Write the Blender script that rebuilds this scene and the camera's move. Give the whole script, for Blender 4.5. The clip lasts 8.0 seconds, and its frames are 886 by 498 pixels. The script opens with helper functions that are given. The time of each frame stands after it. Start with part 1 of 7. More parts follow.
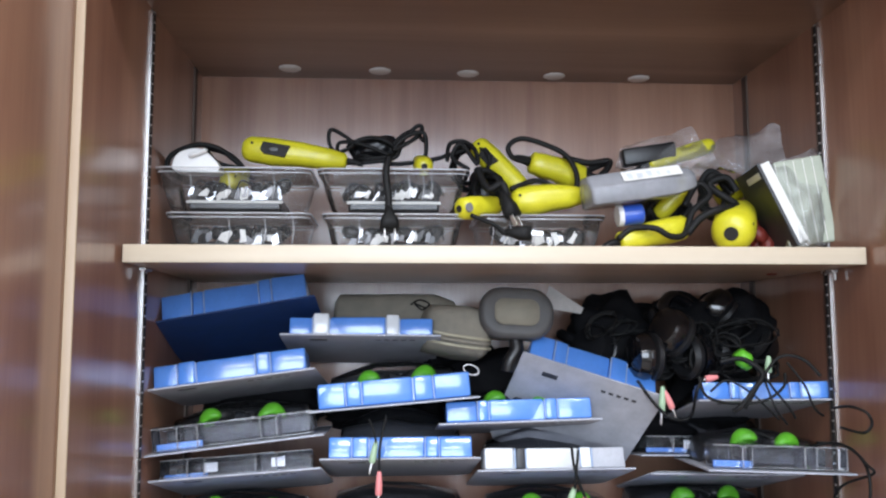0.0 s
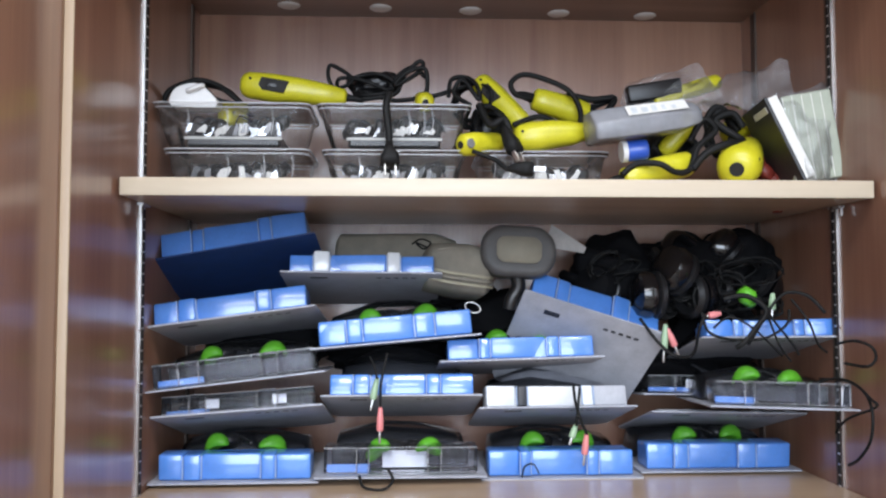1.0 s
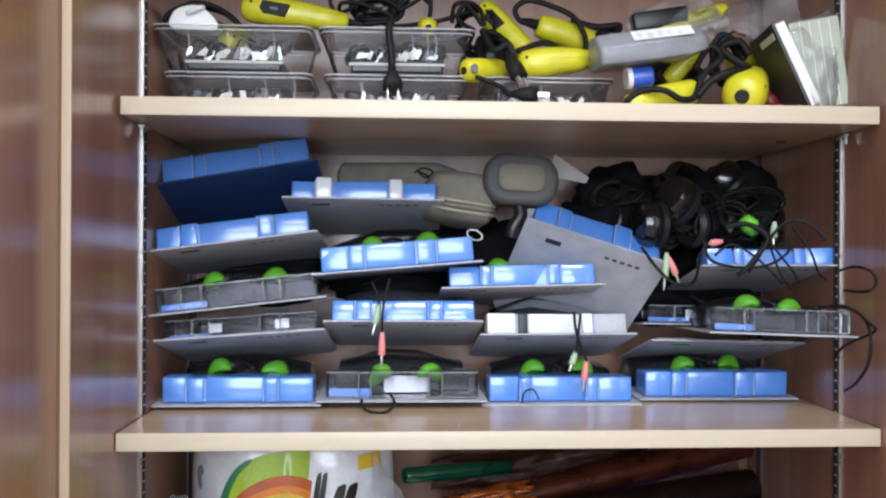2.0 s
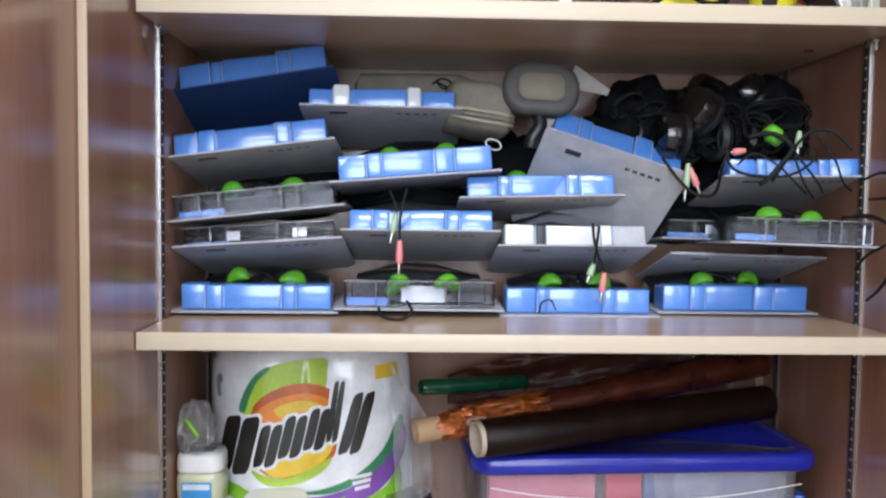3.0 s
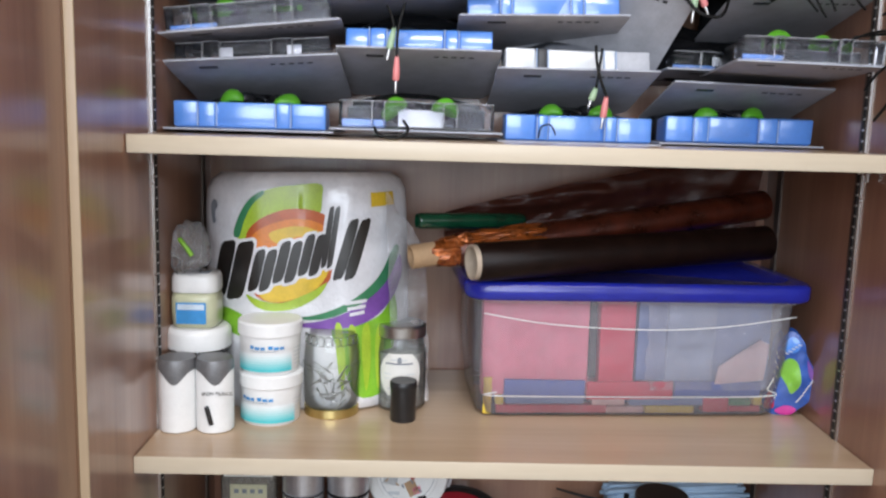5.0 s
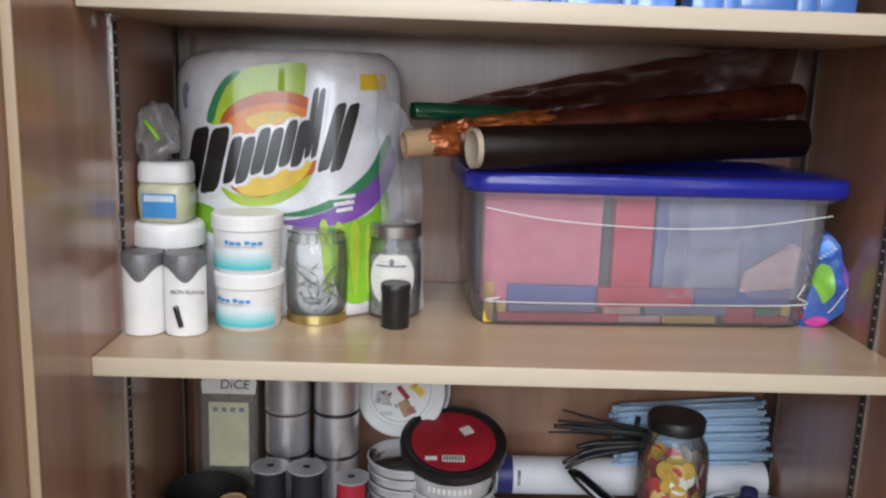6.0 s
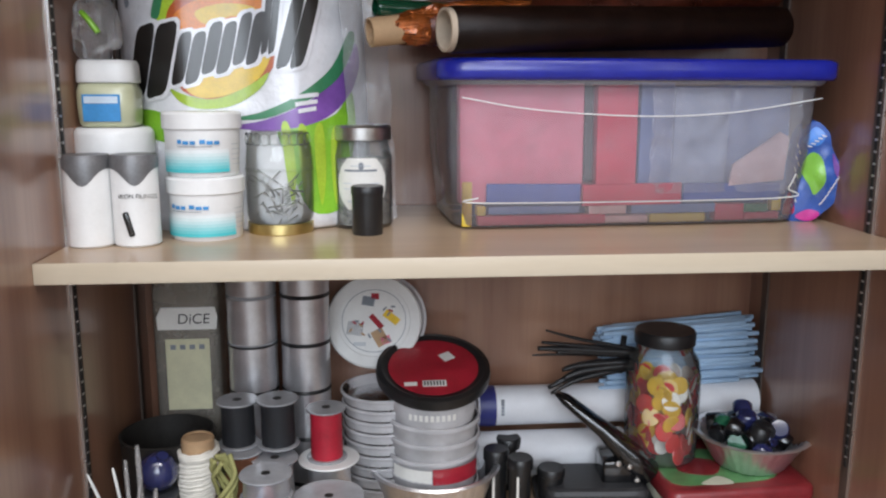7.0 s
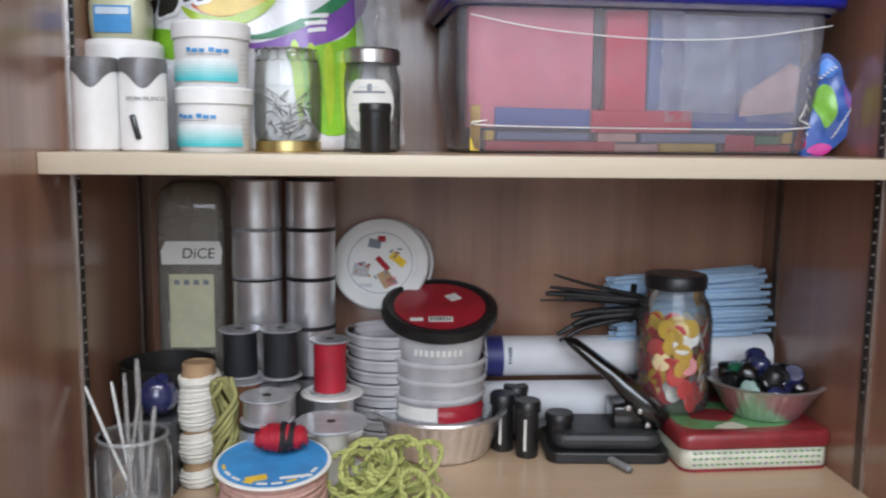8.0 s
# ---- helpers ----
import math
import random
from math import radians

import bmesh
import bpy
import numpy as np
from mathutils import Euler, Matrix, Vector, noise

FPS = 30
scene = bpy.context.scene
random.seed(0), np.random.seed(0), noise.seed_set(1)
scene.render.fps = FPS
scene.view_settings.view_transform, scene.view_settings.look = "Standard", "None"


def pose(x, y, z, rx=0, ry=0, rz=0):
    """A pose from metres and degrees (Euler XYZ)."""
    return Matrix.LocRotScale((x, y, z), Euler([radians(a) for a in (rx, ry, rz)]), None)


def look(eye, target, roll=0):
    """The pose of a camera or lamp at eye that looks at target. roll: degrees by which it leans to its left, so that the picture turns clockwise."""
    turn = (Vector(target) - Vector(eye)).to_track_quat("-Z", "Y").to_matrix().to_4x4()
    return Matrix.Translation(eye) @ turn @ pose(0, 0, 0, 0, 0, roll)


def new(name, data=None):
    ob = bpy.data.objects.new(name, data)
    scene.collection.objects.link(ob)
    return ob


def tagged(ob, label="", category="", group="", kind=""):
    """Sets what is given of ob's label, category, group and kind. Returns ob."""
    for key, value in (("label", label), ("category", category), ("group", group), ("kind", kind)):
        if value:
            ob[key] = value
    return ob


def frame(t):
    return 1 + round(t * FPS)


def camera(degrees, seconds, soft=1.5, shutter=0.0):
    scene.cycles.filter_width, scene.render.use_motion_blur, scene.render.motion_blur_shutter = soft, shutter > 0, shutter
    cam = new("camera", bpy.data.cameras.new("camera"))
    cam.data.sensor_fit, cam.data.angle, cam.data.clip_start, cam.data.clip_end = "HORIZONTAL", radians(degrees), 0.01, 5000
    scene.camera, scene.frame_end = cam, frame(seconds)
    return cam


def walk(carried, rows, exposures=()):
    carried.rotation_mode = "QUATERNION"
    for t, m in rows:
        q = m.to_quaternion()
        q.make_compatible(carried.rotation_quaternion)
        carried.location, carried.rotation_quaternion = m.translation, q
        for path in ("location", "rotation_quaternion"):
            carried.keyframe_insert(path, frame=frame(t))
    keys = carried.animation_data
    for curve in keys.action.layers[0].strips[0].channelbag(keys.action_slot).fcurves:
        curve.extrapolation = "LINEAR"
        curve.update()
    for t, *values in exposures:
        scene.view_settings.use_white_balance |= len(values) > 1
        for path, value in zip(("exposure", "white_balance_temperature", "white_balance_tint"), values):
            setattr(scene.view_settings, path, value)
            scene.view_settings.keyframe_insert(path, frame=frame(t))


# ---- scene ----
cam = camera(55.4, 8.0, soft=2.2, shutter=0.3)
PATH = [
    (0, (-0.119, -0.918, 1.353), (-0.006, 1.069, 1.555), -0.1),
    (0.5, (-0.118, -0.91, 1.341), (-0.013, 1.081, 1.499), -0.3),
    (1, (-0.113, -0.905, 1.323), (-0.013, 1.089, 1.435), -0.1),
    (1.2, (-0.116, -0.904, 1.317), (-0.01, 1.091, 1.409), 0.0),
    (2.3, (-0.118, -0.903, 1.276), (-0.014, 1.094, 1.26), 0.4),
    (2.5, (-0.121, -0.902, 1.266), (-0.01, 1.095, 1.241), 0.7),
    (3, (-0.117, -0.899, 1.237), (-0.054, 1.096, 1.126), 0.7),
    (3.5, (-0.113, -0.897, 1.211), (-0.039, 1.094, 1.029), 1.2),
    (4, (-0.115, -0.897, 1.183), (-0.041, 1.093, 0.996), 1.8),
    (4.5, (-0.115, -0.898, 1.152), (-0.045, 1.084, 0.894), 1.9),
    (4.7, (-0.111, -0.903, 1.138), (-0.046, 1.078, 0.869), 1.7),
    (5.8, (-0.1, -0.822, 1.043), (-0.055, 1.136, 0.662), 1.95),
    (6, (-0.096, -0.801, 1.02), (-0.039, 1.159, 0.631), 2.0),
    (6.5, (-0.104, -0.754, 0.957), (-0.139, 1.194, 0.505), 0.9),
    (6.8, (-0.117, -0.753, 0.919), (-0.023, 1.2, 0.503), -0.2),
    (7, (-0.122, -0.753, 0.894), (0.057, 1.203, 0.52), 0.1),
    (7.2, (-0.12, -0.758, 0.868), (0.018, 1.207, 0.539), -0.1),
    (7.5, (-0.116, -0.767, 0.828), (0.002, 1.205, 0.515), 0.4),
    (7.7, (-0.117, -0.767, 0.800), (0.044, 1.208, 0.492), 1.1),
    (7.9, (-0.119, -0.766, 0.771), (0.064, 1.211, 0.491), 1.0),
    (8, (-0.12, -0.765, 0.756), (0.038, 1.212, 0.5), 0.6),
]
walk(cam, [(t, look(eye, target, roll)) for t, eye, target, roll in PATH], [(0, 0.1, 6350, 14), (1.0, 0.0, 6400, 14), (2.5, 0.0, 6500, 14), (4.5, -0.02, 6650, 14), (6, -0.2, 6750, 14), (8, -0.17, 6600, 14)])

# ---- light ----
world = bpy.data.worlds.new("room_air")
scene.world = world
world.use_nodes = True
world.node_tree.nodes["Background"].inputs[0].default_value = (0.75, 0.85, 1.0, 1)
world.node_tree.nodes["Background"].inputs[1].default_value = 0.05


def area(name, eye, target, w, h, power, color):
    lamp = bpy.data.lights.new(name, "AREA")
    lamp.shape, lamp.size, lamp.size_y, lamp.energy, lamp.color = "RECTANGLE", w, h, power, color
    ob = new(name, lamp)
    ob.matrix_world = look(eye, target)
    return ob


# two rows of fluorescent tubes on the room's ceiling, and a window in the wall behind the viewer
area("ceiling_tubes", (0.3, -1.3, 2.66), (0.3, -1.3, 0), 1.6, 0.35, 35, (0.94, 0.97, 1.0))
area("ceiling_tubes_rear", (-0.3, -2.6, 2.66), (-0.3, -2.6, 0), 1.6, 0.35, 27.5, (0.95, 0.97, 1.0))
area("window_daylight", (-0.35, -3.3, 1.8), (0.0, 0, 1.45), 2.3, 1.4, 84, (0.74, 0.87, 1.0))

# ---- materials ----


def nodes_of(name):
    m = bpy.data.materials.new(name)
    m.use_nodes = True
    nt = m.node_tree
    return m, nt, nt.nodes["Principled BSDF"]


def link(nt, a, b):
    nt.links.new(a, b)


def ramp_of(nt, fac, stops):
    r = nt.nodes.new("ShaderNodeValToRGB")
    while len(r.color_ramp.elements) < len(stops):
        r.color_ramp.elements.new(0.5)
    for e, (p, c) in zip(r.color_ramp.elements, stops):
        e.position, e.color = p, (*c, 1)
    link(nt, fac, r.inputs[0])
    return r.outputs[0]


def coords(nt, scale, rand=False):
    tc = nt.nodes.new("ShaderNodeTexCoord")
    mp = nt.nodes.new("ShaderNodeMapping")
    mp.inputs["Scale"].default_value = scale
    link(nt, tc.outputs["Object"], mp.inputs[0])
    if rand:
        oi = nt.nodes.new("ShaderNodeObjectInfo")
        mul = nt.nodes.new("ShaderNodeMath")
        mul.operation, mul.inputs[1].default_value = "MULTIPLY", 30
        link(nt, oi.outputs["Random"], mul.inputs[0])
        link(nt, mul.outputs[0], mp.inputs["Location"])
    return mp.outputs[0]


def noise_of(nt, vec, scale, detail=4, rough=0.55, warp=0.0):
    n = nt.nodes.new("ShaderNodeTexNoise")
    n.inputs["Scale"].default_value, n.inputs["Detail"].default_value = scale, detail
    n.inputs["Roughness"].default_value, n.inputs["Distortion"].default_value = rough, warp
    link(nt, vec, n.inputs["Vector"])
    return n.outputs[0]


def bump_of(nt, p, h, strength, dist=0.001):
    b = nt.nodes.new("ShaderNodeBump")
    b.inputs["Strength"].default_value, b.inputs["Distance"].default_value = strength, dist
    link(nt, h, b.inputs["Height"])
    link(nt, b.outputs[0], p.inputs["Normal"])


def shade(c, k):
    return tuple(min(1, v * k) for v in c)


def plain(name, color, rough=0.5, metal=0.0, vary=0.18, scale=40, bump=0.15, coat=0.0, rand=False, fine=400, **more):
    """A surface with broad and fine variation of its colour and a little relief."""
    m, nt, p = nodes_of(name)
    v = coords(nt, (1, 1, 1), rand)
    big, small = noise_of(nt, v, scale, 5), noise_of(nt, v, fine, 3)
    mix = nt.nodes.new("ShaderNodeMath")
    mix.operation = "MULTIPLY_ADD"
    mix.inputs[1].default_value = 0.35
    link(nt, small, mix.inputs[0])
    link(nt, big, mix.inputs[2])
    link(nt, ramp_of(nt, mix.outputs[0], [(0.42, shade(color, 1 - vary)), (0.9, shade(color, 1 + vary))]), p.inputs["Base Color"])
    rr = nt.nodes.new("ShaderNodeMapRange")
    rr.inputs[3].default_value, rr.inputs[4].default_value = max(0.02, rough * 0.8), min(1, rough * 1.25)
    link(nt, big, rr.inputs[0])
    link(nt, rr.outputs[0], p.inputs["Roughness"])
    p.inputs["Metallic"].default_value, p.inputs["Coat Weight"].default_value = metal, coat
    p.inputs["Coat Roughness"].default_value = 0.14
    for key, val in more.items():
        p.inputs[key.replace("_", " ")].default_value = val
    if bump:
        bump_of(nt, p, mix.outputs[0], bump, 0.002)
    return m


def wood(name, dark, light, along, rough=0.35, coat=0.15):
    """Wood-print laminate; along: the axis of the grain."""
    m, nt, p = nodes_of(name)
    s = [1.0, 1.0, 1.0]
    s["xyz".index(along)] = 0.05
    v = coords(nt, s)
    bands = noise_of(nt, v, 9, 3, 0.5, 0.6)
    grain = noise_of(nt, v, 130, 6, 0.65, 0.3)
    mix = nt.nodes.new("ShaderNodeMath")
    mix.operation, mix.inputs[1].default_value = "MULTIPLY_ADD", 0.24
    link(nt, grain, mix.inputs[0])
    link(nt, bands, mix.inputs[2])
    mid = tuple((a * 0.55 + b * 0.45) for a, b in zip(dark, light))
    link(nt, ramp_of(nt, mix.outputs[0], [(0.4, dark), (0.62, mid), (0.86, light)]), p.inputs["Base Color"])
    p.inputs["Roughness"].default_value, p.inputs["Coat Weight"].default_value = rough, coat
    p.inputs["Coat Roughness"].default_value = 0.16
    bump_of(nt, p, grain, 0.12, 0.0006)
    return m


def film(name, tint, haze, gloss_rough=0.08, haze_color=(0.8, 0.82, 0.85), crinkle=0.0, ior=1.45):
    """Clear plastic or thin glass: light passes with a tint, a share is scattered, and the surface mirrors by Fresnel."""
    m, nt, p = nodes_of(name)
    nt.nodes.remove(p)
    out = nt.nodes["Material Output"]
    tr, df, gl = (nt.nodes.new("ShaderNodeBsdf" + k) for k in ("Transparent", "Diffuse", "Glossy"))
    fr, m1, m2 = nt.nodes.new("ShaderNodeFresnel"), nt.nodes.new("ShaderNodeMixShader"), nt.nodes.new("ShaderNodeMixShader")
    tr.inputs[0].default_value, df.inputs[0].default_value = (*tint, 1), (*haze_color, 1)
    gl.inputs["Roughness"].default_value, fr.inputs[0].default_value = gloss_rough, ior
    v = coords(nt, (1, 1, 1))
    n = noise_of(nt, v, 35, 4)
    rr = nt.nodes.new("ShaderNodeMapRange")
    rr.inputs[3].default_value, rr.inputs[4].default_value = haze * 0.6, min(1, haze * 1.4)
    link(nt, n, rr.inputs[0])
    link(nt, rr.outputs[0], m1.inputs[0])
    link(nt, tr.outputs[0], m1.inputs[1])
    link(nt, df.outputs[0], m1.inputs[2])
    link(nt, fr.outputs[0], m2.inputs[0])
    link(nt, m1.outputs[0], m2.inputs[1])
    link(nt, gl.outputs[0], m2.inputs[2])
    if crinkle:
        b = nt.nodes.new("ShaderNodeBump")
        b.inputs["Strength"].default_value, b.inputs["Distance"].default_value = crinkle, 0.004
        link(nt, noise_of(nt, v, 60, 5, 0.6, 1.0), b.inputs["Height"])
        link(nt, b.outputs[0], gl.inputs["Normal"])
        link(nt, b.outputs[0], fr.inputs["Normal"])
    link(nt, m2.outputs[0], out.inputs[0])
    return m


WALNUT = wood("walnut_laminate", (0.168, 0.066, 0.041), (0.4, 0.218, 0.138), "z", 0.32, 0.75)
WALNUT_X = wood("walnut_laminate_cross", (0.16, 0.085, 0.055), (0.33, 0.2, 0.135), "x")
MAPLE = wood("maple_laminate", (0.38, 0.25, 0.15), (0.6, 0.45, 0.31), "x", 0.3, 0.2)
MAPLE_EDGE = wood("maple_edge_band", (0.5, 0.41, 0.295), (0.65, 0.565, 0.44), "x", 0.4, 0.1)
EDGE_PALE = wood("pale_oak_edge_band", (0.3, 0.2, 0.12), (0.5, 0.38, 0.25), "z", 0.4, 0.1)
EDGE_Z = wood("oak_edge_band", (0.15, 0.075, 0.042), (0.28, 0.17, 0.1), "z", 0.4, 0.1)
STEEL = plain("bright_steel", (0.62, 0.61, 0.6), 0.28, 1.0, 0.08)
DULL_SHADED_STEEL = plain("dull_shaded_steel", (0.12, 0.09, 0.075), 0.5, 0.5, 0.2)
BLACK_HOLE = plain("dark_slot", (0.012, 0.011, 0.01), 0.7)
PAINT = plain("room_paint", (0.8, 0.79, 0.76), 0.8, scale=3)
FLOOR_TILE = plain("floor_vinyl", (0.24, 0.2, 0.17), 0.45, scale=6)
WHITE_CAP = plain("white_plastic", (0.82, 0.81, 0.78), 0.4, vary=0.05)
BLUE_TRAY = plain("glossy_blue_card", (0.085, 0.26, 0.72), 0.34, vary=0.15, scale=18, coat=1.0, bump=0.25, Coat_IOR=1.7, Coat_Roughness=0.12)
NAVY_CARD = plain("navy_card", (0.02, 0.05, 0.16), 0.4, vary=0.2, coat=0.2)
GREY_CARD = plain("grey_board", (0.43, 0.44, 0.48), 0.5, vary=0.15)
DARK_CARD = plain("dark_board", (0.035, 0.037, 0.042), 0.45, vary=0.2)
SMOKY_CARD = plain("smoky_grey_card", (0.03, 0.03, 0.033), 0.35, vary=0.5, scale=60)
SILVER_TRAY = plain("white_gloss_card", (0.72, 0.74, 0.76), 0.25, vary=0.12, coat=0.8)
CLEAR = film("clear_blister", (0.95, 0.95, 0.97), 0.006, 0.05, (0.8, 0.83, 0.88), crinkle=0.18, ior=1.2)
# paler film that puts the glint of plastic edges into the colour
EDGE_GLINT = film("plastic_edge_glint", (0.95, 0.95, 0.97), 0.25, 0.05, (0.85, 0.87, 0.9))
GREEN_PAD = plain("lime_foam_cushion", (0.1, 0.4, 0.02), 0.45, vary=0.15)
BLACK_PLASTIC = plain("black_plastic", (0.012, 0.012, 0.013), 0.35, vary=0.3)
GLOSS_BLACK = plain("gloss_black_plastic", (0.006, 0.006, 0.007), 0.08, vary=0.2, bump=0.03, coat=0.6)
CABLE = plain("black_cable", (0.008, 0.008, 0.008), 0.6, vary=0.3, Specular_IOR_Level=0.25)

# ---- building helpers ----
I4 = Matrix.Identity(4)


def flat(bm, on):
    for fc in bm.faces:
        fc.smooth = on
    return bm


def part(name, bm, material, parent=None, label="", m=None):
    """Links a bmesh as one mesh object under a thing or a part."""
    me = bpy.data.meshes.new(name)
    bm.normal_update()
    bm.to_mesh(me)
    bm.free()
    for mt in material if isinstance(material, (list, tuple)) else [material]:
        me.materials.append(mt)
    ob = new(name, me)
    if parent is not None:
        ob.parent = parent
    if m is not None:
        ob.matrix_basis = m
    return tagged(ob, label)


def thing(name, m, label, category, group="", kind=""):
    ob = new(name)
    ob.empty_display_size = 0.02
    ob.matrix_basis = m
    return tagged(ob, label, category, group, kind)


def at(p, rx=0, ry=0, rz=0):
    return pose(*p, rx, ry, rz)


def box(x0, x1, y0, y1, z0, z1, bev=0.0, seg=2, bm=None, m=None):
    own = bmesh.new()
    mm = Matrix.LocRotScale(((x0 + x1) / 2, (y0 + y1) / 2, (z0 + z1) / 2), None, (x1 - x0, y1 - y0, z1 - z0))
    bmesh.ops.create_cube(own, size=1, matrix=mm)
    if bev:
        bmesh.ops.bevel(own, geom=own.edges[:], offset=bev, segments=seg, affect="EDGES", profile=0.5)
        flat(own, seg > 1)
    if m is not None:
        own.transform(m)
    return merge(bm, own)


def merge(bm, own):
    if bm is None:
        return own
    me = bpy.data.meshes.new("t")
    own.to_mesh(me)
    own.free()
    bm.from_mesh(me)
    bpy.data.meshes.remove(me)
    return bm


def lathe(profile, seg=32, bm=None, m=None, ripple=0, amp=0.0, squash=1.0):
    """A turned shape from (radius, height) pairs; ripple: pleats round its rim."""
    own = bmesh.new()
    rings = []
    for r, z in profile:
        ring = []
        for i in range(seg):
            a = 2 * math.pi * i / seg
            k = r * (1 + amp * math.cos(ripple * a)) if ripple else r
            ring.append(own.verts.new((k * math.cos(a), k * math.sin(a) * squash, z)))
        rings.append(ring)
    for a, b in zip(rings, rings[1:]):
        for i in range(seg):
            j = (i + 1) % seg
            own.faces.new((a[i], a[j], b[j], b[i]))
    flat(own, True)
    for ring in (rings[0], rings[-1]):
        for e in {e for v in ring for e in v.link_edges}:
            if e.verts[0] in ring and e.verts[1] in ring:
                e.smooth = False
    for k in range(1, len(profile) - 1):
        (r0, z0), (r1, z1), (r2, z2) = profile[k - 1:k + 2]
        a, b = Vector((r1 - r0, z1 - z0)), Vector((r2 - r1, z2 - z1))
        if a.length > 1e-7 and b.length > 1e-7 and a.angle(b) > 0.7:
            for i in range(seg):
                e = own.edges.get((rings[k][i], rings[k][(i + 1) % seg]))
                if e:
                    e.smooth = False
    bmesh.ops.remove_doubles(own, verts=own.verts, dist=1e-6)
    if m is not None:
        own.transform(m)
    return merge(bm, own)


def smooth_path(pts, n=6, closed=False):
    p = [Vector(q) for q in pts]
    out, k = [], len(p)
    for i in range(k if closed else k - 1):
        a = p[(i - 1) % k] if closed or i else p[0]
        b, c = p[i], p[(i + 1) % k]
        d = p[(i + 2) % k] if closed or i + 2 < k else p[-1]
        for j in range(n):
            t = j / n
            out.append(0.5 * (2 * b + (c - a) * t + (2 * a - 5 * b + 4 * c - d) * t * t + (3 * b - a - 3 * c + d) * t ** 3))
    if not closed:
        out.append(p[-1])
    return out


def tube(pts, r, seg=8, n=6, closed=False, bm=None, taper=None):
    """A round cord along a smoothed path."""
    own, path = bmesh.new(), smooth_path(pts, n, closed)
    up, rings, k = Vector((0.13, 0.31, 0.94)), [], len(path)
    for i, q in enumerate(path):
        nxt = path[(i + 1) % k] if closed else path[min(i + 1, k - 1)]
        prv = path[(i - 1) % k] if closed else path[max(i - 1, 0)]
        d = (nxt - prv)
        d = d.normalized() if d.length > 1e-9 else Vector((1, 0, 0))
        side = up - d * up.dot(d)
        side = side.normalized() if side.length > 1e-4 else d.orthogonal().normalized()
        up = side
        other = d.cross(side)
        rr = r * (taper(i / max(1, k - 1)) if taper else 1)
        rings.append([own.verts.new(q + (side * math.cos(a) + other * math.sin(a)) * rr) for a in (2 * math.pi * s / seg for s in range(seg))])
    pairs = list(zip(rings, rings[1:])) + ([(rings[-1], rings[0])] if closed else [])
    for a, b in pairs:
        for s in range(seg):
            t = (s + 1) % seg
            own.faces.new((a[s], a[t], b[t], b[s]))
    if not closed:
        own.faces.new(rings[0][::-1])
        own.faces.new(rings[-1])
    return merge(bm, flat(own, True))


def loft(sections, seg=20, bm=None, m=None):
    """A rounded body along x: (x, y, z, half width, half height, squareness) per section."""
    own, rings = bmesh.new(), []
    for x, y, z, hw, hh, e in sections:
        ring = []
        for i in range(seg):
            a = 2 * math.pi * i / seg
            c, s = math.cos(a), math.sin(a)
            ring.append(own.verts.new((x, y + hw * math.copysign(abs(c) ** e, c), z + hh * math.copysign(abs(s) ** e, s))))
        rings.append(ring)
    for a, b in zip(rings, rings[1:]):
        for i in range(seg):
            j = (i + 1) % seg
            own.faces.new((a[i], a[j], b[j], b[i]))
    own.faces.new(rings[0][::-1])
    own.faces.new(rings[-1])
    bmesh.ops.recalc_face_normals(own, faces=own.faces)
    flat(own, True)
    if m is not None:
        own.transform(m)
    return merge(bm, own)


def prism(outline, z0, z1, bm=None, m=None, bev=0.0):
    """An outline in x, y raised from z0 to z1."""
    own = bmesh.new()
    lo = [own.verts.new((x, y, z0)) for x, y in outline]
    hi = [own.verts.new((x, y, z1)) for x, y in outline]
    k = len(outline)
    for i in range(k):
        own.faces.new((lo[i], lo[(i + 1) % k], hi[(i + 1) % k], hi[i]))
    own.faces.new(lo[::-1])
    own.faces.new(hi)
    bmesh.ops.recalc_face_normals(own, faces=own.faces)
    if bev:
        bmesh.ops.bevel(own, geom=own.edges[:], offset=bev, segments=2, affect="EDGES", profile=0.5)
    if m is not None:
        own.transform(m)
    return merge(bm, own)


def round_rect(w, d, r, n=5):
    pts = []
    for cx, cy, a0 in ((w / 2 - r, d / 2 - r, 0), (-w / 2 + r, d / 2 - r, 90), (-w / 2 + r, -d / 2 + r, 180), (w / 2 - r, -d / 2 + r, 270)):
        for i in range(n + 1):
            a = radians(a0 + 90 * i / n)
            pts.append((cx + r * math.cos(a), cy + r * math.sin(a)))
    return pts


def stack_rings(rings, bm=None, m=None, cap=(True, True)):
    """A skin over rings of equal count."""
    own = bmesh.new()
    vs = [[own.verts.new(p) for p in ring] for ring in rings]
    k = len(vs[0])
    for a, b in zip(vs, vs[1:]):
        for i in range(k):
            own.faces.new((a[i], a[(i + 1) % k], b[(i + 1) % k], b[i]))
    if cap[0]:
        own.faces.new(vs[0][::-1])
    if cap[1]:
        own.faces.new(vs[-1])
    flat(own, True)
    if m is not None:
        own.transform(m)
    return merge(bm, own)


def span(a, b):
    """A pose at a whose x axis points to b, with z as upright as it can be, and the distance."""
    a, b = Vector(a), Vector(b)
    d = b - a
    x = d.normalized()
    y = Vector((0, 0, 1)).cross(x)
    y = y.normalized() if y.length > 1e-4 else Vector((0, 1, 0))
    z = x.cross(y)
    m = Matrix((x, y, z)).transposed().to_4x4()
    m.translation = a
    return m, d.length


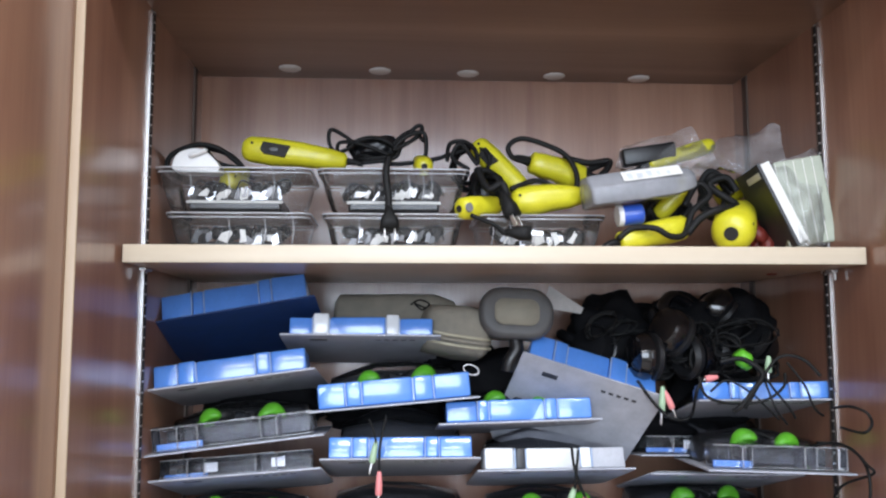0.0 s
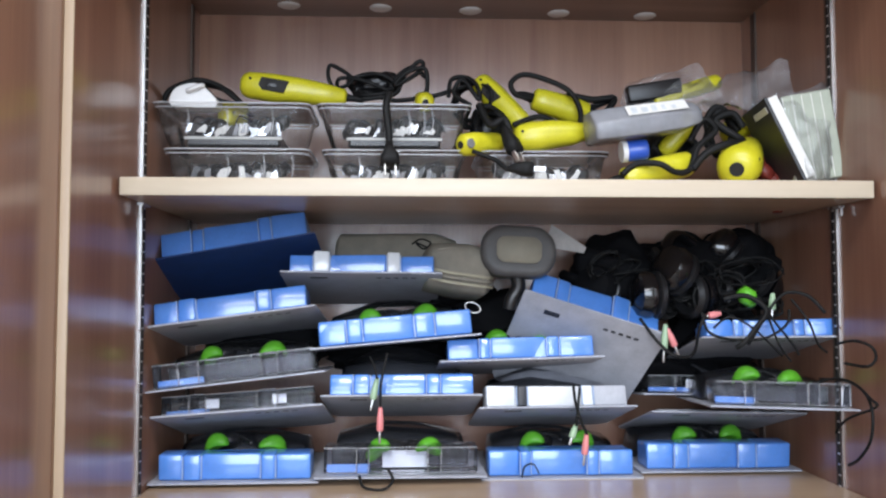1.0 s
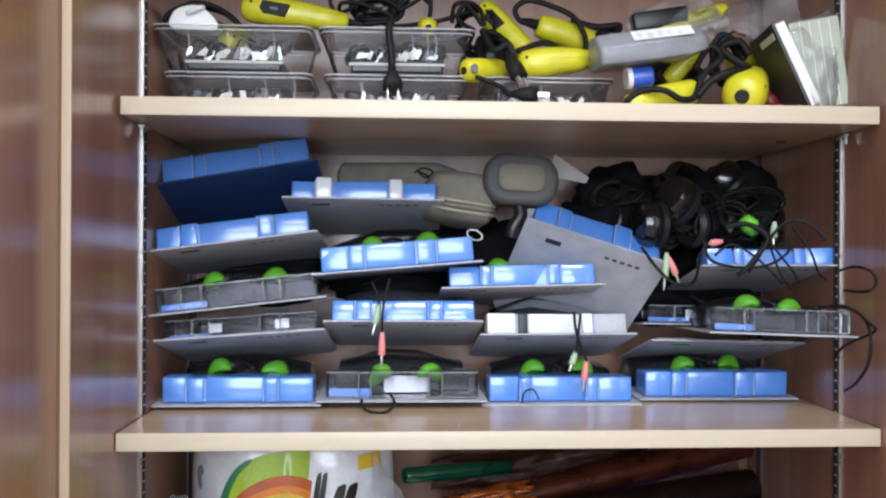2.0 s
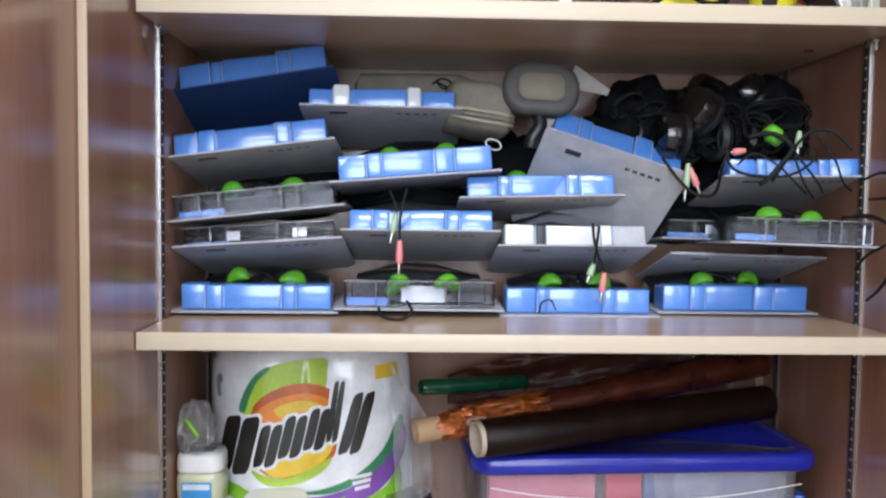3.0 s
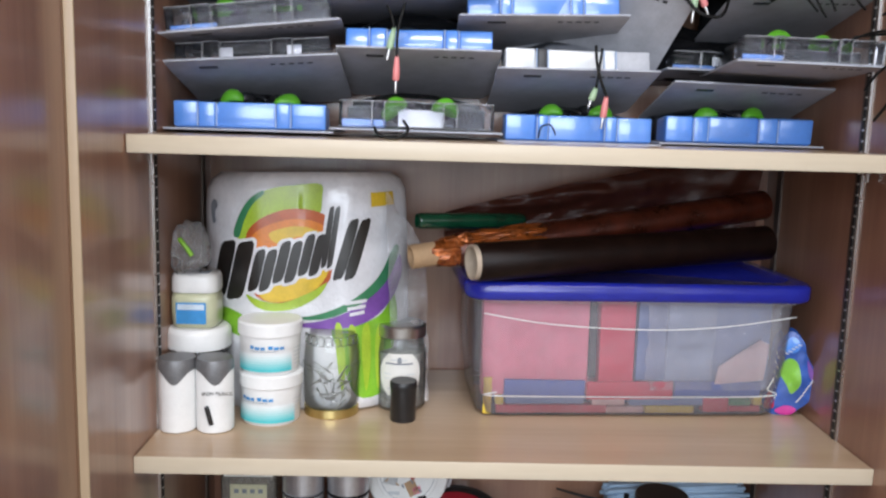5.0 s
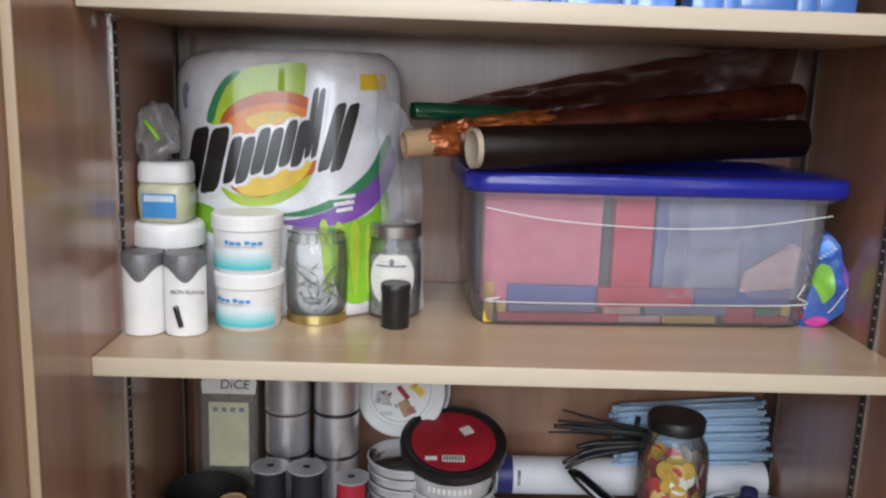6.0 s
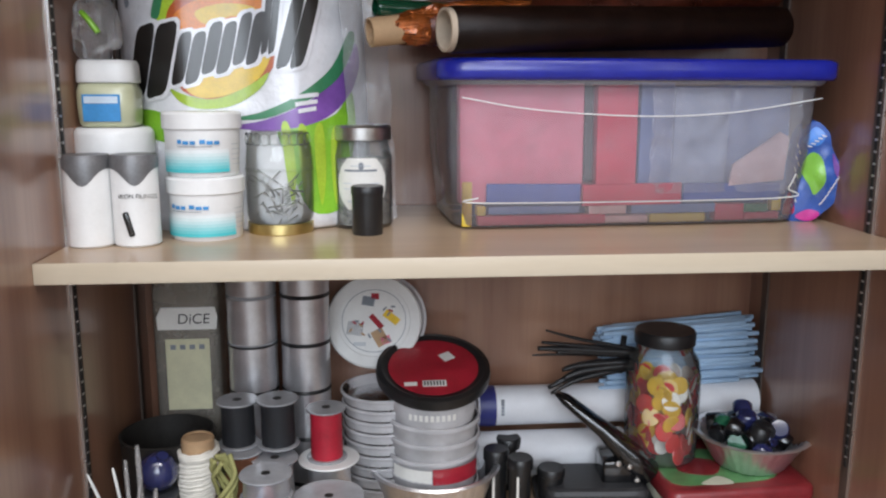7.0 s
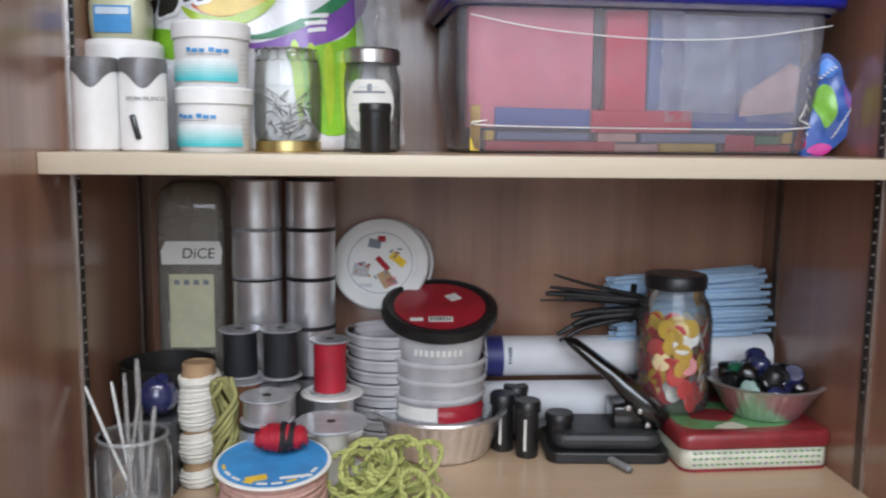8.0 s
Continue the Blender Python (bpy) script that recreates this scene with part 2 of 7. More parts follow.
def letters(name, words, size, material, parent, m, shear=0.0, depth=0.0002, label=""):
    cu = bpy.data.curves.new(name, "FONT")
    cu.body, cu.size, cu.extrude, cu.shear, cu.align_x, cu.align_y = words, size, depth, shear, "CENTER", "CENTER"
    tmp = bpy.data.objects.new("t", cu)
    scene.collection.objects.link(tmp)
    me = bpy.data.meshes.new_from_object(tmp)
    bpy.data.objects.remove(tmp)
    me.materials.clear()
    me.materials.append(material)
    ob = new(name, me)
    ob.parent, ob.matrix_basis = parent, m
    return tagged(ob, label)


FACING = pose(0, 0, 0, 90, 0, 0)

# ---- the room and the cabinet ----
HALF, BACK, FRONT = 0.415, 0.36, -0.12
Z_TOP, Z_A, Z_B, Z_C, Z_D = 1.747, 1.45, 1.095, 0.742, 0.3755
THICK = 0.019


def structure(name, bm, material, label, category):
    ob = part(name, bm, material)
    return tagged(ob, label, category, kind="structure")


structure("floor", box(-2.6, 2.6, -3.7, 0.5, -0.1, 0), FLOOR_TILE, "brown vinyl floor of the store room", "floor")
structure("ceiling", box(-2.6, 2.6, -3.7, 0.5, 2.7, 2.8), PAINT, "white painted room ceiling", "ceiling")
structure("wall_north", box(-2.6, 2.6, 0.42, 0.5, 0, 2.7), PAINT, "painted wall behind the cabinet", "wall")
structure("wall_south", box(-2.6, 2.6, -3.7, -3.6, 0, 2.7), PAINT, "painted wall behind the viewer", "wall")
structure("wall_west", box(-2.6, -2.5, -3.6, 0.42, 0, 2.7), PAINT, "painted side wall of the room", "wall")
structure("wall_east", box(2.5, 2.6, -3.6, 0.42, 0, 2.7), PAINT, "painted side wall of the room", "wall")

cabinet = thing("cabinet", I4, "tall brown wood-laminate cupboard with adjustable shelves, doors open", "cabinet")
part("side_panel", box(-HALF - 0.02, -HALF, FRONT, BACK + 0.02, 0, 2.05), WALNUT, cabinet)
part("side_panel", box(HALF, HALF + 0.02, FRONT, BACK + 0.02, 0, 2.05), WALNUT, cabinet)
part("edge_band", box(-HALF - 0.021, -HALF + 0.0005, FRONT - 0.003, FRONT, 0, 2.05, 0.001), EDGE_PALE, cabinet, "pale oak edge band")
part("edge_band", box(HALF - 0.0005, HALF + 0.021, FRONT - 0.003, FRONT, 0, 2.05, 0.001), EDGE_PALE, cabinet, "pale oak edge band")
part("back_panel", box(-HALF, HALF, BACK, BACK + 0.02, 0, 2.05), WALNUT, cabinet)
part("top_panel", box(-HALF, HALF, FRONT + 0.002, BACK, Z_TOP, Z_TOP + 0.02), WALNUT_X, cabinet)
part("plinth", box(-HALF, HALF, FRONT + 0.05, BACK, 0, 0.08), WALNUT_X, cabinet)
for i in range(5):
    hx = -0.276 + i * 0.133
    ring = lathe([(0.0, 0.0), (0.0165, 0.0), (0.0165, -0.0015), (0.014, -0.003), (0.0, -0.0034)], 24)
    part("vent_cap", ring, WHITE_CAP, cabinet, "round white plastic cap", pose(hx, 0.312 + 0.006 * i, Z_TOP + 0.001))

# the open doors, swung past a right angle
for sgn in (-1, 1):
    x0, x1 = (-0.019, 0) if sgn < 0 else (0, 0.019)
    door = part("cabinet_door", box(x0, x1, -0.42, -0.002, 0.08, 2.04, 0.001), WALNUT, cabinet, "open brown wood-laminate cupboard door", pose(sgn * (HALF + 0.0085), FRONT - 0.0045, 0, 0, 0, sgn * 8))
    part("edge_band", box(x0 - 0.0004, x1 + 0.0004, -0.002, 0.0005, 0.08, 2.04), EDGE_Z, door, "light oak edge band")

# shelf standards: slotted steel strips let into the sides
slot = box(-0.001, 0.001, -0.0022, 0.0022, -0.0055, 0.0055)
slot_mesh = bpy.data.meshes.new("slot")
slot.to_mesh(slot_mesh)
slot.free()
slot_mesh.materials.append(BLACK_HOLE)
rung_bm = box(-0.001, 0.001, -0.0022, 0.0018, -0.0014, 0.0014, 0.0004, 1)
rung_mesh = bpy.data.meshes.new("rung")
rung_bm.to_mesh(rung_mesh)
rung_bm.free()
rung_mesh.materials.append(STEEL)
for sgn in (-1, 1):
    for ys in (0.095, 0.315):
        # darker steel on strips and rear lips puts their shade into the colour
        strip = part("shelf_standard", box(-0.0012, 0.0012, -0.0075, 0.0075, 0.1, Z_TOP - 0.002, 0.0005, 1), DULL_SHADED_STEEL, cabinet, "slotted steel shelf strip with shade in its colour", pose(sgn * (HALF - 0.001), ys, 0))
        lip = part("strip_lip", box(-0.0016, 0.0016, -0.0086, -0.0076, 0.1, Z_TOP - 0.002, 0.0003, 1), STEEL if ys < 0.2 else DULL_SHADED_STEEL, strip)
        if ys > 0.2:
            continue
        for k in range(100):
            hole = new("slot", slot_mesh)
            hole.parent = strip
            hole.matrix_basis = pose(-sgn * 0.0012, -0.001, 0.48 + k * 0.0127)
        for k in range(100):
            rung = new("rung", rung_mesh)
            rung.parent = strip
            rung.matrix_basis = pose(-sgn * 0.0014, -0.001, 0.48635 + k * 0.0127)

for zs, wide in ((Z_A, 0.411), (Z_B, 0.4138), (Z_C, 0.4148), (Z_D, 0.4148)):
    sh = thing("shelf", pose(0, 0, zs), "maple-topped laminate shelf board with a pale edge band", "shelf", "cabinet shelves")
    part("board", box(-wide + 0.001, wide - 0.001, 0.002, BACK - 0.004, -THICK, 0), [MAPLE], sh)
    part("edge_band", box(-wide, wide, 0, 0.002, -THICK - 0.0002, 0.0002, 0.0006), MAPLE_EDGE, sh, "pale maple edge band")
    for sgn in (-1, 1):
        clip = box(-0.004, 0.004, -0.006, 0.02, -0.004, -0.001, 0.0006, 1)
        box(-0.0015, 0.0015, -0.006, -0.003, -0.014, -0.001, 0.0005, 1, clip)
        part("shelf_clip", clip, STEEL, sh, "bent steel shelf clip", pose(sgn * (HALF - 0.007), 0.07, -THICK))

# ---- headset packs on the second shelf ----
# pale blue that paints a glint along the tray ridges
PALE_RIDGE = plain("pale_ridge_glint", (0.4, 0.52, 0.74), 0.25, vary=0.1, coat=0.6)


def headset(parent, w, top, seat=0.052):
    """Black headset lying in its pack: band, boom, two cups with lime cushions that stand above the tray."""
    hs = part("headset", tube([(-0.3 * w, 0.1, 0.014), (-0.27 * w, 0.14, 0.02), (0, 0.155, 0.022), (0.27 * w, 0.14, 0.02), (0.3 * w, 0.1, 0.014)], 0.009, 10, 5), BLACK_PLASTIC, parent)
    part("boom", tube([(-0.2 * w, seat + 0.02, top + 0.004), (-0.04 * w, seat + 0.012, top + 0.012), (0.06 * w, seat - 0.004, top + 0.006)], 0.0022, 7, 5), BLACK_PLASTIC, hs, "thin black microphone arm")
    for s, turn, lean in ((-0.17, -28, -24), (0.19, 24, 20)):
        mm = pose((s + random.uniform(-0.03, 0.03)) * w, seat, top + random.uniform(0.003, 0.007), random.uniform(-22, -8), lean + random.uniform(-9, 9), turn)
        part("ear_cup", loft([(-0.012, 0, 0, 0.009, 0.006, 0.8), (-0.006, 0, 0, 0.017, 0.009, 0.85), (0.008, 0, 0, 0.02, 0.011, 0.85), (0.016, 0, 0, 0.015, 0.008, 0.9)], 18, m=mm @ pose(0, 0.018, 0.001, 0, 0, 90)), BLACK_PLASTIC, hs, "black ear cup")
        pad = bmesh.new()
        bmesh.ops.create_uvsphere(pad, u_segments=18, v_segments=10, radius=1)
        for v in pad.verts:
            q = v.co.copy()
            v.co = mm @ Vector((q.x * 0.0185, q.y * 0.011, max(q.z, -0.45) * 0.0125 - 0.006 * (q.x - 0.2) ** 2))
        flat(pad, True)
        part("ear_cushion", pad, GREEN_PAD, hs, "lime green ear cushion")
    return hs


def tray_front(w, h, cuts, material, parent, tabs):
    """The stepped front of a pack: raised cells with grooves between."""
    tray = part("front_tray", box(-w / 2 + 0.001, w / 2 - 0.001, 0.003, 0.046, 0.001, h - 0.002, 0.002, 1), material, parent)
    x, total = -w / 2, sum(cuts)
    for i, c in enumerate(cuts):
        cw = w * c / total
        proud = (0.0, 0.003, -0.0015, 0.003, 0.0005)[i % 5]
        part("blister_cell", box(-cw / 2 + 0.0008, cw / 2 - 0.0008, -proud, 0.03, 0.002, h + (0.004 if tabs and i % 2 else random.uniform(-0.0006, 0.0006)), 0.002), SILVER_TRAY if tabs and i % 2 else (DARK_CARD if i == 1 else GREY_CARD) if material is SILVER_TRAY and i in (1, 4) else material, tray, "", pose(x + cw / 2, 0, 0, random.uniform(-6, 4.5), 0, random.uniform(-5, 5)))
        if material is CLEAR:
            part("cell_edge", box(x + 0.001, x + cw - 0.001, -proud - 0.0012, -proud + 0.0002, h - 0.0018, h - 0.0006, 0.0003, 1), EDGE_GLINT, tray, "pale strip painting the glint on a cell edge")
            part("cell_edge", box(x + 0.001, x + cw - 0.001, -proud - 0.0012, -proud + 0.0002, 0.003, 0.0038, 0.0003, 1), EDGE_GLINT, tray)
        if i:
            part("moulded_ridge", box(x - 0.0006, x + 0.0006, -proud - 0.0022, -proud + 0.002, 0.003, h - 0.001, 0.0004, 1), EDGE_GLINT if material is CLEAR else PALE_RIDGE, tray, "moulded ridge with its glint in the colour")
        x += cw
    return tray


STYLES = {
    "blue": (BLUE_TRAY, GREY_CARD, "blue headset blister pack with grey backing card lying flat"),
    "navy": (BLUE_TRAY, NAVY_CARD, "blue headset blister pack with navy backing card, tipped up"),
    "white": (SILVER_TRAY, GREY_CARD, "headset blister pack with white insert and grey card"),
    "clear": (CLEAR, GREY_CARD, "clear plastic headset blister pack with dark insert"),
}
CUT_SETS = ([17, 12, 40, 10, 24], [25, 9, 44, 10, 28], [20, 11, 36, 14, 26])


def headset_pack(bl, br, h, style, pitch=8, cuts=0, marks=True, depth=0.18, show=True, tabs=False, depth_fill=True, bulk=0.0):
    """bl, br: the lower corners of its front; h: the front's height; pitch: how far its front is tipped up."""
    bl, br = Vector(bl), Vector(br)
    mid, w = (bl + br) / 2, (br - bl).length
    roll = -math.degrees(math.atan2(br.z - bl.z, br.x - bl.x))
    yaw = math.degrees(math.atan2(br.y - bl.y, br.x - bl.x))
    tray_mat, card_mat, text = STYLES[style]
    root = thing("headset_pack", Matrix.Translation(mid) @ Euler((0, radians(roll), radians(yaw))).to_matrix().to_4x4() @ pose(0, 0, 0, -pitch), text, "headset pack", "headset packs")
    card = prism([(-w * 0.55, -0.011), (w * 0.55, -0.011), (w * 0.555, -0.004), (w * 0.555, depth - 0.02), (w * 0.5, depth), (-w * 0.5, depth), (-w * 0.555, depth - 0.02), (-w * 0.555, -0.004)], -0.0014, 0.0006)
    part("backing_card", card, card_mat, root, m=pose(0, 0, 0))
    part("lip", box(-w * 0.55, w * 0.55, -0.0118, -0.0105, -0.0012, 0.0007, 0.0003, 1), CLEAR, root, "clear plastic flange")
    tray_front(w, h, CUT_SETS[cuts], tray_mat, root, tabs)
    if style == "clear":
        part("inner_card", box(-w * 0.46, w * 0.46, 0.05, 0.054, 0.002, h * 0.8, 0.002, 1), SMOKY_CARD, root, "smoky grey inner card")
        if pitch == 0:
            part("paper_insert", box(-w * 0.12, w * 0.17, 0.03, 0.0315, h * 0.12, h * 0.72), SILVER_TRAY, root, "white printed paper slip")
        part("blue_slip", box(-w * 0.48, -w * 0.2, 0.012, 0.0135, 0.002, h * 0.34, 0.0005, 1), BLUE_TRAY, root, "folded blue card slip")
        for k in range(4):
            lo = w * (-0.42 + 0.23 * k + random.uniform(-0.03, 0.03))
            part("moulded_wall", box(lo, lo + w * 0.14, 0.001, 0.0028, h * random.uniform(0.55, 0.7), h * random.uniform(0.8, 0.92), 0.0006, 1), CLEAR, root, "bright moulded plastic edge")
        for s, e in () if show else ((-0.22, -0.13), (0.22, 0.31)):
            part("paper_insert", box(s * w, e * w, 0.006, 0.0075, h * 0.3, h * 0.75), SILVER_TRAY, root, "pale printed paper slip")
    if show or depth_fill:
        low = bulk or h * 0.75 + (0.012 if pitch == 0 else 0.006)
        # added dark hump that blocks light in the hollow behind the tray
        shell = loft([(-w * 0.46, 0, 0, 0.03, 0.002, 0.6), (-w * 0.42, 0, low * 0.42, 0.044, low * 0.42, 0.6), (-w * 0.1, 0, low * 0.5, 0.048, low * 0.5, 0.6), (w * 0.1, 0, low * 0.46, 0.046, low * 0.46, 0.6), (w * 0.4, 0, low * 0.44, 0.044, low * 0.44, 0.6), (w * 0.46, 0, 0, 0.03, 0.002, 0.6)], 22)
        part("inner_shell", shell, DARK_CARD, root, "added black hump that keeps the pack dark inside", pose(0, 0.118, 0.001))
        dome = loft([(-w * 0.47, 0, 0, 0.02, 0.002, 0.5), (-w * 0.43, 0, 0, 0.05, low * 0.9, 0.5), (-w * 0.12, 0, 0, 0.052, low * 1.25, 0.5), (w * 0.12, 0, 0, 0.052, low * 1.2, 0.5), (w * 0.43, 0, 0, 0.05, low * 0.9, 0.5), (w * 0.47, 0, 0, 0.02, 0.002, 0.5)], 22)
        bmesh.ops.bisect_plane(dome, geom=dome.verts[:] + dome.edges[:] + dome.faces[:], plane_co=(0, 0, 0), plane_no=(0, 0, -1), clear_outer=True)
        part("blister_dome", dome, CLEAR, root, "clear plastic dome", pose(0, 0.108, 0.001))
    if show:
        headset(root, w, h - (0.012 if style == "clear" and pitch == 0 else 0.002), 0.03 if style == "clear" and pitch == 0 else 0.056)
    if marks and card_mat is GREY_CARD:
        for k in range(5):
            part("print_mark", box(w * (0.1 + 0.06 * k), w * (0.135 + 0.06 * k), 0.012, 0.016, -0.0018, -0.0014), DARK_CARD, root)
        part("print_mark", box(-w * 0.36, -w * 0.24, 0.012, 0.02, -0.0018, -0.0014), DARK_CARD, root)
    return root


headset_pack((-0.404, 0.136, 1.101), (-0.221, 0.138, 1.101), 0.0319, "blue", 0, 0)
headset_pack((-0.207, 0.135, 1.106), (-0.018, 0.138, 1.105), 0.0347, "clear", 0, 1)
headset_pack((-0.003, 0.163, 1.096), (0.182, 0.163, 1.096), 0.0327, "blue", 0, 1)
headset_pack((0.203, 0.180, 1.099), (0.393, 0.180, 1.099), 0.0332, "blue", 0, 2)
headset_pack((-0.403, 0.140, 1.177), (-0.217, 0.140, 1.190), 0.0250, "clear", 15, 2, show=False, bulk=0.03)
headset_pack((-0.201, 0.145, 1.200), (-0.022, 0.145, 1.200), 0.0279, "blue", 15, 0, show=False, bulk=0.065)
headset_pack((-0.006, 0.160, 1.182), (0.175, 0.160, 1.183), 0.0283, "white", 15, 1, show=False, bulk=0.055)
headset_pack((0.218, 0.180, 1.173), (0.402, 0.180, 1.169), 0.0043, "clear", 15, 0, show=False, depth_fill=False)
headset_pack((0.217, 0.215, 1.193), (0.410, 0.215, 1.190), 0.0253, "clear", 5, 2, show=False, depth=0.14, bulk=0.05)
headset_pack((-0.410, 0.130, 1.210), (-0.215, 0.135, 1.232), 0.0304, "clear", 3, 0, bulk=0.04)
headset_pack((0.255, 0.075, 1.195), (0.412, 0.060, 1.191), 0.0295, "clear", 3, 1, bulk=0.035)
headset_pack((-0.055, 0.145, 1.242), (0.130, 0.145, 1.247), 0.0279, "blue", 10, 1, bulk=0.04)
headset_pack((-0.213, 0.135, 1.260), (-0.024, 0.135, 1.276), 0.0318, "blue", 4, 2, bulk=0.045)
headset_pack((-0.412, 0.135, 1.286), (-0.226, 0.135, 1.310), 0.0291, "blue", 10, 0, show=False)
headset_pack((0.260, 0.115, 1.271), (0.420, 0.105, 1.272), 0.0230, "blue", 12, 1, show=False)
headset_pack((-0.252, 0.150, 1.352), (-0.071, 0.150, 1.350), 0.0246, "blue", 12, 0, tabs=True, show=False)
headset_pack((-0.411, 0.160, 1.366), (-0.229, 0.160, 1.397), 0.038, "navy", 22, 1, show=False, depth_fill=False)
headset_pack((0.049, 0.150, 1.322), (0.210, 0.142, 1.271), 0.0444, "blue", 42, 2, show=False, depth_fill=False)

# ---- third shelf: towels, jars, box of parts ----
WHITE_PLASTIC = plain("white_matt_plastic", (0.8, 0.8, 0.79), 0.38, vary=0.05, coat=0.1)
OFF_WHITE = plain("off_white_paper", (0.72, 0.71, 0.67), 0.6, vary=0.08)
FOIL_BAG = plain("printed_white_film", (0.76, 0.76, 0.79), 0.2, vary=0.12, scale=26, bump=1.0, coat=0.7, fine=140)
INK_BLACK = plain("black_print", (0.014, 0.013, 0.012), 0.3, coat=0.4)
INK_GREEN = plain("leaf_green_print", (0.2, 0.45, 0.03), 0.3, vary=0.3, scale=20, coat=0.4)
INK_LIME = plain("lime_print", (0.36, 0.52, 0.04), 0.3, vary=0.3, scale=18, coat=0.4)
INK_ORANGE = plain("orange_print", (0.75, 0.22, 0.02), 0.3, vary=0.35, scale=22, coat=0.4)
INK_RUST = plain("rust_print", (0.5, 0.1, 0.02), 0.3, vary=0.3, scale=22, coat=0.4)
INK_YELLOW = plain("yellow_print", (0.75, 0.5, 0.04), 0.3, vary=0.2, coat=0.4)
INK_PURPLE = plain("purple_print", (0.2, 0.08, 0.36), 0.3, vary=0.2, coat=0.4)
INK_PINE = plain("pine_green_print", (0.04, 0.22, 0.1), 0.3, vary=0.2, coat=0.4)
INK_BLUE = plain("label_blue_print", (0.04, 0.25, 0.55), 0.35, vary=0.2)
CYAN_FADE = [plain("label_cyan_tint", tuple(a + (0.8 - a) * u for a in (0.06, 0.52, 0.56)), 0.35, vary=0.08) for u in (0, 0.12, 0.26, 0.42, 0.6, 0.76, 0.9)]
INK_PALE = plain("pale_grey_print", (0.55, 0.58, 0.6), 0.5)
INK_GREY = plain("grey_print", (0.2, 0.22, 0.25), 0.5)
GREY_TAPE = plain("grey_cloth_tape", (0.16, 0.16, 0.165), 0.4, vary=0.3, metal=0.3)
BEAD_GLASS = film("thick_glass", (0.96, 0.97, 0.97), 0.22, 0.03, (0.9, 0.92, 0.92), ior=1.5)
GLASS = film("jar_glass", (0.97, 0.985, 0.975), 0.05, 0.03, (0.88, 0.9, 0.89), crinkle=0.1, ior=1.45)
JELLY = plain("pale_yellow_jelly", (0.5, 0.51, 0.34), 0.3, vary=0.08, coat=0.6)
GOLD_LID = plain("brass_lid", (0.62, 0.5, 0.22), 0.3, 1.0, 0.15)
GREY_LID = plain("worn_grey_lid", (0.5, 0.49, 0.48), 0.28, 1.0, 0.2)
NAIL = plain("nail_steel", (0.62, 0.62, 0.62), 0.35, 0.85, 0.2)
SACK = film("crumpled_clear_sack", (0.96, 0.96, 0.97), 0.2, 0.07, (0.88, 0.88, 0.92), crinkle=1.0)
TUB_WALL = film("hazy_clear_plastic", (0.98, 0.98, 0.99), 0.17, 0.1, (0.82, 0.8, 0.88), crinkle=0.08)
LID_BLUE = plain("royal_blue_plastic", (0.012, 0.02, 0.29), 0.22, vary=0.12, coat=0.2)
RED_CARD = plain("red_foam_card", (0.66, 0.035, 0.085), 0.5, vary=0.12)
PINK_CARD = plain("rose_card", (0.72, 0.2, 0.27), 0.55, vary=0.12)
BLUE_CARD = plain("blue_card", (0.05, 0.12, 0.42), 0.5, vary=0.15)
SLATE_CARD = plain("slate_blue_sheet", (0.15, 0.22, 0.42), 0.5, vary=0.1, scale=12)
PALE_SLATE = plain("pale_slate_sheet", (0.3, 0.36, 0.5), 0.45, vary=0.15, scale=16)
YELLOW_BLOCK = plain("yellow_block", (0.72, 0.52, 0.06), 0.45)
PALE_PINK = plain("pale_pink_card", (0.75, 0.5, 0.48), 0.5)
BAG = film("thin_clear_bag", (0.97, 0.97, 0.97), 0.1, 0.09, (0.86, 0.86, 0.88), crinkle=1.0)
COPPER_GLINT = plain("copper_foil_glints", (0.34, 0.085, 0.015), 0.18, 0.6, 0.7, scale=120, bump=1.0, coat=0.6)
KRAFT = plain("kraft_board", (0.42, 0.27, 0.15), 0.7, vary=0.15)
COPPER_FILM = plain("copper_foil_wrap", (0.075, 0.015, 0.007), 0.28, 0.45, 0.7, scale=30, bump=0.9, coat=0.15)
BROWN_FILM = plain("dark_brown_cellophane", (0.008, 0.003, 0.002), 0.4, vary=0.5, bump=0.5, coat=0.0, Specular_IOR_Level=0.2)
RUSSET_CLEAR = film("russet_cellophane", (0.42, 0.2, 0.15), 0.62, 0.26, (0.075, 0.022, 0.014), crinkle=0.9)
PALE_KRAFT = plain("pale_kraft_board", (0.42, 0.34, 0.26), 0.6, vary=0.1)
GREEN_FILM = plain("emerald_cellophane", (0.005, 0.06, 0.028), 0.15, vary=0.3, coat=0.7)
GREEN_WRAP = plain("green_wrapper", (0.2, 0.5, 0.05), 0.3, vary=0.2, coat=0.5, bump=0.5)
BLUE_WRAP = plain("blue_wrapper", (0.03, 0.1, 0.4), 0.25, vary=0.3, coat=0.6, bump=0.5)
LIGHT_BLUE_WRAP = plain("sky_blue_wrapper", (0.06, 0.24, 0.7), 0.3, vary=0.2, coat=0.5)
MAGENTA_WRAP = plain("magenta_wrapper", (0.6, 0.04, 0.3), 0.3, vary=0.2, coat=0.5)


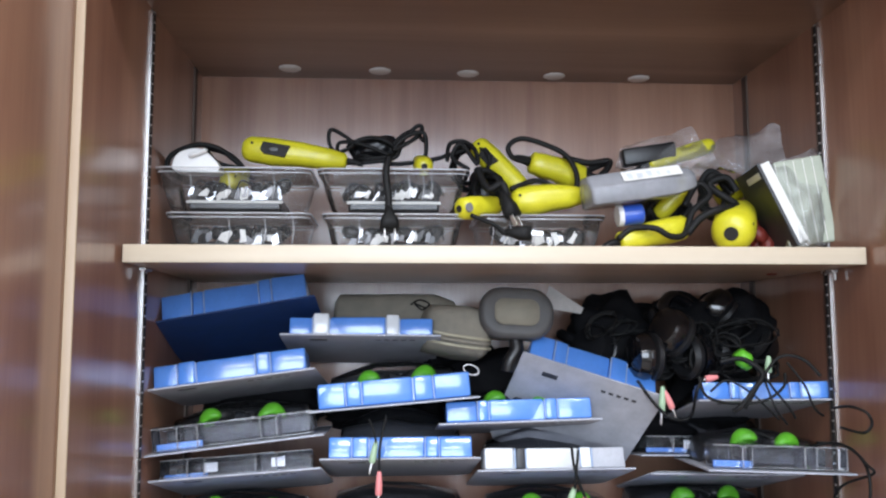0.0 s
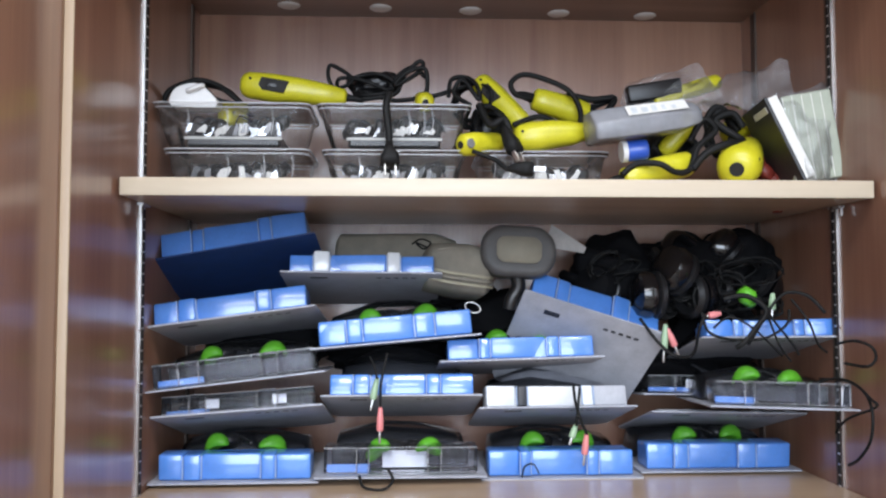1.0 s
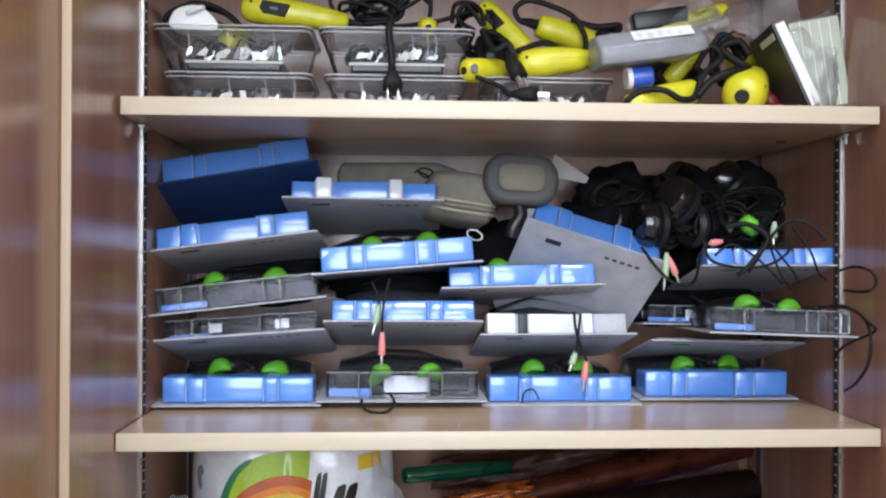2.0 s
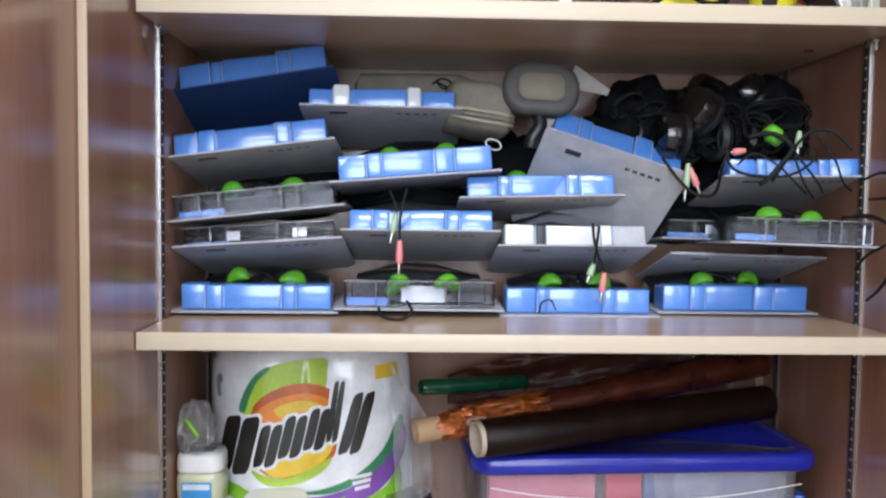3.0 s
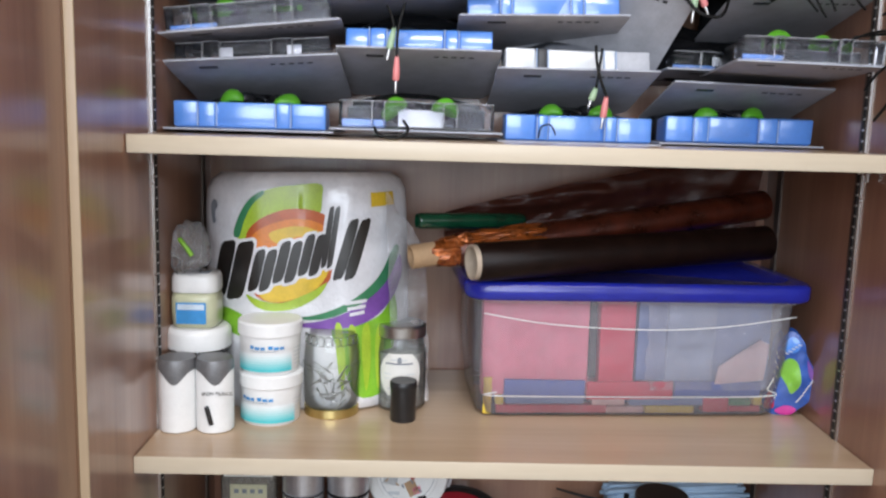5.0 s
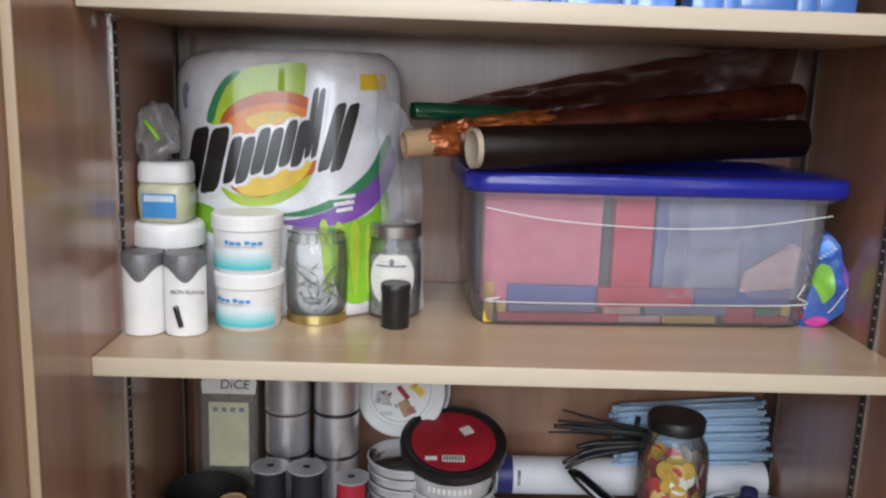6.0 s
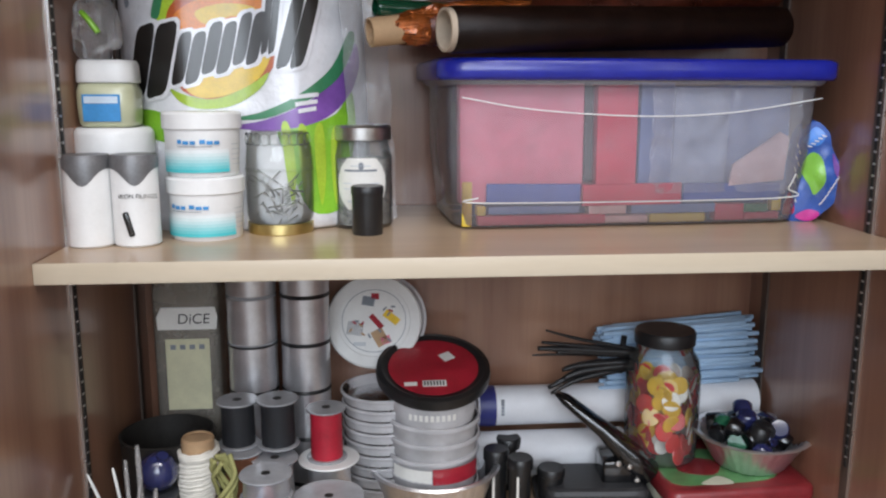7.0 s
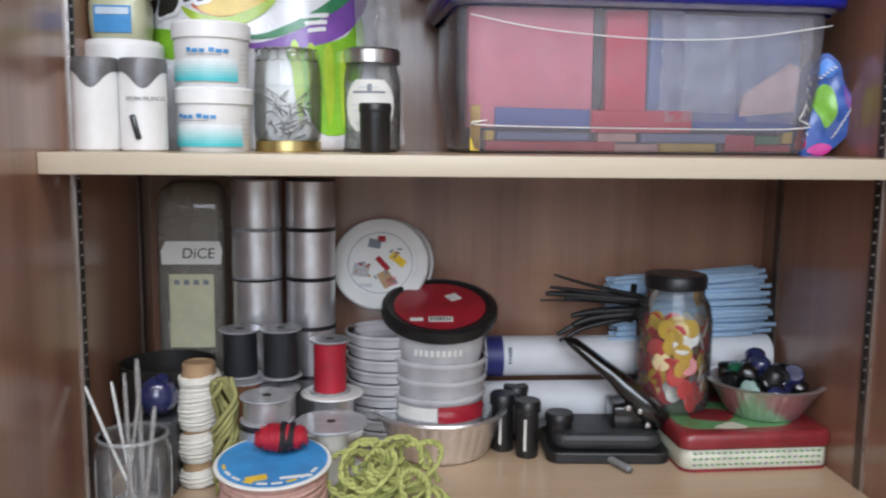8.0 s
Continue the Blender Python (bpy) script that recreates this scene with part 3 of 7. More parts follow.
def front_decal(name, outline, curve, lift, material, parent, step=0.006):
    """A printed patch that follows a front whose depth is curve(x); outline in x, z."""
    own = bmesh.new()
    vs = [own.verts.new((x, 0, z)) for x, z in outline]
    own.faces.new(vs)
    bmesh.ops.triangulate(own, faces=own.faces[:])
    lo, hi = min(x for x, _ in outline), max(x for x, _ in outline)
    k = math.ceil(lo / step)
    while k * step < hi:
        geom = own.verts[:] + own.edges[:] + own.faces[:]
        bmesh.ops.bisect_plane(own, geom=geom, plane_co=(k * step, 0, 0), plane_no=(1, 0, 0))
        k += 1
    for v in own.verts:
        v.co.y = curve(v.co.x) - lift
    bmesh.ops.recalc_face_normals(own, faces=own.faces)
    for fc in own.faces:
        if fc.normal.y > 0:
            fc.normal_flip()
    flat(own, True)
    return part(name, own, material, parent)


def blob(pts, n=4):
    return [(p.x, p.z) for p in smooth_path([(x, 0, z) for x, z in pts], n, True)]


# --- pack of two paper towel rolls, in a printed bag
TW, TH = 0.134, 0.308


def towel_front(x):
    u = abs(x) / TW
    return 0.055 * min(1, u) ** 3.6 + 0.004 * math.cos(x * 50)


towels = thing("paper_towel_pack", pose(-0.25, 0.158, Z_C, -3, -1.5, 0), "white plastic pack of two paper towel rolls, printed green and orange", "paper towels")
rings = []
for z, k in ((0, 0.93), (0.004, 0.985), (0.02, 1), (0.13, 1.0), (0.26, 0.99), (0.286, 0.975), (0.299, 0.93), (TH, 0.84)):
    ring = []
    for i in range(33):
        x = -TW + 2 * TW * i / 32
        wob = 0.0015 * math.sin(i * 1.9 + z * 70)
        ring.append((x * k, 0.066 + (towel_front(x) - 0.066) * k + (wob if z in (0.299, TH) else 0), z))
    for i in range(33):
        x = TW - 2 * TW * i / 32
        ring.append((x * k, 0.07 + (0.075 - 0.055 * (abs(x) / TW) ** 3.6) * k, z))
    rings.append(ring)
part("bag", stack_rings(rings), FOIL_BAG, towels, "glossy white printed film")


def tx(px, py):
    """Print placed by a drawing 350 units wide."""
    return ((px - 545) * 0.000718, (802 - py) * 0.00073)


PRINTS = [
    ("print_swirl", INK_LIME, [(428, 486), (440, 455), (462, 425), (495, 408), (540, 402), (582, 401), (583, 425), (578, 452), (545, 446), (505, 455), (475, 475), (452, 505)], 1),
    ("print_swirl", INK_PINE, [(424, 488), (436, 455), (455, 428), (478, 412), (482, 418), (462, 436), (446, 464), (436, 492)], 2),
    ("print_sun", INK_RUST, [(446, 508), (462, 470), (512, 446), (566, 446), (600, 466), (612, 520), (592, 572), (545, 600), (498, 608), (458, 586)], 1.3),
    ("print_sun", INK_ORANGE, [(455, 505), (475, 478), (520, 463), (560, 463), (590, 478), (600, 520), (585, 560), (545, 590), (500, 598), (465, 580)], 1.6),
    ("print_sun", INK_YELLOW, [(490, 486), (530, 474), (572, 480), (580, 496), (540, 492), (505, 504)], 1.9),
    ("print_sun", INK_YELLOW, [(470, 590), (500, 575), (550, 560), (590, 530), (596, 545), (575, 580), (530, 602), (490, 606)], 2.2),
    ("print_swirl", INK_LIME, [(446, 592), (470, 602), (510, 608), (560, 590), (590, 572), (575, 596), (535, 618), (490, 622), (462, 612)], 2.5),
    ("print_band", INK_PURPLE, [(528, 648), (580, 640), (640, 618), (690, 578), (716, 528), (722, 560), (708, 600), (680, 632), (640, 650), (580, 655)], 1.2),
    ("print_band", INK_PINE, [(520, 636), (570, 630), (630, 606), (680, 566), (708, 512), (716, 526), (690, 580), (640, 616), (580, 638)], 1.8),
    ("print_leaves", INK_GREEN, [(598, 652), (645, 648), (685, 632), (708, 600), (712, 660), (700, 720), (690, 772), (640, 774), (612, 700)], 1.0),
    ("print_leaves", INK_GREEN, [(392, 622), (420, 622), (450, 636), (470, 650), (440, 668), (405, 656)], 0.8),
    ("print_flash", INK_YELLOW, [(668, 416), (706, 414), (708, 438), (669, 441)], 1),
    ("print_curl", INK_GREY, [(374, 440), (384, 428), (390, 440), (382, 452), (386, 466), (378, 470)], 1),
]
for nm, mt, pts, lift in PRINTS:
    front_decal(nm, blob([tx(*p) for p in pts]) if nm != "print_flash" else [tx(*p) for p in pts], towel_front, 0.0006 * lift, mt, towels)
for k in range(4):
    z0 = 650 + k * 4
    front_decal("print_leaves", blob([tx(604 + k * 24, z0), tx(616 + k * 24, z0 - 8 * (k > 1)), tx(622 + k * 22, 715), tx(616 + k * 21, 768), tx(608 + k * 22, 720)]), towel_front, 0.0014, INK_LIME, towels)
# the brand mark as plain slanted bars, black on a pale edge
BARS = [(382, 448, 500, 602, 16), (456, 494, 514, 586, 10), (500, 538, 500, 572, 10), (544, 580, 488, 560, 10), (586, 606, 440, 545, 10), (612, 650, 462, 566, 18)]
for x0, x1, y0, y1, lean in BARS:
    for nm, mt, e, lift in (("mark_edge", FOIL_BAG, 5, 3.0), ("mark_bar", INK_BLACK, 0, 3.7)):
        wide = (x1 - x0) * 0.47
        for xa in (x0, x1 - wide):
            xb = xa + wide
            front_decal(nm, blob([tx(xa + lean - e, y0 - e + 8), tx((xa + xb) / 2 + lean, y0 - e), tx(xb + lean + e, y0 - e + 3), tx(xb + lean * 0.3 + e, (y0 + y1) / 2), tx(xb - lean * 0.5 + e, y1 + e - 8), tx((xa + xb) / 2 - lean * 0.6, y1 + e), tx(xa - lean * 0.6 - e, y1 + e - 2), tx(xa + lean * 0.2 - e, (y0 + y1) / 2)], 3), towel_front, 0.0006 * lift + (0.0002 if xa > x0 else 0), mt, towels)
for k in range(3):
    front_decal("small_print", [tx(622 + 4 * k, 606 + 10 * k), tx(660 - 2 * k, 602 + 10 * k), tx(660 - 2 * k, 608 + 10 * k), tx(622 + 4 * k, 612 + 10 * k)], towel_front, 0.002, FOIL_BAG, towels)


def crumpled(name, center, size, material, label, category, seed=1, flatness=0.35, m=I4, parent=None):
    """A crumpled bag: a ball pushed in and out by noise."""
    own = bmesh.new()
    bmesh.ops.create_icosphere(own, subdivisions=4, radius=1)
    for v in own.verts:
        q = v.co.copy()
        k = 1 + flatness * noise.noise(q * 2.2 + Vector((seed * 7.1, 0, 0))) + 0.25 * flatness * noise.noise(q * 7 + Vector((0, seed, 0)))
        v.co = Vector((q.x * size[0] * k, q.y * size[1] * k, q.z * size[2] * k))
    own.transform(m)
    if parent is not None:
        return part(name, flat(own, True), material, parent, label, Matrix.Translation(center))
    ob = part(name, flat(own, True), material, None, "", Matrix.Translation(center))
    return tagged(ob, label, category)


produce = crumpled("plastic_bag", (-0.390, 0.150, 0.951), (0.022, 0.02, 0.036), BAG, "small crumpled clear plastic bag with a green tie", "plastic bag", 2)
part("tie", tube([(-0.008, -0.018, 0.016), (0.0, -0.022, 0.008), (0.008, -0.021, -0.004)], 0.003, 6), INK_GREEN, produce, "green tie")


def turned(name, parts, p, label, category, m=None, group=""):
    """A thing of turned parts: (part name, profile, material, label)."""
    root = thing(name, m if m is not None else Matrix.Translation(p), label, category, group)
    for nm, prof, mt, lab in parts:
        part(nm, lathe(prof, 40), mt, root, lab)
    return root


def wrap_label(name, parent, r, a0, a1, z0, z1, material, label="", n=14, inset=0.0, round_off=0.0):
    """A label wrapped on a round body from angle a0 to a1 (degrees, -90 faces the viewer)."""
    own, rows = bmesh.new(), 6
    grid = []
    for j in range(rows + 1):
        v = j / rows
        half = (1 - (abs(2 * v - 1) ** 2.4) * round_off)
        grid.append([])
        for i in range(n + 1):
            a = radians((a0 + a1) / 2 + (i / n - 0.5) * (a1 - a0) * half)
            grid[-1].append(own.verts.new((r * math.cos(a), r * math.sin(a), z0 + (z1 - z0) * v)))
    for j in range(rows):
        for i in range(n):
            own.faces.new((grid[j][i], grid[j][i + 1], grid[j + 1][i + 1], grid[j + 1][i]))
    return part(name, flat(own, True), material, parent, label)


# --- jelly jar on a white-lidded jar
base_jar = turned("storage_jar", [
    ("body", [(0.0, 0), (0.034, 0), (0.037, 0.004), (0.037, 0.085), (0.034, 0.09)], GLASS, "hazy clear jar body"),
    ("lid", [(0.0, 0.112), (0.036, 0.112), (0.0395, 0.109), (0.0405, 0.105), (0.0405, 0.086), (0.0375, 0.086), (0.0375, 0.088)][::-1], WHITE_PLASTIC, "white screw lid"),
], (-0.383, 0.16, Z_C), "wide clear jar with a white screw lid", "jar")
part("contents", lathe([(0.0, 0.002), (0.034, 0.003), (0.034, 0.07), (0.0, 0.07)], 32), plain("grey_powder", (0.3, 0.3, 0.29), 0.8), base_jar, "grey powder")
jelly = thing("jelly_jar", pose(-0.384, 0.16, Z_C + 0.1125), "small square jar of pale yellow jelly with a white lid", "jar")
rr = lambda w, r, z, n=5: [(x, y, z) for x, y in round_rect(w, w * 0.9, r, n)]
part("body", stack_rings([rr(0.05, 0.012, 0), rr(0.056, 0.014, 0.003), rr(0.058, 0.014, 0.02), rr(0.058, 0.014, 0.036), rr(0.054, 0.015, 0.044)]), JELLY, jelly)
part("lid", stack_rings([rr(0.057, 0.016, 0.0445), rr(0.058, 0.016, 0.046), rr(0.057, 0.016, 0.062), rr(0.053, 0.016, 0.067)]), WHITE_PLASTIC, jelly, "white ribbed lid")
part("label", box(-0.02, 0.017, -0.0275, -0.0262, 0.006, 0.033, 0.0004, 1), INK_BLUE, jelly, "blue paper label")
part("label_rim", box(-0.018, 0.015, -0.0281, -0.0276, 0.024, 0.031, 0.0002, 1), plain("pale_print", (0.55, 0.65, 0.75), 0.4), jelly)
part("lid_seal", box(-0.016, 0.016, -0.01, 0.012, 0.0668, 0.0676), INK_GREY, jelly, "grey printed seal")

# --- two white tubes of filings with taped tops
for (px, pz), words in (((312, 850), ""), ((379, 850), "IRON FILINGS")):
    bx, by, _ = (-0.391, 0.069, 0.742) if not words else (-0.347, 0.071, 0.742)
    vial = thing("sample_tube", pose(bx, by + 0.022, Z_C, 0, 0, 4 if words else -6), "white plastic tube with grey tape over its top", "tube", "sample tubes")
    part("body", lathe([(0, 0), (0.02, 0), (0.0222, 0.002), (0.0222, 0.08), (0, 0.08)], 36), WHITE_PLASTIC, vial)
    cap = bmesh.new()
    lathe([(0.0227, 0.068), (0.0228, 0.084), (0.021, 0.089), (0.0, 0.0895)], 36, cap)
    for v in cap.verts:
        if v.co.z < 0.07:
            a = math.atan2(v.co.y, v.co.x)
            v.co.z += 0.008 - 0.016 * max(0, math.cos(a * 1.0 + 1.4)) ** 6
    part("tape", cap, GREY_TAPE, vial, "torn grey cloth tape")
    if words:
        letters("words", "IRON FILINGS", 0.0058, INK_BLACK, vial, pose(0.006, -0.0226, 0.05) @ FACING)
        part("printed_bar", box(-0.0028, 0.0028, -0.0232, -0.0222, 0.012, 0.036, 0.0015), INK_BLACK, vial, "black printed bar", pose(0.002, 0, 0, 0, -14, 0))

# --- two cups of glaze base, one on the other
cx, cy, _ = (-0.287, 0.094, 0.742)
for k, tone in ((0, 0), (1, 1)):
    cup = thing("paint_pot", pose(cx - 0.001 * k, cy + 0.04, Z_C + 0.0645 * k, 0, 0, 8 * k), "white plastic paint pot with a cyan printed label", "pot", "stacked paint pots")
    part("body", lathe([(0, 0), (0.034, 0), (0.0355, 0.002), (0.0375, 0.05), (0, 0.05)], 44), WHITE_PLASTIC, cup)
    part("lid", lathe([(0.0382, 0.047), (0.0395, 0.048), (0.0395, 0.062), (0.0375, 0.0642), (0.0, 0.0644)], 44), WHITE_PLASTIC, cup, "white snap lid")
    a1 = -46 + 14 * (1 - k)
    for j in range(7):
        wrap_label("label", cup, 0.0378, -165, a1, 0.005 + 0.0032 * j, 0.0082 + 0.0032 * j, CYAN_FADE[j], "cyan label band fading to white" if j == 0 else "")
    for a0, wd, z0, z1 in ((-140 + 14 * k, 7, 0.0335, 0.0375), (-131 + 14 * k, 9, 0.0328, 0.0362), (-120 + 14 * k, 8, 0.0328, 0.0362), (-106 + 14 * k, 8, 0.0335, 0.0375), (-96 + 14 * k, 9, 0.0328, 0.0362), (-85 + 14 * k, 8, 0.0328, 0.0362)):
        wrap_label("label_mark", cup, 0.0386, a0, a0 + wd, z0, z1, INK_BLUE, n=3)
    wrap_label("label_line", cup, 0.0383, -140 + 14 * k, -88 + 14 * k, 0.0304, 0.031, INK_GREY)
    for j in range(5):
        wrap_label("label_line", cup, 0.0384, -42 + 6 * (1 - k), -20 + 6 * (1 - k), 0.012 + 0.005 * j, 0.0128 + 0.005 * j, INK_PALE)

# --- jar of nails, standing on its lid
nx, ny, _ = (-0.214, 0.126, 0.742)
nails = turned("nail_jar", [
    ("lid", [(0, 0), (0.034, 0), (0.035, 0.001), (0.035, 0.011), (0.033, 0.012)], GOLD_LID, "brass screw lid"),
    ("glass", [(0.032, 0.0122), (0.0345, 0.016), (0.0355, 0.022), (0.0355, 0.075), (0.034, 0.092), (0.031, 0.1), (0.028, 0.108), (0.0, 0.109)], GLASS, "pressed clear glass"),
    ("glass_ridge", [(0.0352, 0.066), (0.037, 0.068), (0.0352, 0.07)], GLASS, ""),
], (nx, ny + 0.036, Z_C), "upturned glass jar of nails on a brass lid", "jar")
for k in range(64):
    a, r = random.uniform(0, 6.28), random.uniform(0.005, 0.03)
    p0 = Vector((r * math.cos(a), r * math.sin(a), random.uniform(0.016, 0.055)))
    d = Vector((random.uniform(-1, 1), random.uniform(-1, 1), random.uniform(-0.2, 0.9))).normalized() * 0.026
    q = p0 + d
    if math.hypot(q.x, q.y) > 0.032:
        q.x, q.y = q.x * 0.032 / math.hypot(q.x, q.y), q.y * 0.032 / math.hypot(q.x, q.y)
    nm = tube([p0, (p0 + q) / 2, q], 0.0009, 5, 1)
    part("nail", nm, NAIL, nails)
for k in range(9):
    a = radians(-160 + 17 * k)
    ringm = pose(0.0335 * math.cos(a), 0.0335 * math.sin(a), 0.1, 90, 0, math.degrees(a) + 90)
    o = bmesh.new()
    tube([(0.0062 * math.cos(t * 0.785), 0.0062 * math.sin(t * 0.785), 0) for t in range(8)], 0.0009, 5, 2, True, o)
    o.transform(ringm)
    part("glass_ring", o, GLASS, nails, "pressed ring ornament")

# --- lidded jar with a round label
lx, ly, _ = (-0.126, 0.160, 0.742)
ljar = turned("lidded_jar", [
    ("glass", [(0, 0), (0.03, 0), (0.0335, 0.004), (0.0335, 0.078), (0.03, 0.09), (0.0285, 0.098)], GLASS, "clear glass body"),
    ("contents", [(0, 0.003), (0.031, 0.004), (0.031, 0.076), (0.0, 0.078)], plain("grey_scraps", (0.34, 0.34, 0.33), 0.5, vary=0.7, scale=110, bump=0.8), "grey scraps"),
    ("lid", [(0.0305, 0.096), (0.0325, 0.097), (0.0325, 0.11), (0.03, 0.1125), (0, 0.1118)], GREY_LID, "worn grey metal lid"),
], (lx, ly + 0.034, Z_C), "glass jar with a grey metal lid and a round white label", "jar")
wrap_label("label", ljar, 0.0339, -140, -42, 0.022, 0.078, OFF_WHITE, "rounded white paper label", round_off=0.45)
for k, (a0, a1, z) in enumerate(((-112, -74, 0.069), (-124, -62, 0.0635), (-128, -110, 0.05), (-76, -56, 0.05), (-126, -112, 0.044), (-74, -58, 0.044), (-118, -68, 0.03))):
    wrap_label("label_line", ljar, 0.0342, a0, a1, z, z + (0.0022 if k in (1, 6) else 0.0012), INK_PALE if k != 1 else INK_GREY)
wrap_label("label_crest", ljar, 0.0342, -97, -87, 0.0655, 0.0735, INK_GREY, n=4, round_off=0.6)

# --- film canister
kx, ky, _ = (-0.121, 0.119, 0.742)
turned("film_canister", [
    ("body", [(0, 0), (0.0155, 0), (0.016, 0.001), (0.0163, 0.044), (0, 0.044)], BLACK_PLASTIC, ""),
    ("cap", [(0.0168, 0.042), (0.0172, 0.043), (0.0172, 0.05), (0.016, 0.0515), (0.0, 0.0505)], BLACK_PLASTIC, "black snap cap"),
], (kx, ky + 0.016, Z_C), "small black plastic film canister", "canister")

# --- lidded box of foam pieces
TUB_M = pose(0.171, 0.245, Z_C, 0, 0, 3.0)
tub = thing("storage_box", TUB_M, "clear plastic box of coloured card with a royal blue lid", "storage box")
TB, TT, TD, HT = 0.198, 0.21, 0.118, 0.165
ring_at = lambda hw, hd, r, z: [(x, y, z) for x, y in round_rect(2 * hw, 2 * hd, r, 6)]
part("wall", stack_rings([ring_at(TB, 0.082, 0.03, 0.001), ring_at(TB + 0.004, 0.088, 0.03, 0.006), ring_at(TB + 0.012, 0.1, 0.032, 0.08), ring_at(TT, 0.108, 0.034, HT)], cap=(True, False)), TUB_WALL, tub, "hazy clear plastic body")
part("rim", stack_rings([ring_at(TT + 0.004, 0.112, 0.034, HT - 0.01), ring_at(TT + 0.008, 0.116, 0.036, HT - 0.006), ring_at(TT + 0.008, 0.116, 0.036, HT)], cap=(False, False)), TUB_WALL, tub)
part("lid", stack_rings([ring_at(TT + 0.012, 0.12, 0.03, HT - 0.004), ring_at(TT + 0.014, 0.122, 0.032, HT), ring_at(TT + 0.014, 0.122, 0.032, HT + 0.014), ring_at(TT + 0.01, 0.118, 0.03, HT + 0.018), ring_at(TT - 0.006, 0.1, 0.03, HT + 0.018), ring_at(TT - 0.01, 0.096, 0.03, HT + 0.012)]), LID_BLUE, tub, "royal blue snap lid")
part("moulded_line", tube([(-0.2, -0.1125, 0.143), (-0.12, -0.111, 0.13), (0.0, -0.1095, 0.123), (0.1, -0.11, 0.127), (0.2, -0.1125, 0.142)], 0.0007, 6, 6), WHITE_PLASTIC, tub, "pale moulded line")
part("moulded_line", tube([(-0.178, -0.094, 0.036), (-0.168, -0.0915, 0.03), (0.165, -0.0915, 0.03), (0.178, -0.0955, 0.042), (0.184, -0.099, 0.058)], 0.0008, 6, 6), WHITE_PLASTIC, tub, "pale moulded line")
FILL = [
    # the DARK_CARD sliver puts the shadow between two cards into colour
    ("card_sheet", -0.196, -0.058, -0.08, -0.06, 0.03, 0.158, PINK_CARD), ("card_sheet", -0.056, -0.046, -0.08, -0.06, 0.05, 0.158, DARK_CARD),
    ("card_sheet", -0.044, 0.002, -0.084, -0.06, 0.03, 0.158, RED_CARD), ("card_sheet", -0.06, 0.055, -0.0875, -0.0845, 0.026, 0.05, RED_CARD),
    ("card_sheet", 0.006, 0.045, -0.078, -0.05, 0.046, 0.158, SLATE_CARD), ("card_sheet", 0.045, 0.11, -0.076, -0.05, 0.04, 0.156, PALE_SLATE),
    ("card_sheet", -0.168, -0.062, -0.0855, -0.081, 0.026, 0.048, BLUE_CARD), ("card_sheet", 0.1, 0.19, -0.07, -0.04, 0.03, 0.155, SLATE_CARD),
    ("card_sheet", 0.058, 0.175, -0.0845, -0.0795, 0.026, 0.046, BLUE_CARD),
    ("foam_strip", -0.176, -0.03, -0.079, -0.066, 0.003, 0.014, RED_CARD), ("foam_strip", -0.164, -0.06, -0.078, -0.066, 0.015, 0.024, SLATE_CARD),
    ("foam_strip", -0.05, -0.006, -0.08, -0.066, 0.014, 0.024, PALE_PINK), ("foam_strip", -0.03, 0.02, -0.079, -0.066, 0.003, 0.012, PALE_PINK),
    ("foam_strip", 0.022, 0.088, -0.08, -0.066, 0.003, 0.013, YELLOW_BLOCK), ("foam_strip", 0.0, 0.1, -0.079, -0.066, 0.0135, 0.024, SLATE_CARD),
    ("foam_strip", 0.1, 0.135, -0.079, -0.066, 0.004, 0.023, RED_CARD), ("foam_strip", 0.137, 0.18, -0.077, -0.066, 0.004, 0.012, RED_CARD), ("foam_strip", 0.137, 0.166, -0.077, -0.066, 0.0125, 0.022, INK_PINE),
    ("foam_strip", -0.194, -0.183, -0.082, -0.0805, 0.003, 0.052, YELLOW_BLOCK), ("foam_strip", -0.177, -0.167, -0.08, -0.066, 0.0145, 0.025, YELLOW_BLOCK), ("foam_strip", 0.168, 0.18, -0.08, -0.07, 0.014, 0.028, YELLOW_BLOCK),
    ("card_sheet", -0.17, 0.18, -0.04, 0.07, 0.003, 0.03, SLATE_CARD), ("card_sheet", -0.17, 0.02, -0.03, 0.06, 0.03, 0.12, PINK_CARD),
]
for nm, x0, x1, y0, y1, z0, z1, mt in FILL:
    part(nm, box(x0, x1, y0, y1, z0, z1, 0.001, 1), mt, tub, m=pose(0, 0, 0, random.uniform(-2, 2), random.uniform(-1, 1), 0) if nm == "card_sheet" else None)
part("card_sheet", prism([(0.112, 0.044), (0.178, 0.05), (0.182, 0.098), (0.17, 0.104), (0.116, 0.068)], 0.081, 0.0835, m=FACING), PALE_PINK, tub)
sack = bmesh.new()
bmesh.ops.create_grid(sack, x_segments=40, y_segments=30, size=1)
for v in sack.verts:
    u, w = v.co.x, v.co.y
    v.co = Vector((0.104 + 0.088 * u + 0.004 * noise.noise(Vector((w * 5, 1, 0))), -0.087 + 0.006 * noise.noise(Vector((u * 5, w * 1.6, 3))) + 0.0015 * noise.noise(Vector((u * 16, w * 6, 5))) - 0.002 * (w > 0), 0.095 + 0.058 * w))
part("clear_sack", flat(sack, True), SACK, tub, "crumpled clear plastic sack")

# --- rolls of wrapping film lying across the lid


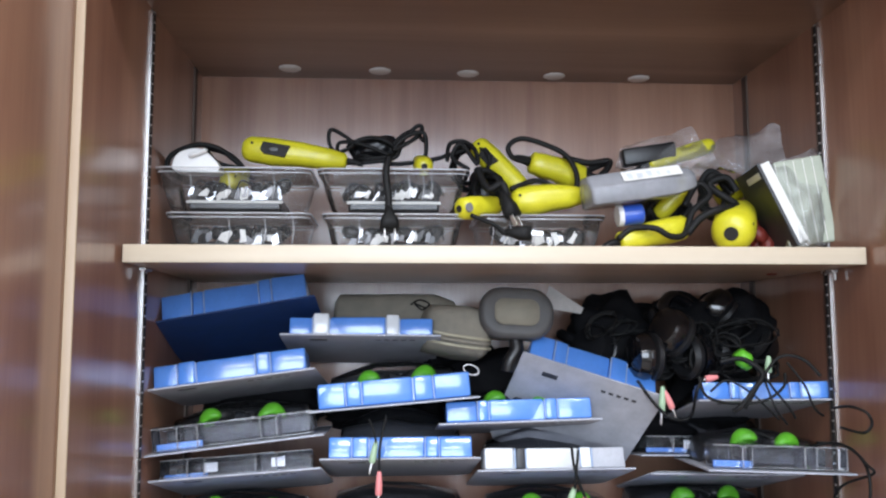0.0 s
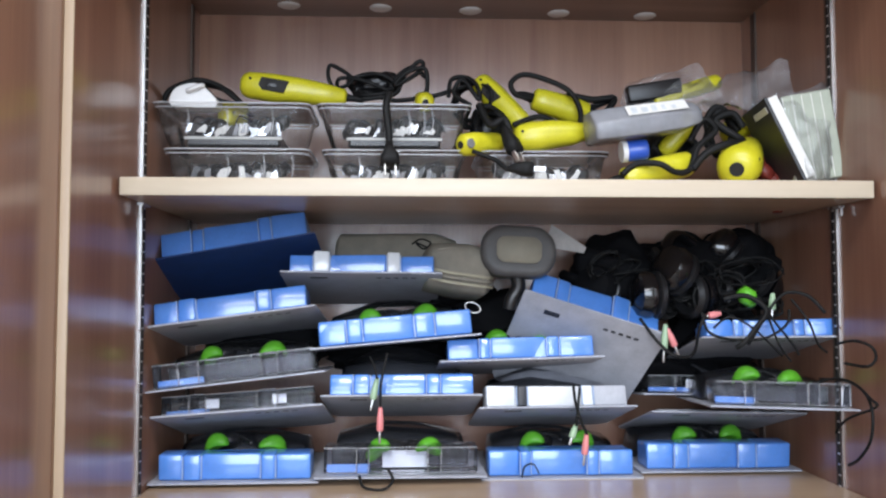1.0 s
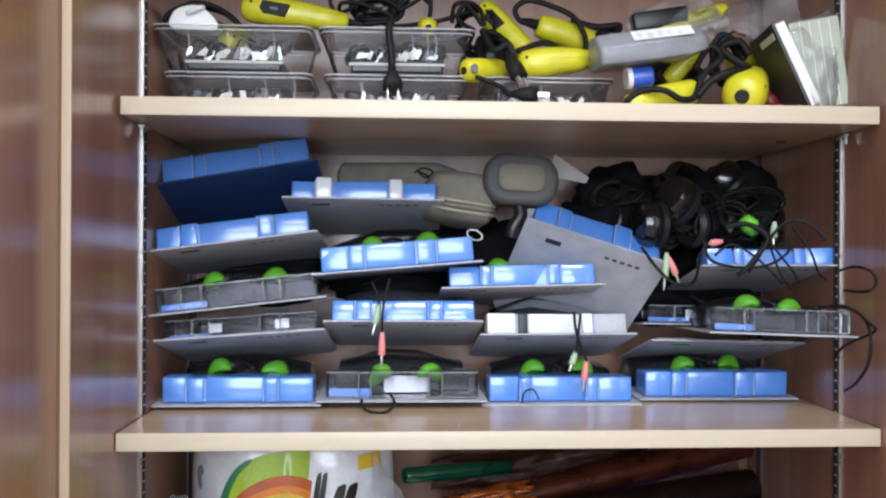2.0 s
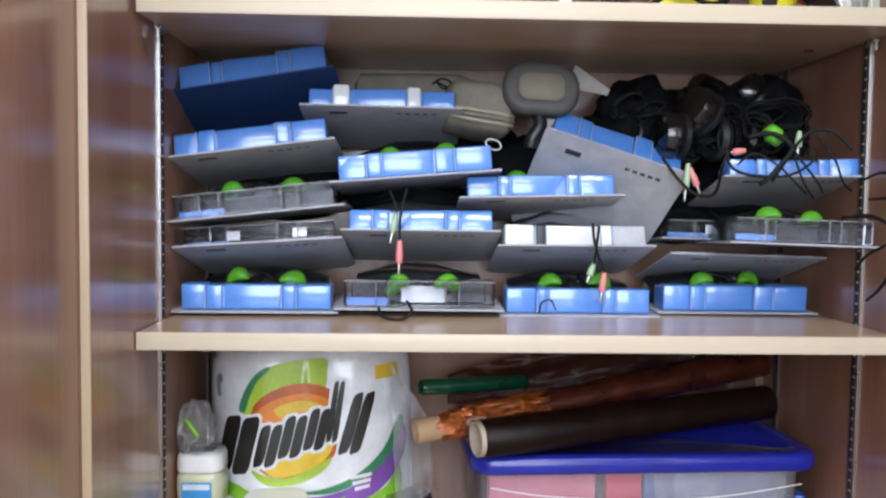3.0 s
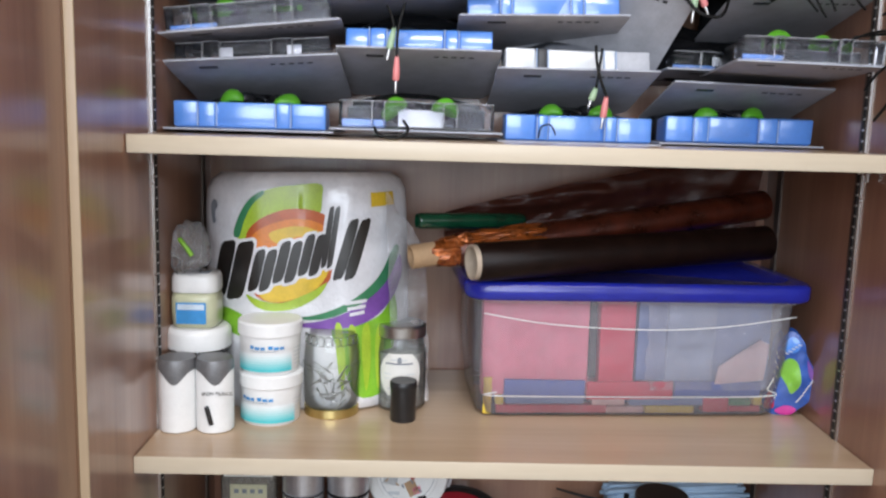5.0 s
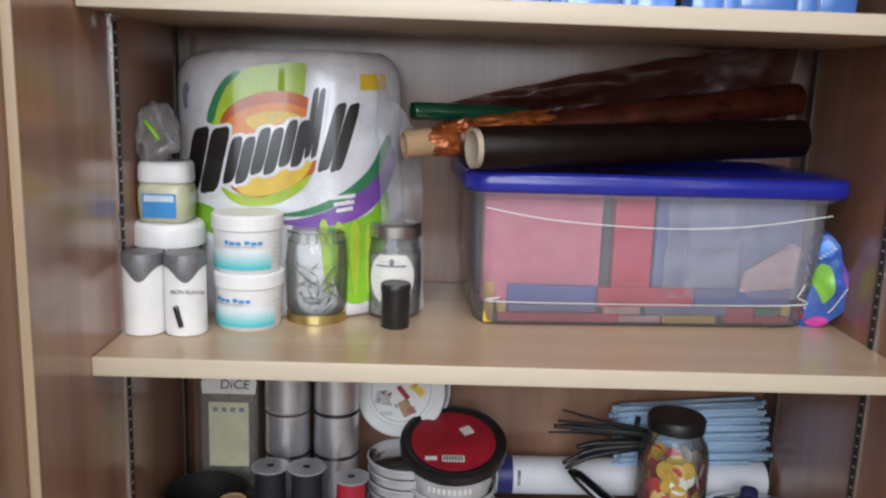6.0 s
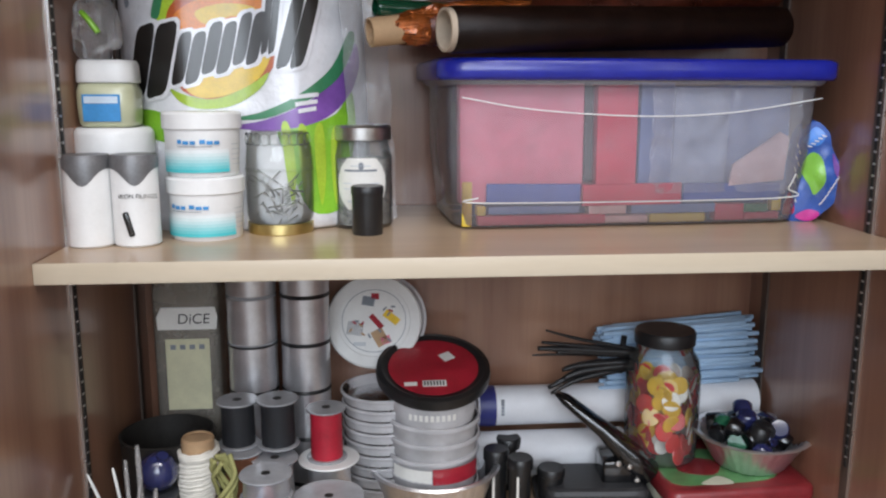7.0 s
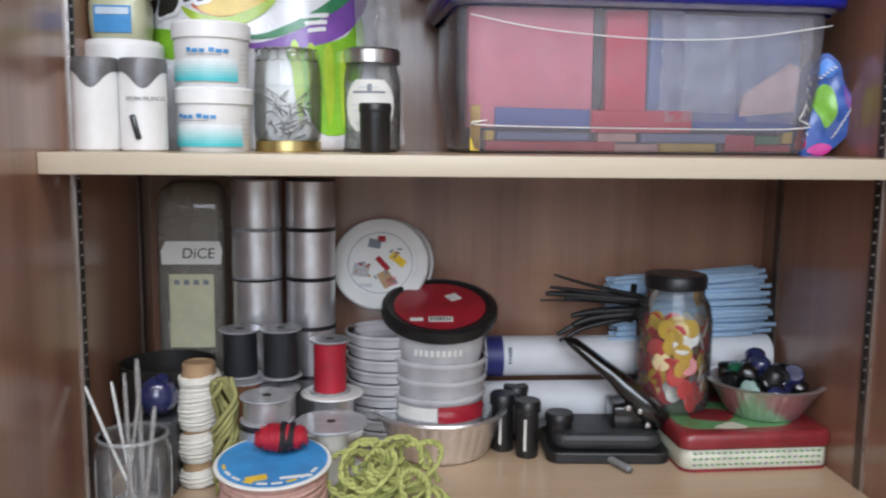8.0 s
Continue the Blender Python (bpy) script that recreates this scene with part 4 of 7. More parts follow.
def film_roll(name, a, b, r, material, label, core=KRAFT, core_out=0.03, ragged=0.0, slim=0.92):
    m, length = span(a, b)
    root = thing(name, m, label, "film roll", "rolls of film")
    turn = pose(0, 0, 0, 0, 90, 0)
    body = lathe([(r * 0.93, core_out), (r, core_out + 0.002), (r * 1.02, length * 0.3), (r * 0.99, length * 0.7), (r, length - 0.004), (r * 0.7, length)], 28, m=turn)
    for v in body.verts:
        q = v.co
        k = 1 + 0.05 * noise.noise(q * 30) + (ragged * noise.noise(q * 60) if q.x < core_out + 0.1 else 0)
        v.co = Vector((q.x, q.y * k, q.z * k))
    part("wrap", body, material, root)
    part("core", lathe([(r * (slim - 0.12), 0), (r * slim, 0), (r * slim, length * 0.5), (r * (slim - 0.12), length * 0.5), (r * (slim - 0.12), 0)], 28, m=turn), core, root, "cardboard core tube")
    return root


film_roll("film_roll", (-0.116, 0.140, 0.950), (0.385, 0.290, 1.014), 0.0205, COPPER_FILM, "roll of crinkled copper film on a kraft tube", KRAFT, 0.06, 0.16, 0.73)
film_roll("film_roll", (-0.043, 0.105, 0.951), (0.372, 0.240, 0.966), 0.0235, BROWN_FILM, "roll of dark brown cellophane with a pale tube end", PALE_KRAFT, 0.006)
film_roll("film_roll", (-0.109, 0.240, 0.984), (0.043, 0.300, 0.981), 0.011, GREEN_FILM, "roll of emerald cellophane", GREEN_FILM, 0.002)
sheet = bmesh.new()
bmesh.ops.create_grid(sheet, x_segments=70, y_segments=24, size=1)
for v in sheet.verts:
    u, w = (v.co.x + 1) / 2, (v.co.y + 1) / 2
    top = 0.99 + 0.1 * u ** 0.85 + 0.008 * noise.noise(Vector((u * 9, 0, 2))) * u
    q = Vector((u * 5, w * 3, 1))
    v.co = Vector((-0.07 + 0.45 * u, 0.31 - 0.012 * w + 0.016 * noise.noise(q) + 0.006 * noise.noise(q * 3), 0.945 + (top - 0.945) * w))
film_sheet = part("film_sheet", flat(sheet, True), RUSSET_CLEAR)
tagged(film_sheet, "loose folds of clear dark russet film behind the rolls", "film sheet")
# crinkled film edge in a brighter copper: orange glints put into the colour
collar = lathe([(0.0152, 0.0), (0.0175, 0.01), (0.017, 0.02), (0.019, 0.03), (0.021, 0.04), (0.0205, 0.055), (0.0215, 0.07), (0.0205, 0.09), (0.0212, 0.11), (0.0206, 0.13), (0.0205, 0.15)], 56, m=pose(0, 0, 0, 0, 90, 0))
for v in collar.verts:
    k = 1 + 0.22 * noise.noise(v.co * 130) + 0.12 * noise.noise(v.co * 300)
    v.co = Vector((v.co.x + 0.012 * noise.noise(v.co * 90), v.co.y * k, v.co.z * k))
part("crinkled_edge", flat(collar, False), COPPER_GLINT, bpy.data.objects["film_roll"], "crinkled copper edge with orange glints in its colour", pose(0.03, 0, 0))

# --- sweet bag wedged beside the box
candy = thing("sweet_bag", pose(0.392, 0.185, 0.7985, 4, 0, -14) @ Matrix.Diagonal((0.95, 0.9, 0.97, 1)), "crumpled foil sweet bag printed blue, green and pink", "sweet bag")


def candy_skin(x, z, lift=0.0):
    q = Vector((x, 0, z)) * 24
    edge = max(0.0, 1 - (abs(x) / 0.046) ** 3 - (abs(z) / 0.066) ** 4)
    return Vector((x, -0.017 * edge ** 0.5 - 0.0055 * noise.noise(q) - 0.003 * noise.noise(q * 2.6) - lift, z))


CANDY = [(-0.03, -0.05), (-0.024, 0.0), (-0.02, 0.045), (-0.002, 0.062), (0.014, 0.05), (0.02, 0.03), (0.036, 0.0), (0.03, -0.03), (0.012, -0.05), (-0.004, -0.058)]
for s in (1, -1):
    own = bmesh.new()
    rim = blob(CANDY, 6)
    rows = [[own.verts.new(candy_skin(x * k + 0.002 * (1 - k), z * k)) for x, z in rim] for k in (1.0, 0.9, 0.75, 0.58, 0.4, 0.2)]
    for v in (v for r in rows for v in r):
        v.co.y = v.co.y * s + (0.004 if s < 0 else 0)
    for a, b in zip(rows, rows[1:]):
        for k in range(len(rim)):
            own.faces.new((a[k], a[(k + 1) % len(rim)], b[(k + 1) % len(rim)], b[k]))
    own.faces.new(rows[-1])
    bmesh.ops.recalc_face_normals(own, faces=own.faces)
    part("bag", flat(own, True), BLUE_WRAP, candy, "blue foil")
for nm, mt, pts in (("print_panel", GREEN_WRAP, [(-0.014, 0.006), (-0.006, 0.026), (0.008, 0.02), (0.014, -0.006), (0.004, -0.024), (-0.004, -0.012)]), ("print_patch", MAGENTA_WRAP, [(-0.016, -0.05), (-0.002, -0.042), (0.012, -0.046), (0.006, -0.055), (-0.006, -0.056)]),
                    ("print_patch", RED_CARD, [(-0.03, -0.048), (-0.026, -0.022), (-0.02, -0.03), (-0.018, -0.047)]), ("print_patch", INK_PURPLE, [(0.02, 0.026), (0.03, 0.008), (0.032, -0.006), (0.024, 0.004)]), ("print_patch", LIGHT_BLUE_WRAP, [(-0.016, 0.04), (-0.002, 0.056), (0.01, 0.046), (0.002, 0.034)])):
    rim = blob(pts, 5)
    cx, cz = sum(p[0] for p in rim) / len(rim), sum(p[1] for p in rim) / len(rim)
    own = bmesh.new()
    rows = [[own.verts.new(candy_skin(cx + (x - cx) * k, cz + (z - cz) * k, 0.0012)) for x, z in rim] for k in (1.0, 0.7, 0.4)]
    for a, b in zip(rows, rows[1:]):
        for k in range(len(rim)):
            own.faces.new((a[k], a[(k + 1) % len(rim)], b[(k + 1) % len(rim)], b[k]))
    own.faces.new(rows[-1])
    part(nm, flat(own, True), mt, candy)
for k in range(24):
    if k < 11:
        x, z, lean = -0.021 + 0.003 * (k % 2), -0.038 + 0.0072 * k, 72
    elif k < 19:
        x, z, lean = 0.012 + 0.0026 * (k - 11), -0.034 + 0.0048 * (k - 11), -48
    else:
        x, z, lean = -0.008 + 0.004 * (k - 19), 0.034 + 0.003 * (k - 19), 12
    part("print_bar", box(-0.0026, 0.0026, -0.0004, 0.0004, -0.0007, 0.0007, 0.0002, 1), FOIL_BAG, candy, m=pose(*candy_skin(x, z, 0.0022), 0, lean, 0))

# ---- lowest shelf: reels, tubs, craft stock ----
above = set(bpy.data.objects)
STEEL_WIRE = plain("wound_steel_wire", (0.6, 0.6, 0.62), 0.3, 0.75, 0.12, bump=0.3)
REEL_CLEAR = film("reel_flange", (0.85, 0.86, 0.88), 0.45, 0.15, (0.7, 0.71, 0.74))
BLACK_THREAD = plain("black_thread", (0.012, 0.013, 0.016), 0.65, vary=0.3, bump=0.4)
RED_THREAD = plain("red_thread", (0.42, 0.012, 0.03), 0.55, vary=0.25, bump=0.4)
COPPER_WIRE = plain("copper_wire", (0.5, 0.22, 0.13), 0.35, 0.8, 0.2)
TWINE = plain("white_twine", (0.7, 0.67, 0.6), 0.8, vary=0.12, bump=0.6, fine=900)
OLIVE = plain("olive_cord", (0.3, 0.29, 0.11), 0.8, vary=0.25, bump=0.6)
YARN = plain("lime_yarn", (0.38, 0.4, 0.13), 0.85, vary=0.3, scale=120, bump=0.6)
PINK_CORD = plain("rose_cord", (0.55, 0.33, 0.28), 0.7, vary=0.2, scale=90, bump=0.5)
TUB_WHITE = plain("white_deli_lid", (0.75, 0.75, 0.73), 0.35, vary=0.06)
TUB_HAZE = film("hazy_deli_pot", (0.98, 0.98, 0.98), 0.48, 0.08, (0.97, 0.96, 0.98), crinkle=0.2, ior=1.25)
RED_DISC = plain("deep_red_lid", (0.36, 0.015, 0.03), 0.3, vary=0.2, coat=0.5)
FOIL = plain("pressed_foil", (0.88, 0.88, 0.9), 0.3, 0.92, 0.1, scale=60, bump=0.6)
INDIGO = plain("indigo_print", (0.03, 0.035, 0.17), 0.4, vary=0.15)
PAPER_ROLL = plain("white_paper_roll", (0.7, 0.71, 0.74), 0.55, vary=0.05)
PALE_BLUE = plain("pale_blue_straw", (0.42, 0.6, 0.8), 0.5, vary=0.12, rand=True)
TIN_RED = plain("red_tin_paint", (0.22, 0.02, 0.025), 0.35, vary=0.25, coat=0.4)
TIN_GREEN = plain("green_tin_paint", (0.1, 0.27, 0.1), 0.35, vary=0.3, coat=0.4)
TIN_CREAM = plain("cream_tin_paint", (0.6, 0.6, 0.48), 0.4, vary=0.15, coat=0.3)
BTN_RED = plain("red_button", (0.6, 0.02, 0.02), 0.35, coat=0.4)
BTN_YELLOW = plain("yellow_button", (0.65, 0.4, 0.03), 0.35, coat=0.4)
BTN_WHITE = plain("white_button", (0.75, 0.72, 0.68), 0.35, coat=0.4)
NAVY_GLOSS = plain("navy_gloss", (0.02, 0.025, 0.09), 0.12, vary=0.3, coat=0.8)
GREEN_GLOSS = plain("dark_green_gloss", (0.02, 0.14, 0.07), 0.15, vary=0.3, coat=0.8)
CREAM_LABEL = plain("cream_label", (0.58, 0.56, 0.38), 0.6, vary=0.1)
HANDLE_GREY = plain("grey_rubber", (0.2, 0.2, 0.2), 0.5)


# --- tall clear box of dice
dx, _, _ = (-0.346, 0.300, 0.590)
dice = thing("dice_bottle", pose(dx, 0.315, Z_D), "tall square clear bottle with a cream label and a handwritten tag", "bottle")
part("glass", stack_rings([[(x, y, z) for x, y in round_rect(w, w * 0.8, 0.01)] for w, z in ((0.076, 0), (0.08, 0.004), (0.08, 0.27), (0.078, 0.3), (0.07, 0.318), (0.05, 0.328))]), film("bottle_glass", (0.8, 0.82, 0.78), 0.36, 0.05, (0.5, 0.46, 0.4)), dice, "smoky clear glass")
part("label", box(-0.025, 0.028, -0.0335, -0.0325, 0.125, 0.216, 0.0003, 1), CREAM_LABEL, dice, "cream paper label")
tag = part("tag", prism([(-0.033, 0.228), (0.037, 0.228), (0.039, 0.244), (0.036, 0.256), (-0.028, 0.256), (-0.034, 0.244)], 0.0325, 0.0335, m=FACING), OFF_WHITE, dice, "white handwritten tag")
letters("words", "DiCE", 0.018, INK_BLACK, dice, pose(0.01, -0.0338, 0.241) @ FACING, 0.1)
for k in range(4):
    part("label_bar", box(-0.019 + 0.0115 * k, -0.0125 + 0.0115 * k, -0.0339, -0.0335, 0.203, 0.209), INK_GREY, dice)
dice_mesh = box(-0.007, 0.007, -0.007, 0.007, 0, 0.014, 0.0015, 1)
die_me = bpy.data.meshes.new("die")
dice_mesh.to_mesh(die_me)
dice_mesh.free()
die_me.materials.append(OFF_WHITE)
for k in range(45):
    o = new("die", die_me)
    o.parent, o.matrix_basis = dice, pose(-0.024 + 0.0165 * (k % 4) + random.uniform(-1, 1) * 0.001, -0.016 + 0.016 * (k // 4 % 3), 0.004 + 0.016 * (k // 12), random.uniform(-20, 20), random.uniform(-20, 20), random.uniform(0, 90))


def reel(p, r, h, body, flange, label, group, core=0.9, tilt=(0, 0), name="thread_reel", hole=True, thin=0.0022):
    """A reel: two flanges and wound stock between."""
    root = thing(name, pose(*p, tilt[0], tilt[1], 0), label, "reel", group)
    part("winding", lathe([(0, thin), (r * core, thin), (r * core * 1.01, h * 0.3), (r * core * 0.99, h * 0.6), (r * core, h - thin), (0, h - thin)], 32), body, root)
    for z in (0, h - thin):
        part("flange", lathe([(0.005, z), (r - 0.0006, z), (r, z + thin * 0.5), (r - 0.0006, z + thin), (0.005, z + thin), (0.005, z)], 32), flange, root, "thin round flange")
    if hole:
        part("bore", lathe([(0, h - 0.0006), (0.005, h - 0.0006), (0.005, h + 0.0002), (0, h + 0.0002)], 16), BLACK_HOLE, root)
    return root


# --- two towers of steel wire reels
for col in (0, 1):
    bx = -0.266 if col == 0 else -0.203
    for k in range(6):
        reel((bx, 0.275, Z_D + (0.0355 + 0.0595 * (k - 1) if k else 0)), 0.0305, 0.059 if k else 0.035, STEEL_WIRE, BLACK_PLASTIC if k < 4 or col else REEL_CLEAR, "shiny reel of steel wire in a stack", "steel wire reels", 0.97, name="wire_reel")
# --- thread reels in front, on each other
for a, z0, r, h, bd, txt in (
        ((-0.276, 0.200, 0.540), Z_D + 0.113, 0.024, 0.054, BLACK_THREAD, "reel of black thread with clear flanges"),
        ((-0.231, 0.195, 0.541), Z_D + 0.113, 0.0245, 0.056, BLACK_THREAD, "reel of black thread with clear flanges"),
        ((-0.271, 0.185, 0.485), Z_D, 0.025, 0.056, STEEL_WIRE, "reel of grey wire with a pale flange"),
        ((-0.271, 0.185, 0.485), Z_D + 0.0565, 0.025, 0.056, COPPER_WIRE, "reel of copper wire with a pale flange"),
        ((-0.234, 0.178, 0.487), Z_D, 0.027, 0.052, STEEL_WIRE, "reel of grey wire with a pale flange"),
        ((-0.234, 0.178, 0.487), Z_D + 0.0525, 0.027, 0.052, STEEL_WIRE, "reel of grey wire with a pale flange"),
        ((-0.177, 0.200, 0.521), Z_D + 0.0925, 0.0235, 0.062, RED_THREAD, "reel of red thread with pale flanges"),
        ((-0.175, 0.200, 0.481), Z_D, 0.036, 0.045, STEEL_WIRE, "wide white-flanged reel of wire"),
        ((-0.175, 0.200, 0.481), Z_D + 0.0455, 0.036, 0.0465, STEEL_WIRE, "wide white-flanged reel of wire")):
    reel((a[0], a[1], z0), r, h, bd, TUB_WHITE if r > 0.03 else REEL_CLEAR, txt, "thread reels", 0.78 if r < 0.03 else 0.7)
px0, py0, _ = (-0.172, 0.120, 0.472)
coil = reel((px0, py0, Z_D), 0.039, 0.084, TWINE, REEL_CLEAR, "reel of pale twine with a wide clear flange", "thread reels", 0.45, thin=0.003)
px1, py1, _ = (-0.239, 0.115, 0.474)
tin1 = turned("metal_tin", [
    ("body", [(0, 0), (0.026, 0), (0.0265, 0.001), (0.0265, 0.084), (0, 0.084)], STEEL_WIRE, ""),
    ("band", [(0.0268, 0.082), (0.0275, 0.083), (0.0275, 0.087), (0, 0.087)], BLACK_PLASTIC, "black band"),
], (px1, py1, Z_D), "small grey metal tin with a black rim", "tin")
reel((px1 + 0.002, py1 + 0.002, Z_D + 0.0875), 0.0285, 0.027, STEEL_WIRE, REEL_CLEAR, "small reel of bright silver wire on a tin", "thread reels", 0.86)

# --- roll of white twine, olive cord behind it
bx, by, _ = (-0.317, 0.146, 0.389)
twine = thing("twine_roll", pose(bx, by + 0.02, Z_D, 0, 1, 0), "tall roll of white twine wound on a card tube", "twine")
part("tube", lathe([(0.015, 0), (0.0165, 0), (0.0165, 0.138), (0.015, 0.138), (0.015, 0)], 24), KRAFT, twine, "card tube")
for z0, z1 in ((0.004, 0.02), (0.032, 0.06), (0.068, 0.112), (0.117, 0.126)):
    pts, n = [], int((z1 - z0) / 0.0019)
    for k in range(n * 10):
        a, u = k / 10 * 6.283, k / (n * 10)
        rr = 0.0186 + 0.0034 * math.sin(math.pi * u) ** 0.6 + 0.0007 * math.sin(k * 0.37)
        pts.append((rr * math.cos(a), rr * math.sin(a), z0 + (z1 - z0) * u + 0.0032 * math.sin(a + k * 0.013)))
    part("winding", tube(pts, 0.0018, 6, 1), TWINE, twine, "wound white twine")
part("core_band", lathe([(0, 0.001), (0.0178, 0.002), (0.0178, 0.136), (0.0, 0.137)], 24), KRAFT, twine, "card core")
ox, oy, _ = (-0.282, 0.130, 0.481)
cord = thing("cord_hank", pose(ox, oy, Z_D), "hank of olive twisted cord standing on end", "cord")
for k in range(9):
    wob = random.uniform(-0.4, 0.4)
    pts = [((0.011 + 0.002 * math.sin(j * 1.7 + k)) * math.cos(k * 0.7 + j * (0.55 + wob * 0.2)), 0.011 * math.sin(k * 0.7 + j * (0.55 + wob * 0.2)), 0.004 + j * 0.0088) for j in range(15)]
    part("strand", tube(pts, 0.0026, 7, 4), OLIVE, cord)

# --- dark mesh bowl and a blue ball behind the straws
mx, my, _ = (-0.357, 0.210, 0.525)
bowl = turned("mesh_bowl", [("wall", [(0.034, 0.0), (0.05, 0.012), (0.052, 0.124), (0.0535, 0.127), (0.051, 0.128), (0.049, 0.014), (0.033, 0.002)], plain("black_mesh", (0.02, 0.018, 0.016), 0.5, vary=0.4, scale=300), "")], (mx, my, Z_D), "black wire mesh pot with a rim", "pot")
qx, qy, qz = (-0.355, 0.150, 0.4805)
ball = part("bauble", flat(lathe([(0.0, -0.022), (0.012, -0.0185), (0.02, -0.009), (0.022, 0), (0.02, 0.009), (0.012, 0.0185), (0.006, 0.021), (0.006, 0.026), (0, 0.026)], 24), True), NAVY_GLOSS, None, "", pose(qx, qy, qz, 20, 20, 0))
tagged(ball, "shiny dark blue ball ornament", "ornament")
rest = part("ornament_box", box(-0.02, 0.02, -0.02, 0.02, 0, qz - 0.023 - Z_D, 0.002), DARK_CARD, None, "", pose(qx, qy, Z_D))
tagged(rest, "small dark card box under an ornament", "box")

# --- glass of straws and brushes
gx, gy, _ = (-0.365, 0.090, 0.435)
glass = turned("glass_tumbler", [("glass", [(0, 0.001), (0.03, 0.001), (0.034, 0.004), (0.0365, 0.03), (0.037, 0.066), (0.0345, 0.072), (0.033, 0.08), (0.0345, 0.083), (0.032, 0.083)], film("scratched_glass", (0.98, 0.98, 0.98), 0.07, 0.04, (0.95, 0.95, 0.95), crinkle=0.3), "ribbed clear glass")], (gx, gy, Z_D), "glass tumbler holding plastic stirrers and pipettes", "tumbler")
part("rim", lathe([(0.0335, 0.081), (0.0352, 0.082), (0.0352, 0.0845), (0.0335, 0.0855), (0.032, 0.0845), (0.0335, 0.081)], 36), BEAD_GLASS, glass, "bright rounded glass rim")
part("foot", lathe([(0, 0.002), (0.031, 0.002), (0.033, 0.006), (0.03, 0.011), (0, 0.012)], 36), BEAD_GLASS, glass, "thick glass foot")
for k in range(10):
    a = k * 0.628
    part("rib", tube([(0.0366 * math.cos(a), 0.0366 * math.sin(a), 0.012), (0.0376 * math.cos(a), 0.0376 * math.sin(a), 0.04), (0.0372 * math.cos(a), 0.0372 * math.sin(a), 0.066)], 0.0009, 6, 2), BEAD_GLASS, glass, "moulded glass rib")
STRAW = film("clear_straw", (0.92, 0.92, 0.92), 0.3, 0.08, (0.75, 0.72, 0.7))
for bx, by, tx0, ty0, th, r in ((0.005, 0.0, -0.043, -0.004, 0.135, 0.003), (-0.002, 0.01, -0.02, 0.004, 0.137, 0.003), (0.0, -0.008, -0.006, 0.0, 0.147, 0.0042), (0.008, 0.004, 0.005, 0.006, 0.16, 0.0055), (-0.01, 0.0, 0.01, -0.006, 0.13, 0.004), (0.012, -0.01, 0.02, 0.01, 0.11, 0.005)):
    s = part("stirrer", tube([(bx, by, 0.006), ((bx + tx0) / 2, (by + ty0) / 2, th / 2), (tx0, ty0, th)], r * 0.55, 10, 4, taper=lambda u: 1 if u < 0.9 else 0.6), STRAW if r > 0.0032 else TUB_WHITE, None, "", pose(gx, gy, Z_D))
    tagged(s, "thin pale plastic stirrer standing in a glass", "stirrer", "stirrers in a glass")

# --- pink cord reel with a blue label, a red and black ball on it
rx0, ry0, _ = (-0.224, 0.060, 0.416)
cordreel = thing("cord_reel", pose(rx0, ry0, Z_D, 6, 0, 0), "reel of rose cord with a blue printed disc", "reel")
for k in range(18):
    part("winding", tube([((0.049 + 0.0016 * math.sin(k * 2.3)) * math.cos(a * 0.5236), (0.049 + 0.0016 * math.sin(k * 2.3)) * math.sin(a * 0.5236), 0.005 + 0.0034 * k) for a in range(12)], 0.0024, 6, 3, True), PINK_CORD, cordreel, "rose cord")
part("core", lathe([(0, 0.001), (0.047, 0.002), (0.047, 0.066), (0, 0.066)], 40), PINK_CORD, cordreel)
part("disc", lathe([(0, 0.0662), (0.056, 0.0662), (0.057, 0.0672), (0.056, 0.0682), (0, 0.0682)], 48), OFF_WHITE, cordreel, "white card disc")
part("label", lathe([(0, 0.0684), (0.053, 0.0684), (0.053, 0.0688), (0, 0.0688)], 48), INK_BLUE, cordreel, "blue printed ring")
part("label_patch", box(-0.032, -0.012, -0.036, -0.026, 0.0688, 0.0693), INK_YELLOW, cordreel, m=pose(0, 0, 0, 0, 0, 18))
part("label_patch", box(0.004, 0.034, -0.04, -0.036, 0.0688, 0.0693), OFF_WHITE, cordreel, m=pose(0, 0, 0, 0, 0, 10))
for k in range(9):
    a = radians(196 + 17 * k)
    part("label_patch", box(-0.005, 0.005, -0.0016, 0.0016, 0.0688, 0.0692), OFF_WHITE if k % 3 else INK_YELLOW, cordreel, m=pose(0.047 * math.cos(a), 0.047 * math.sin(a), 0, 0, 0, math.degrees(a) + 90))
yb = thing("thread_ball", pose(rx0 + 0.006, ry0 + 0.012, Z_D + 0.0725), "small ball of red and black thread", "thread ball")
yb.matrix_basis = yb.matrix_basis @ Matrix.Diagonal((0.84, 0.84, 0.84, 1))
core = bmesh.new()
bmesh.ops.create_uvsphere(core, u_segments=20, v_segments=14, radius=1, matrix=Matrix.Translation((0, 0, 0.014)) @ Matrix.Diagonal((0.03, 0.022, 0.0155, 1)))
part("winding", flat(core, True), RED_THREAD, yb, "wound dark red thread")
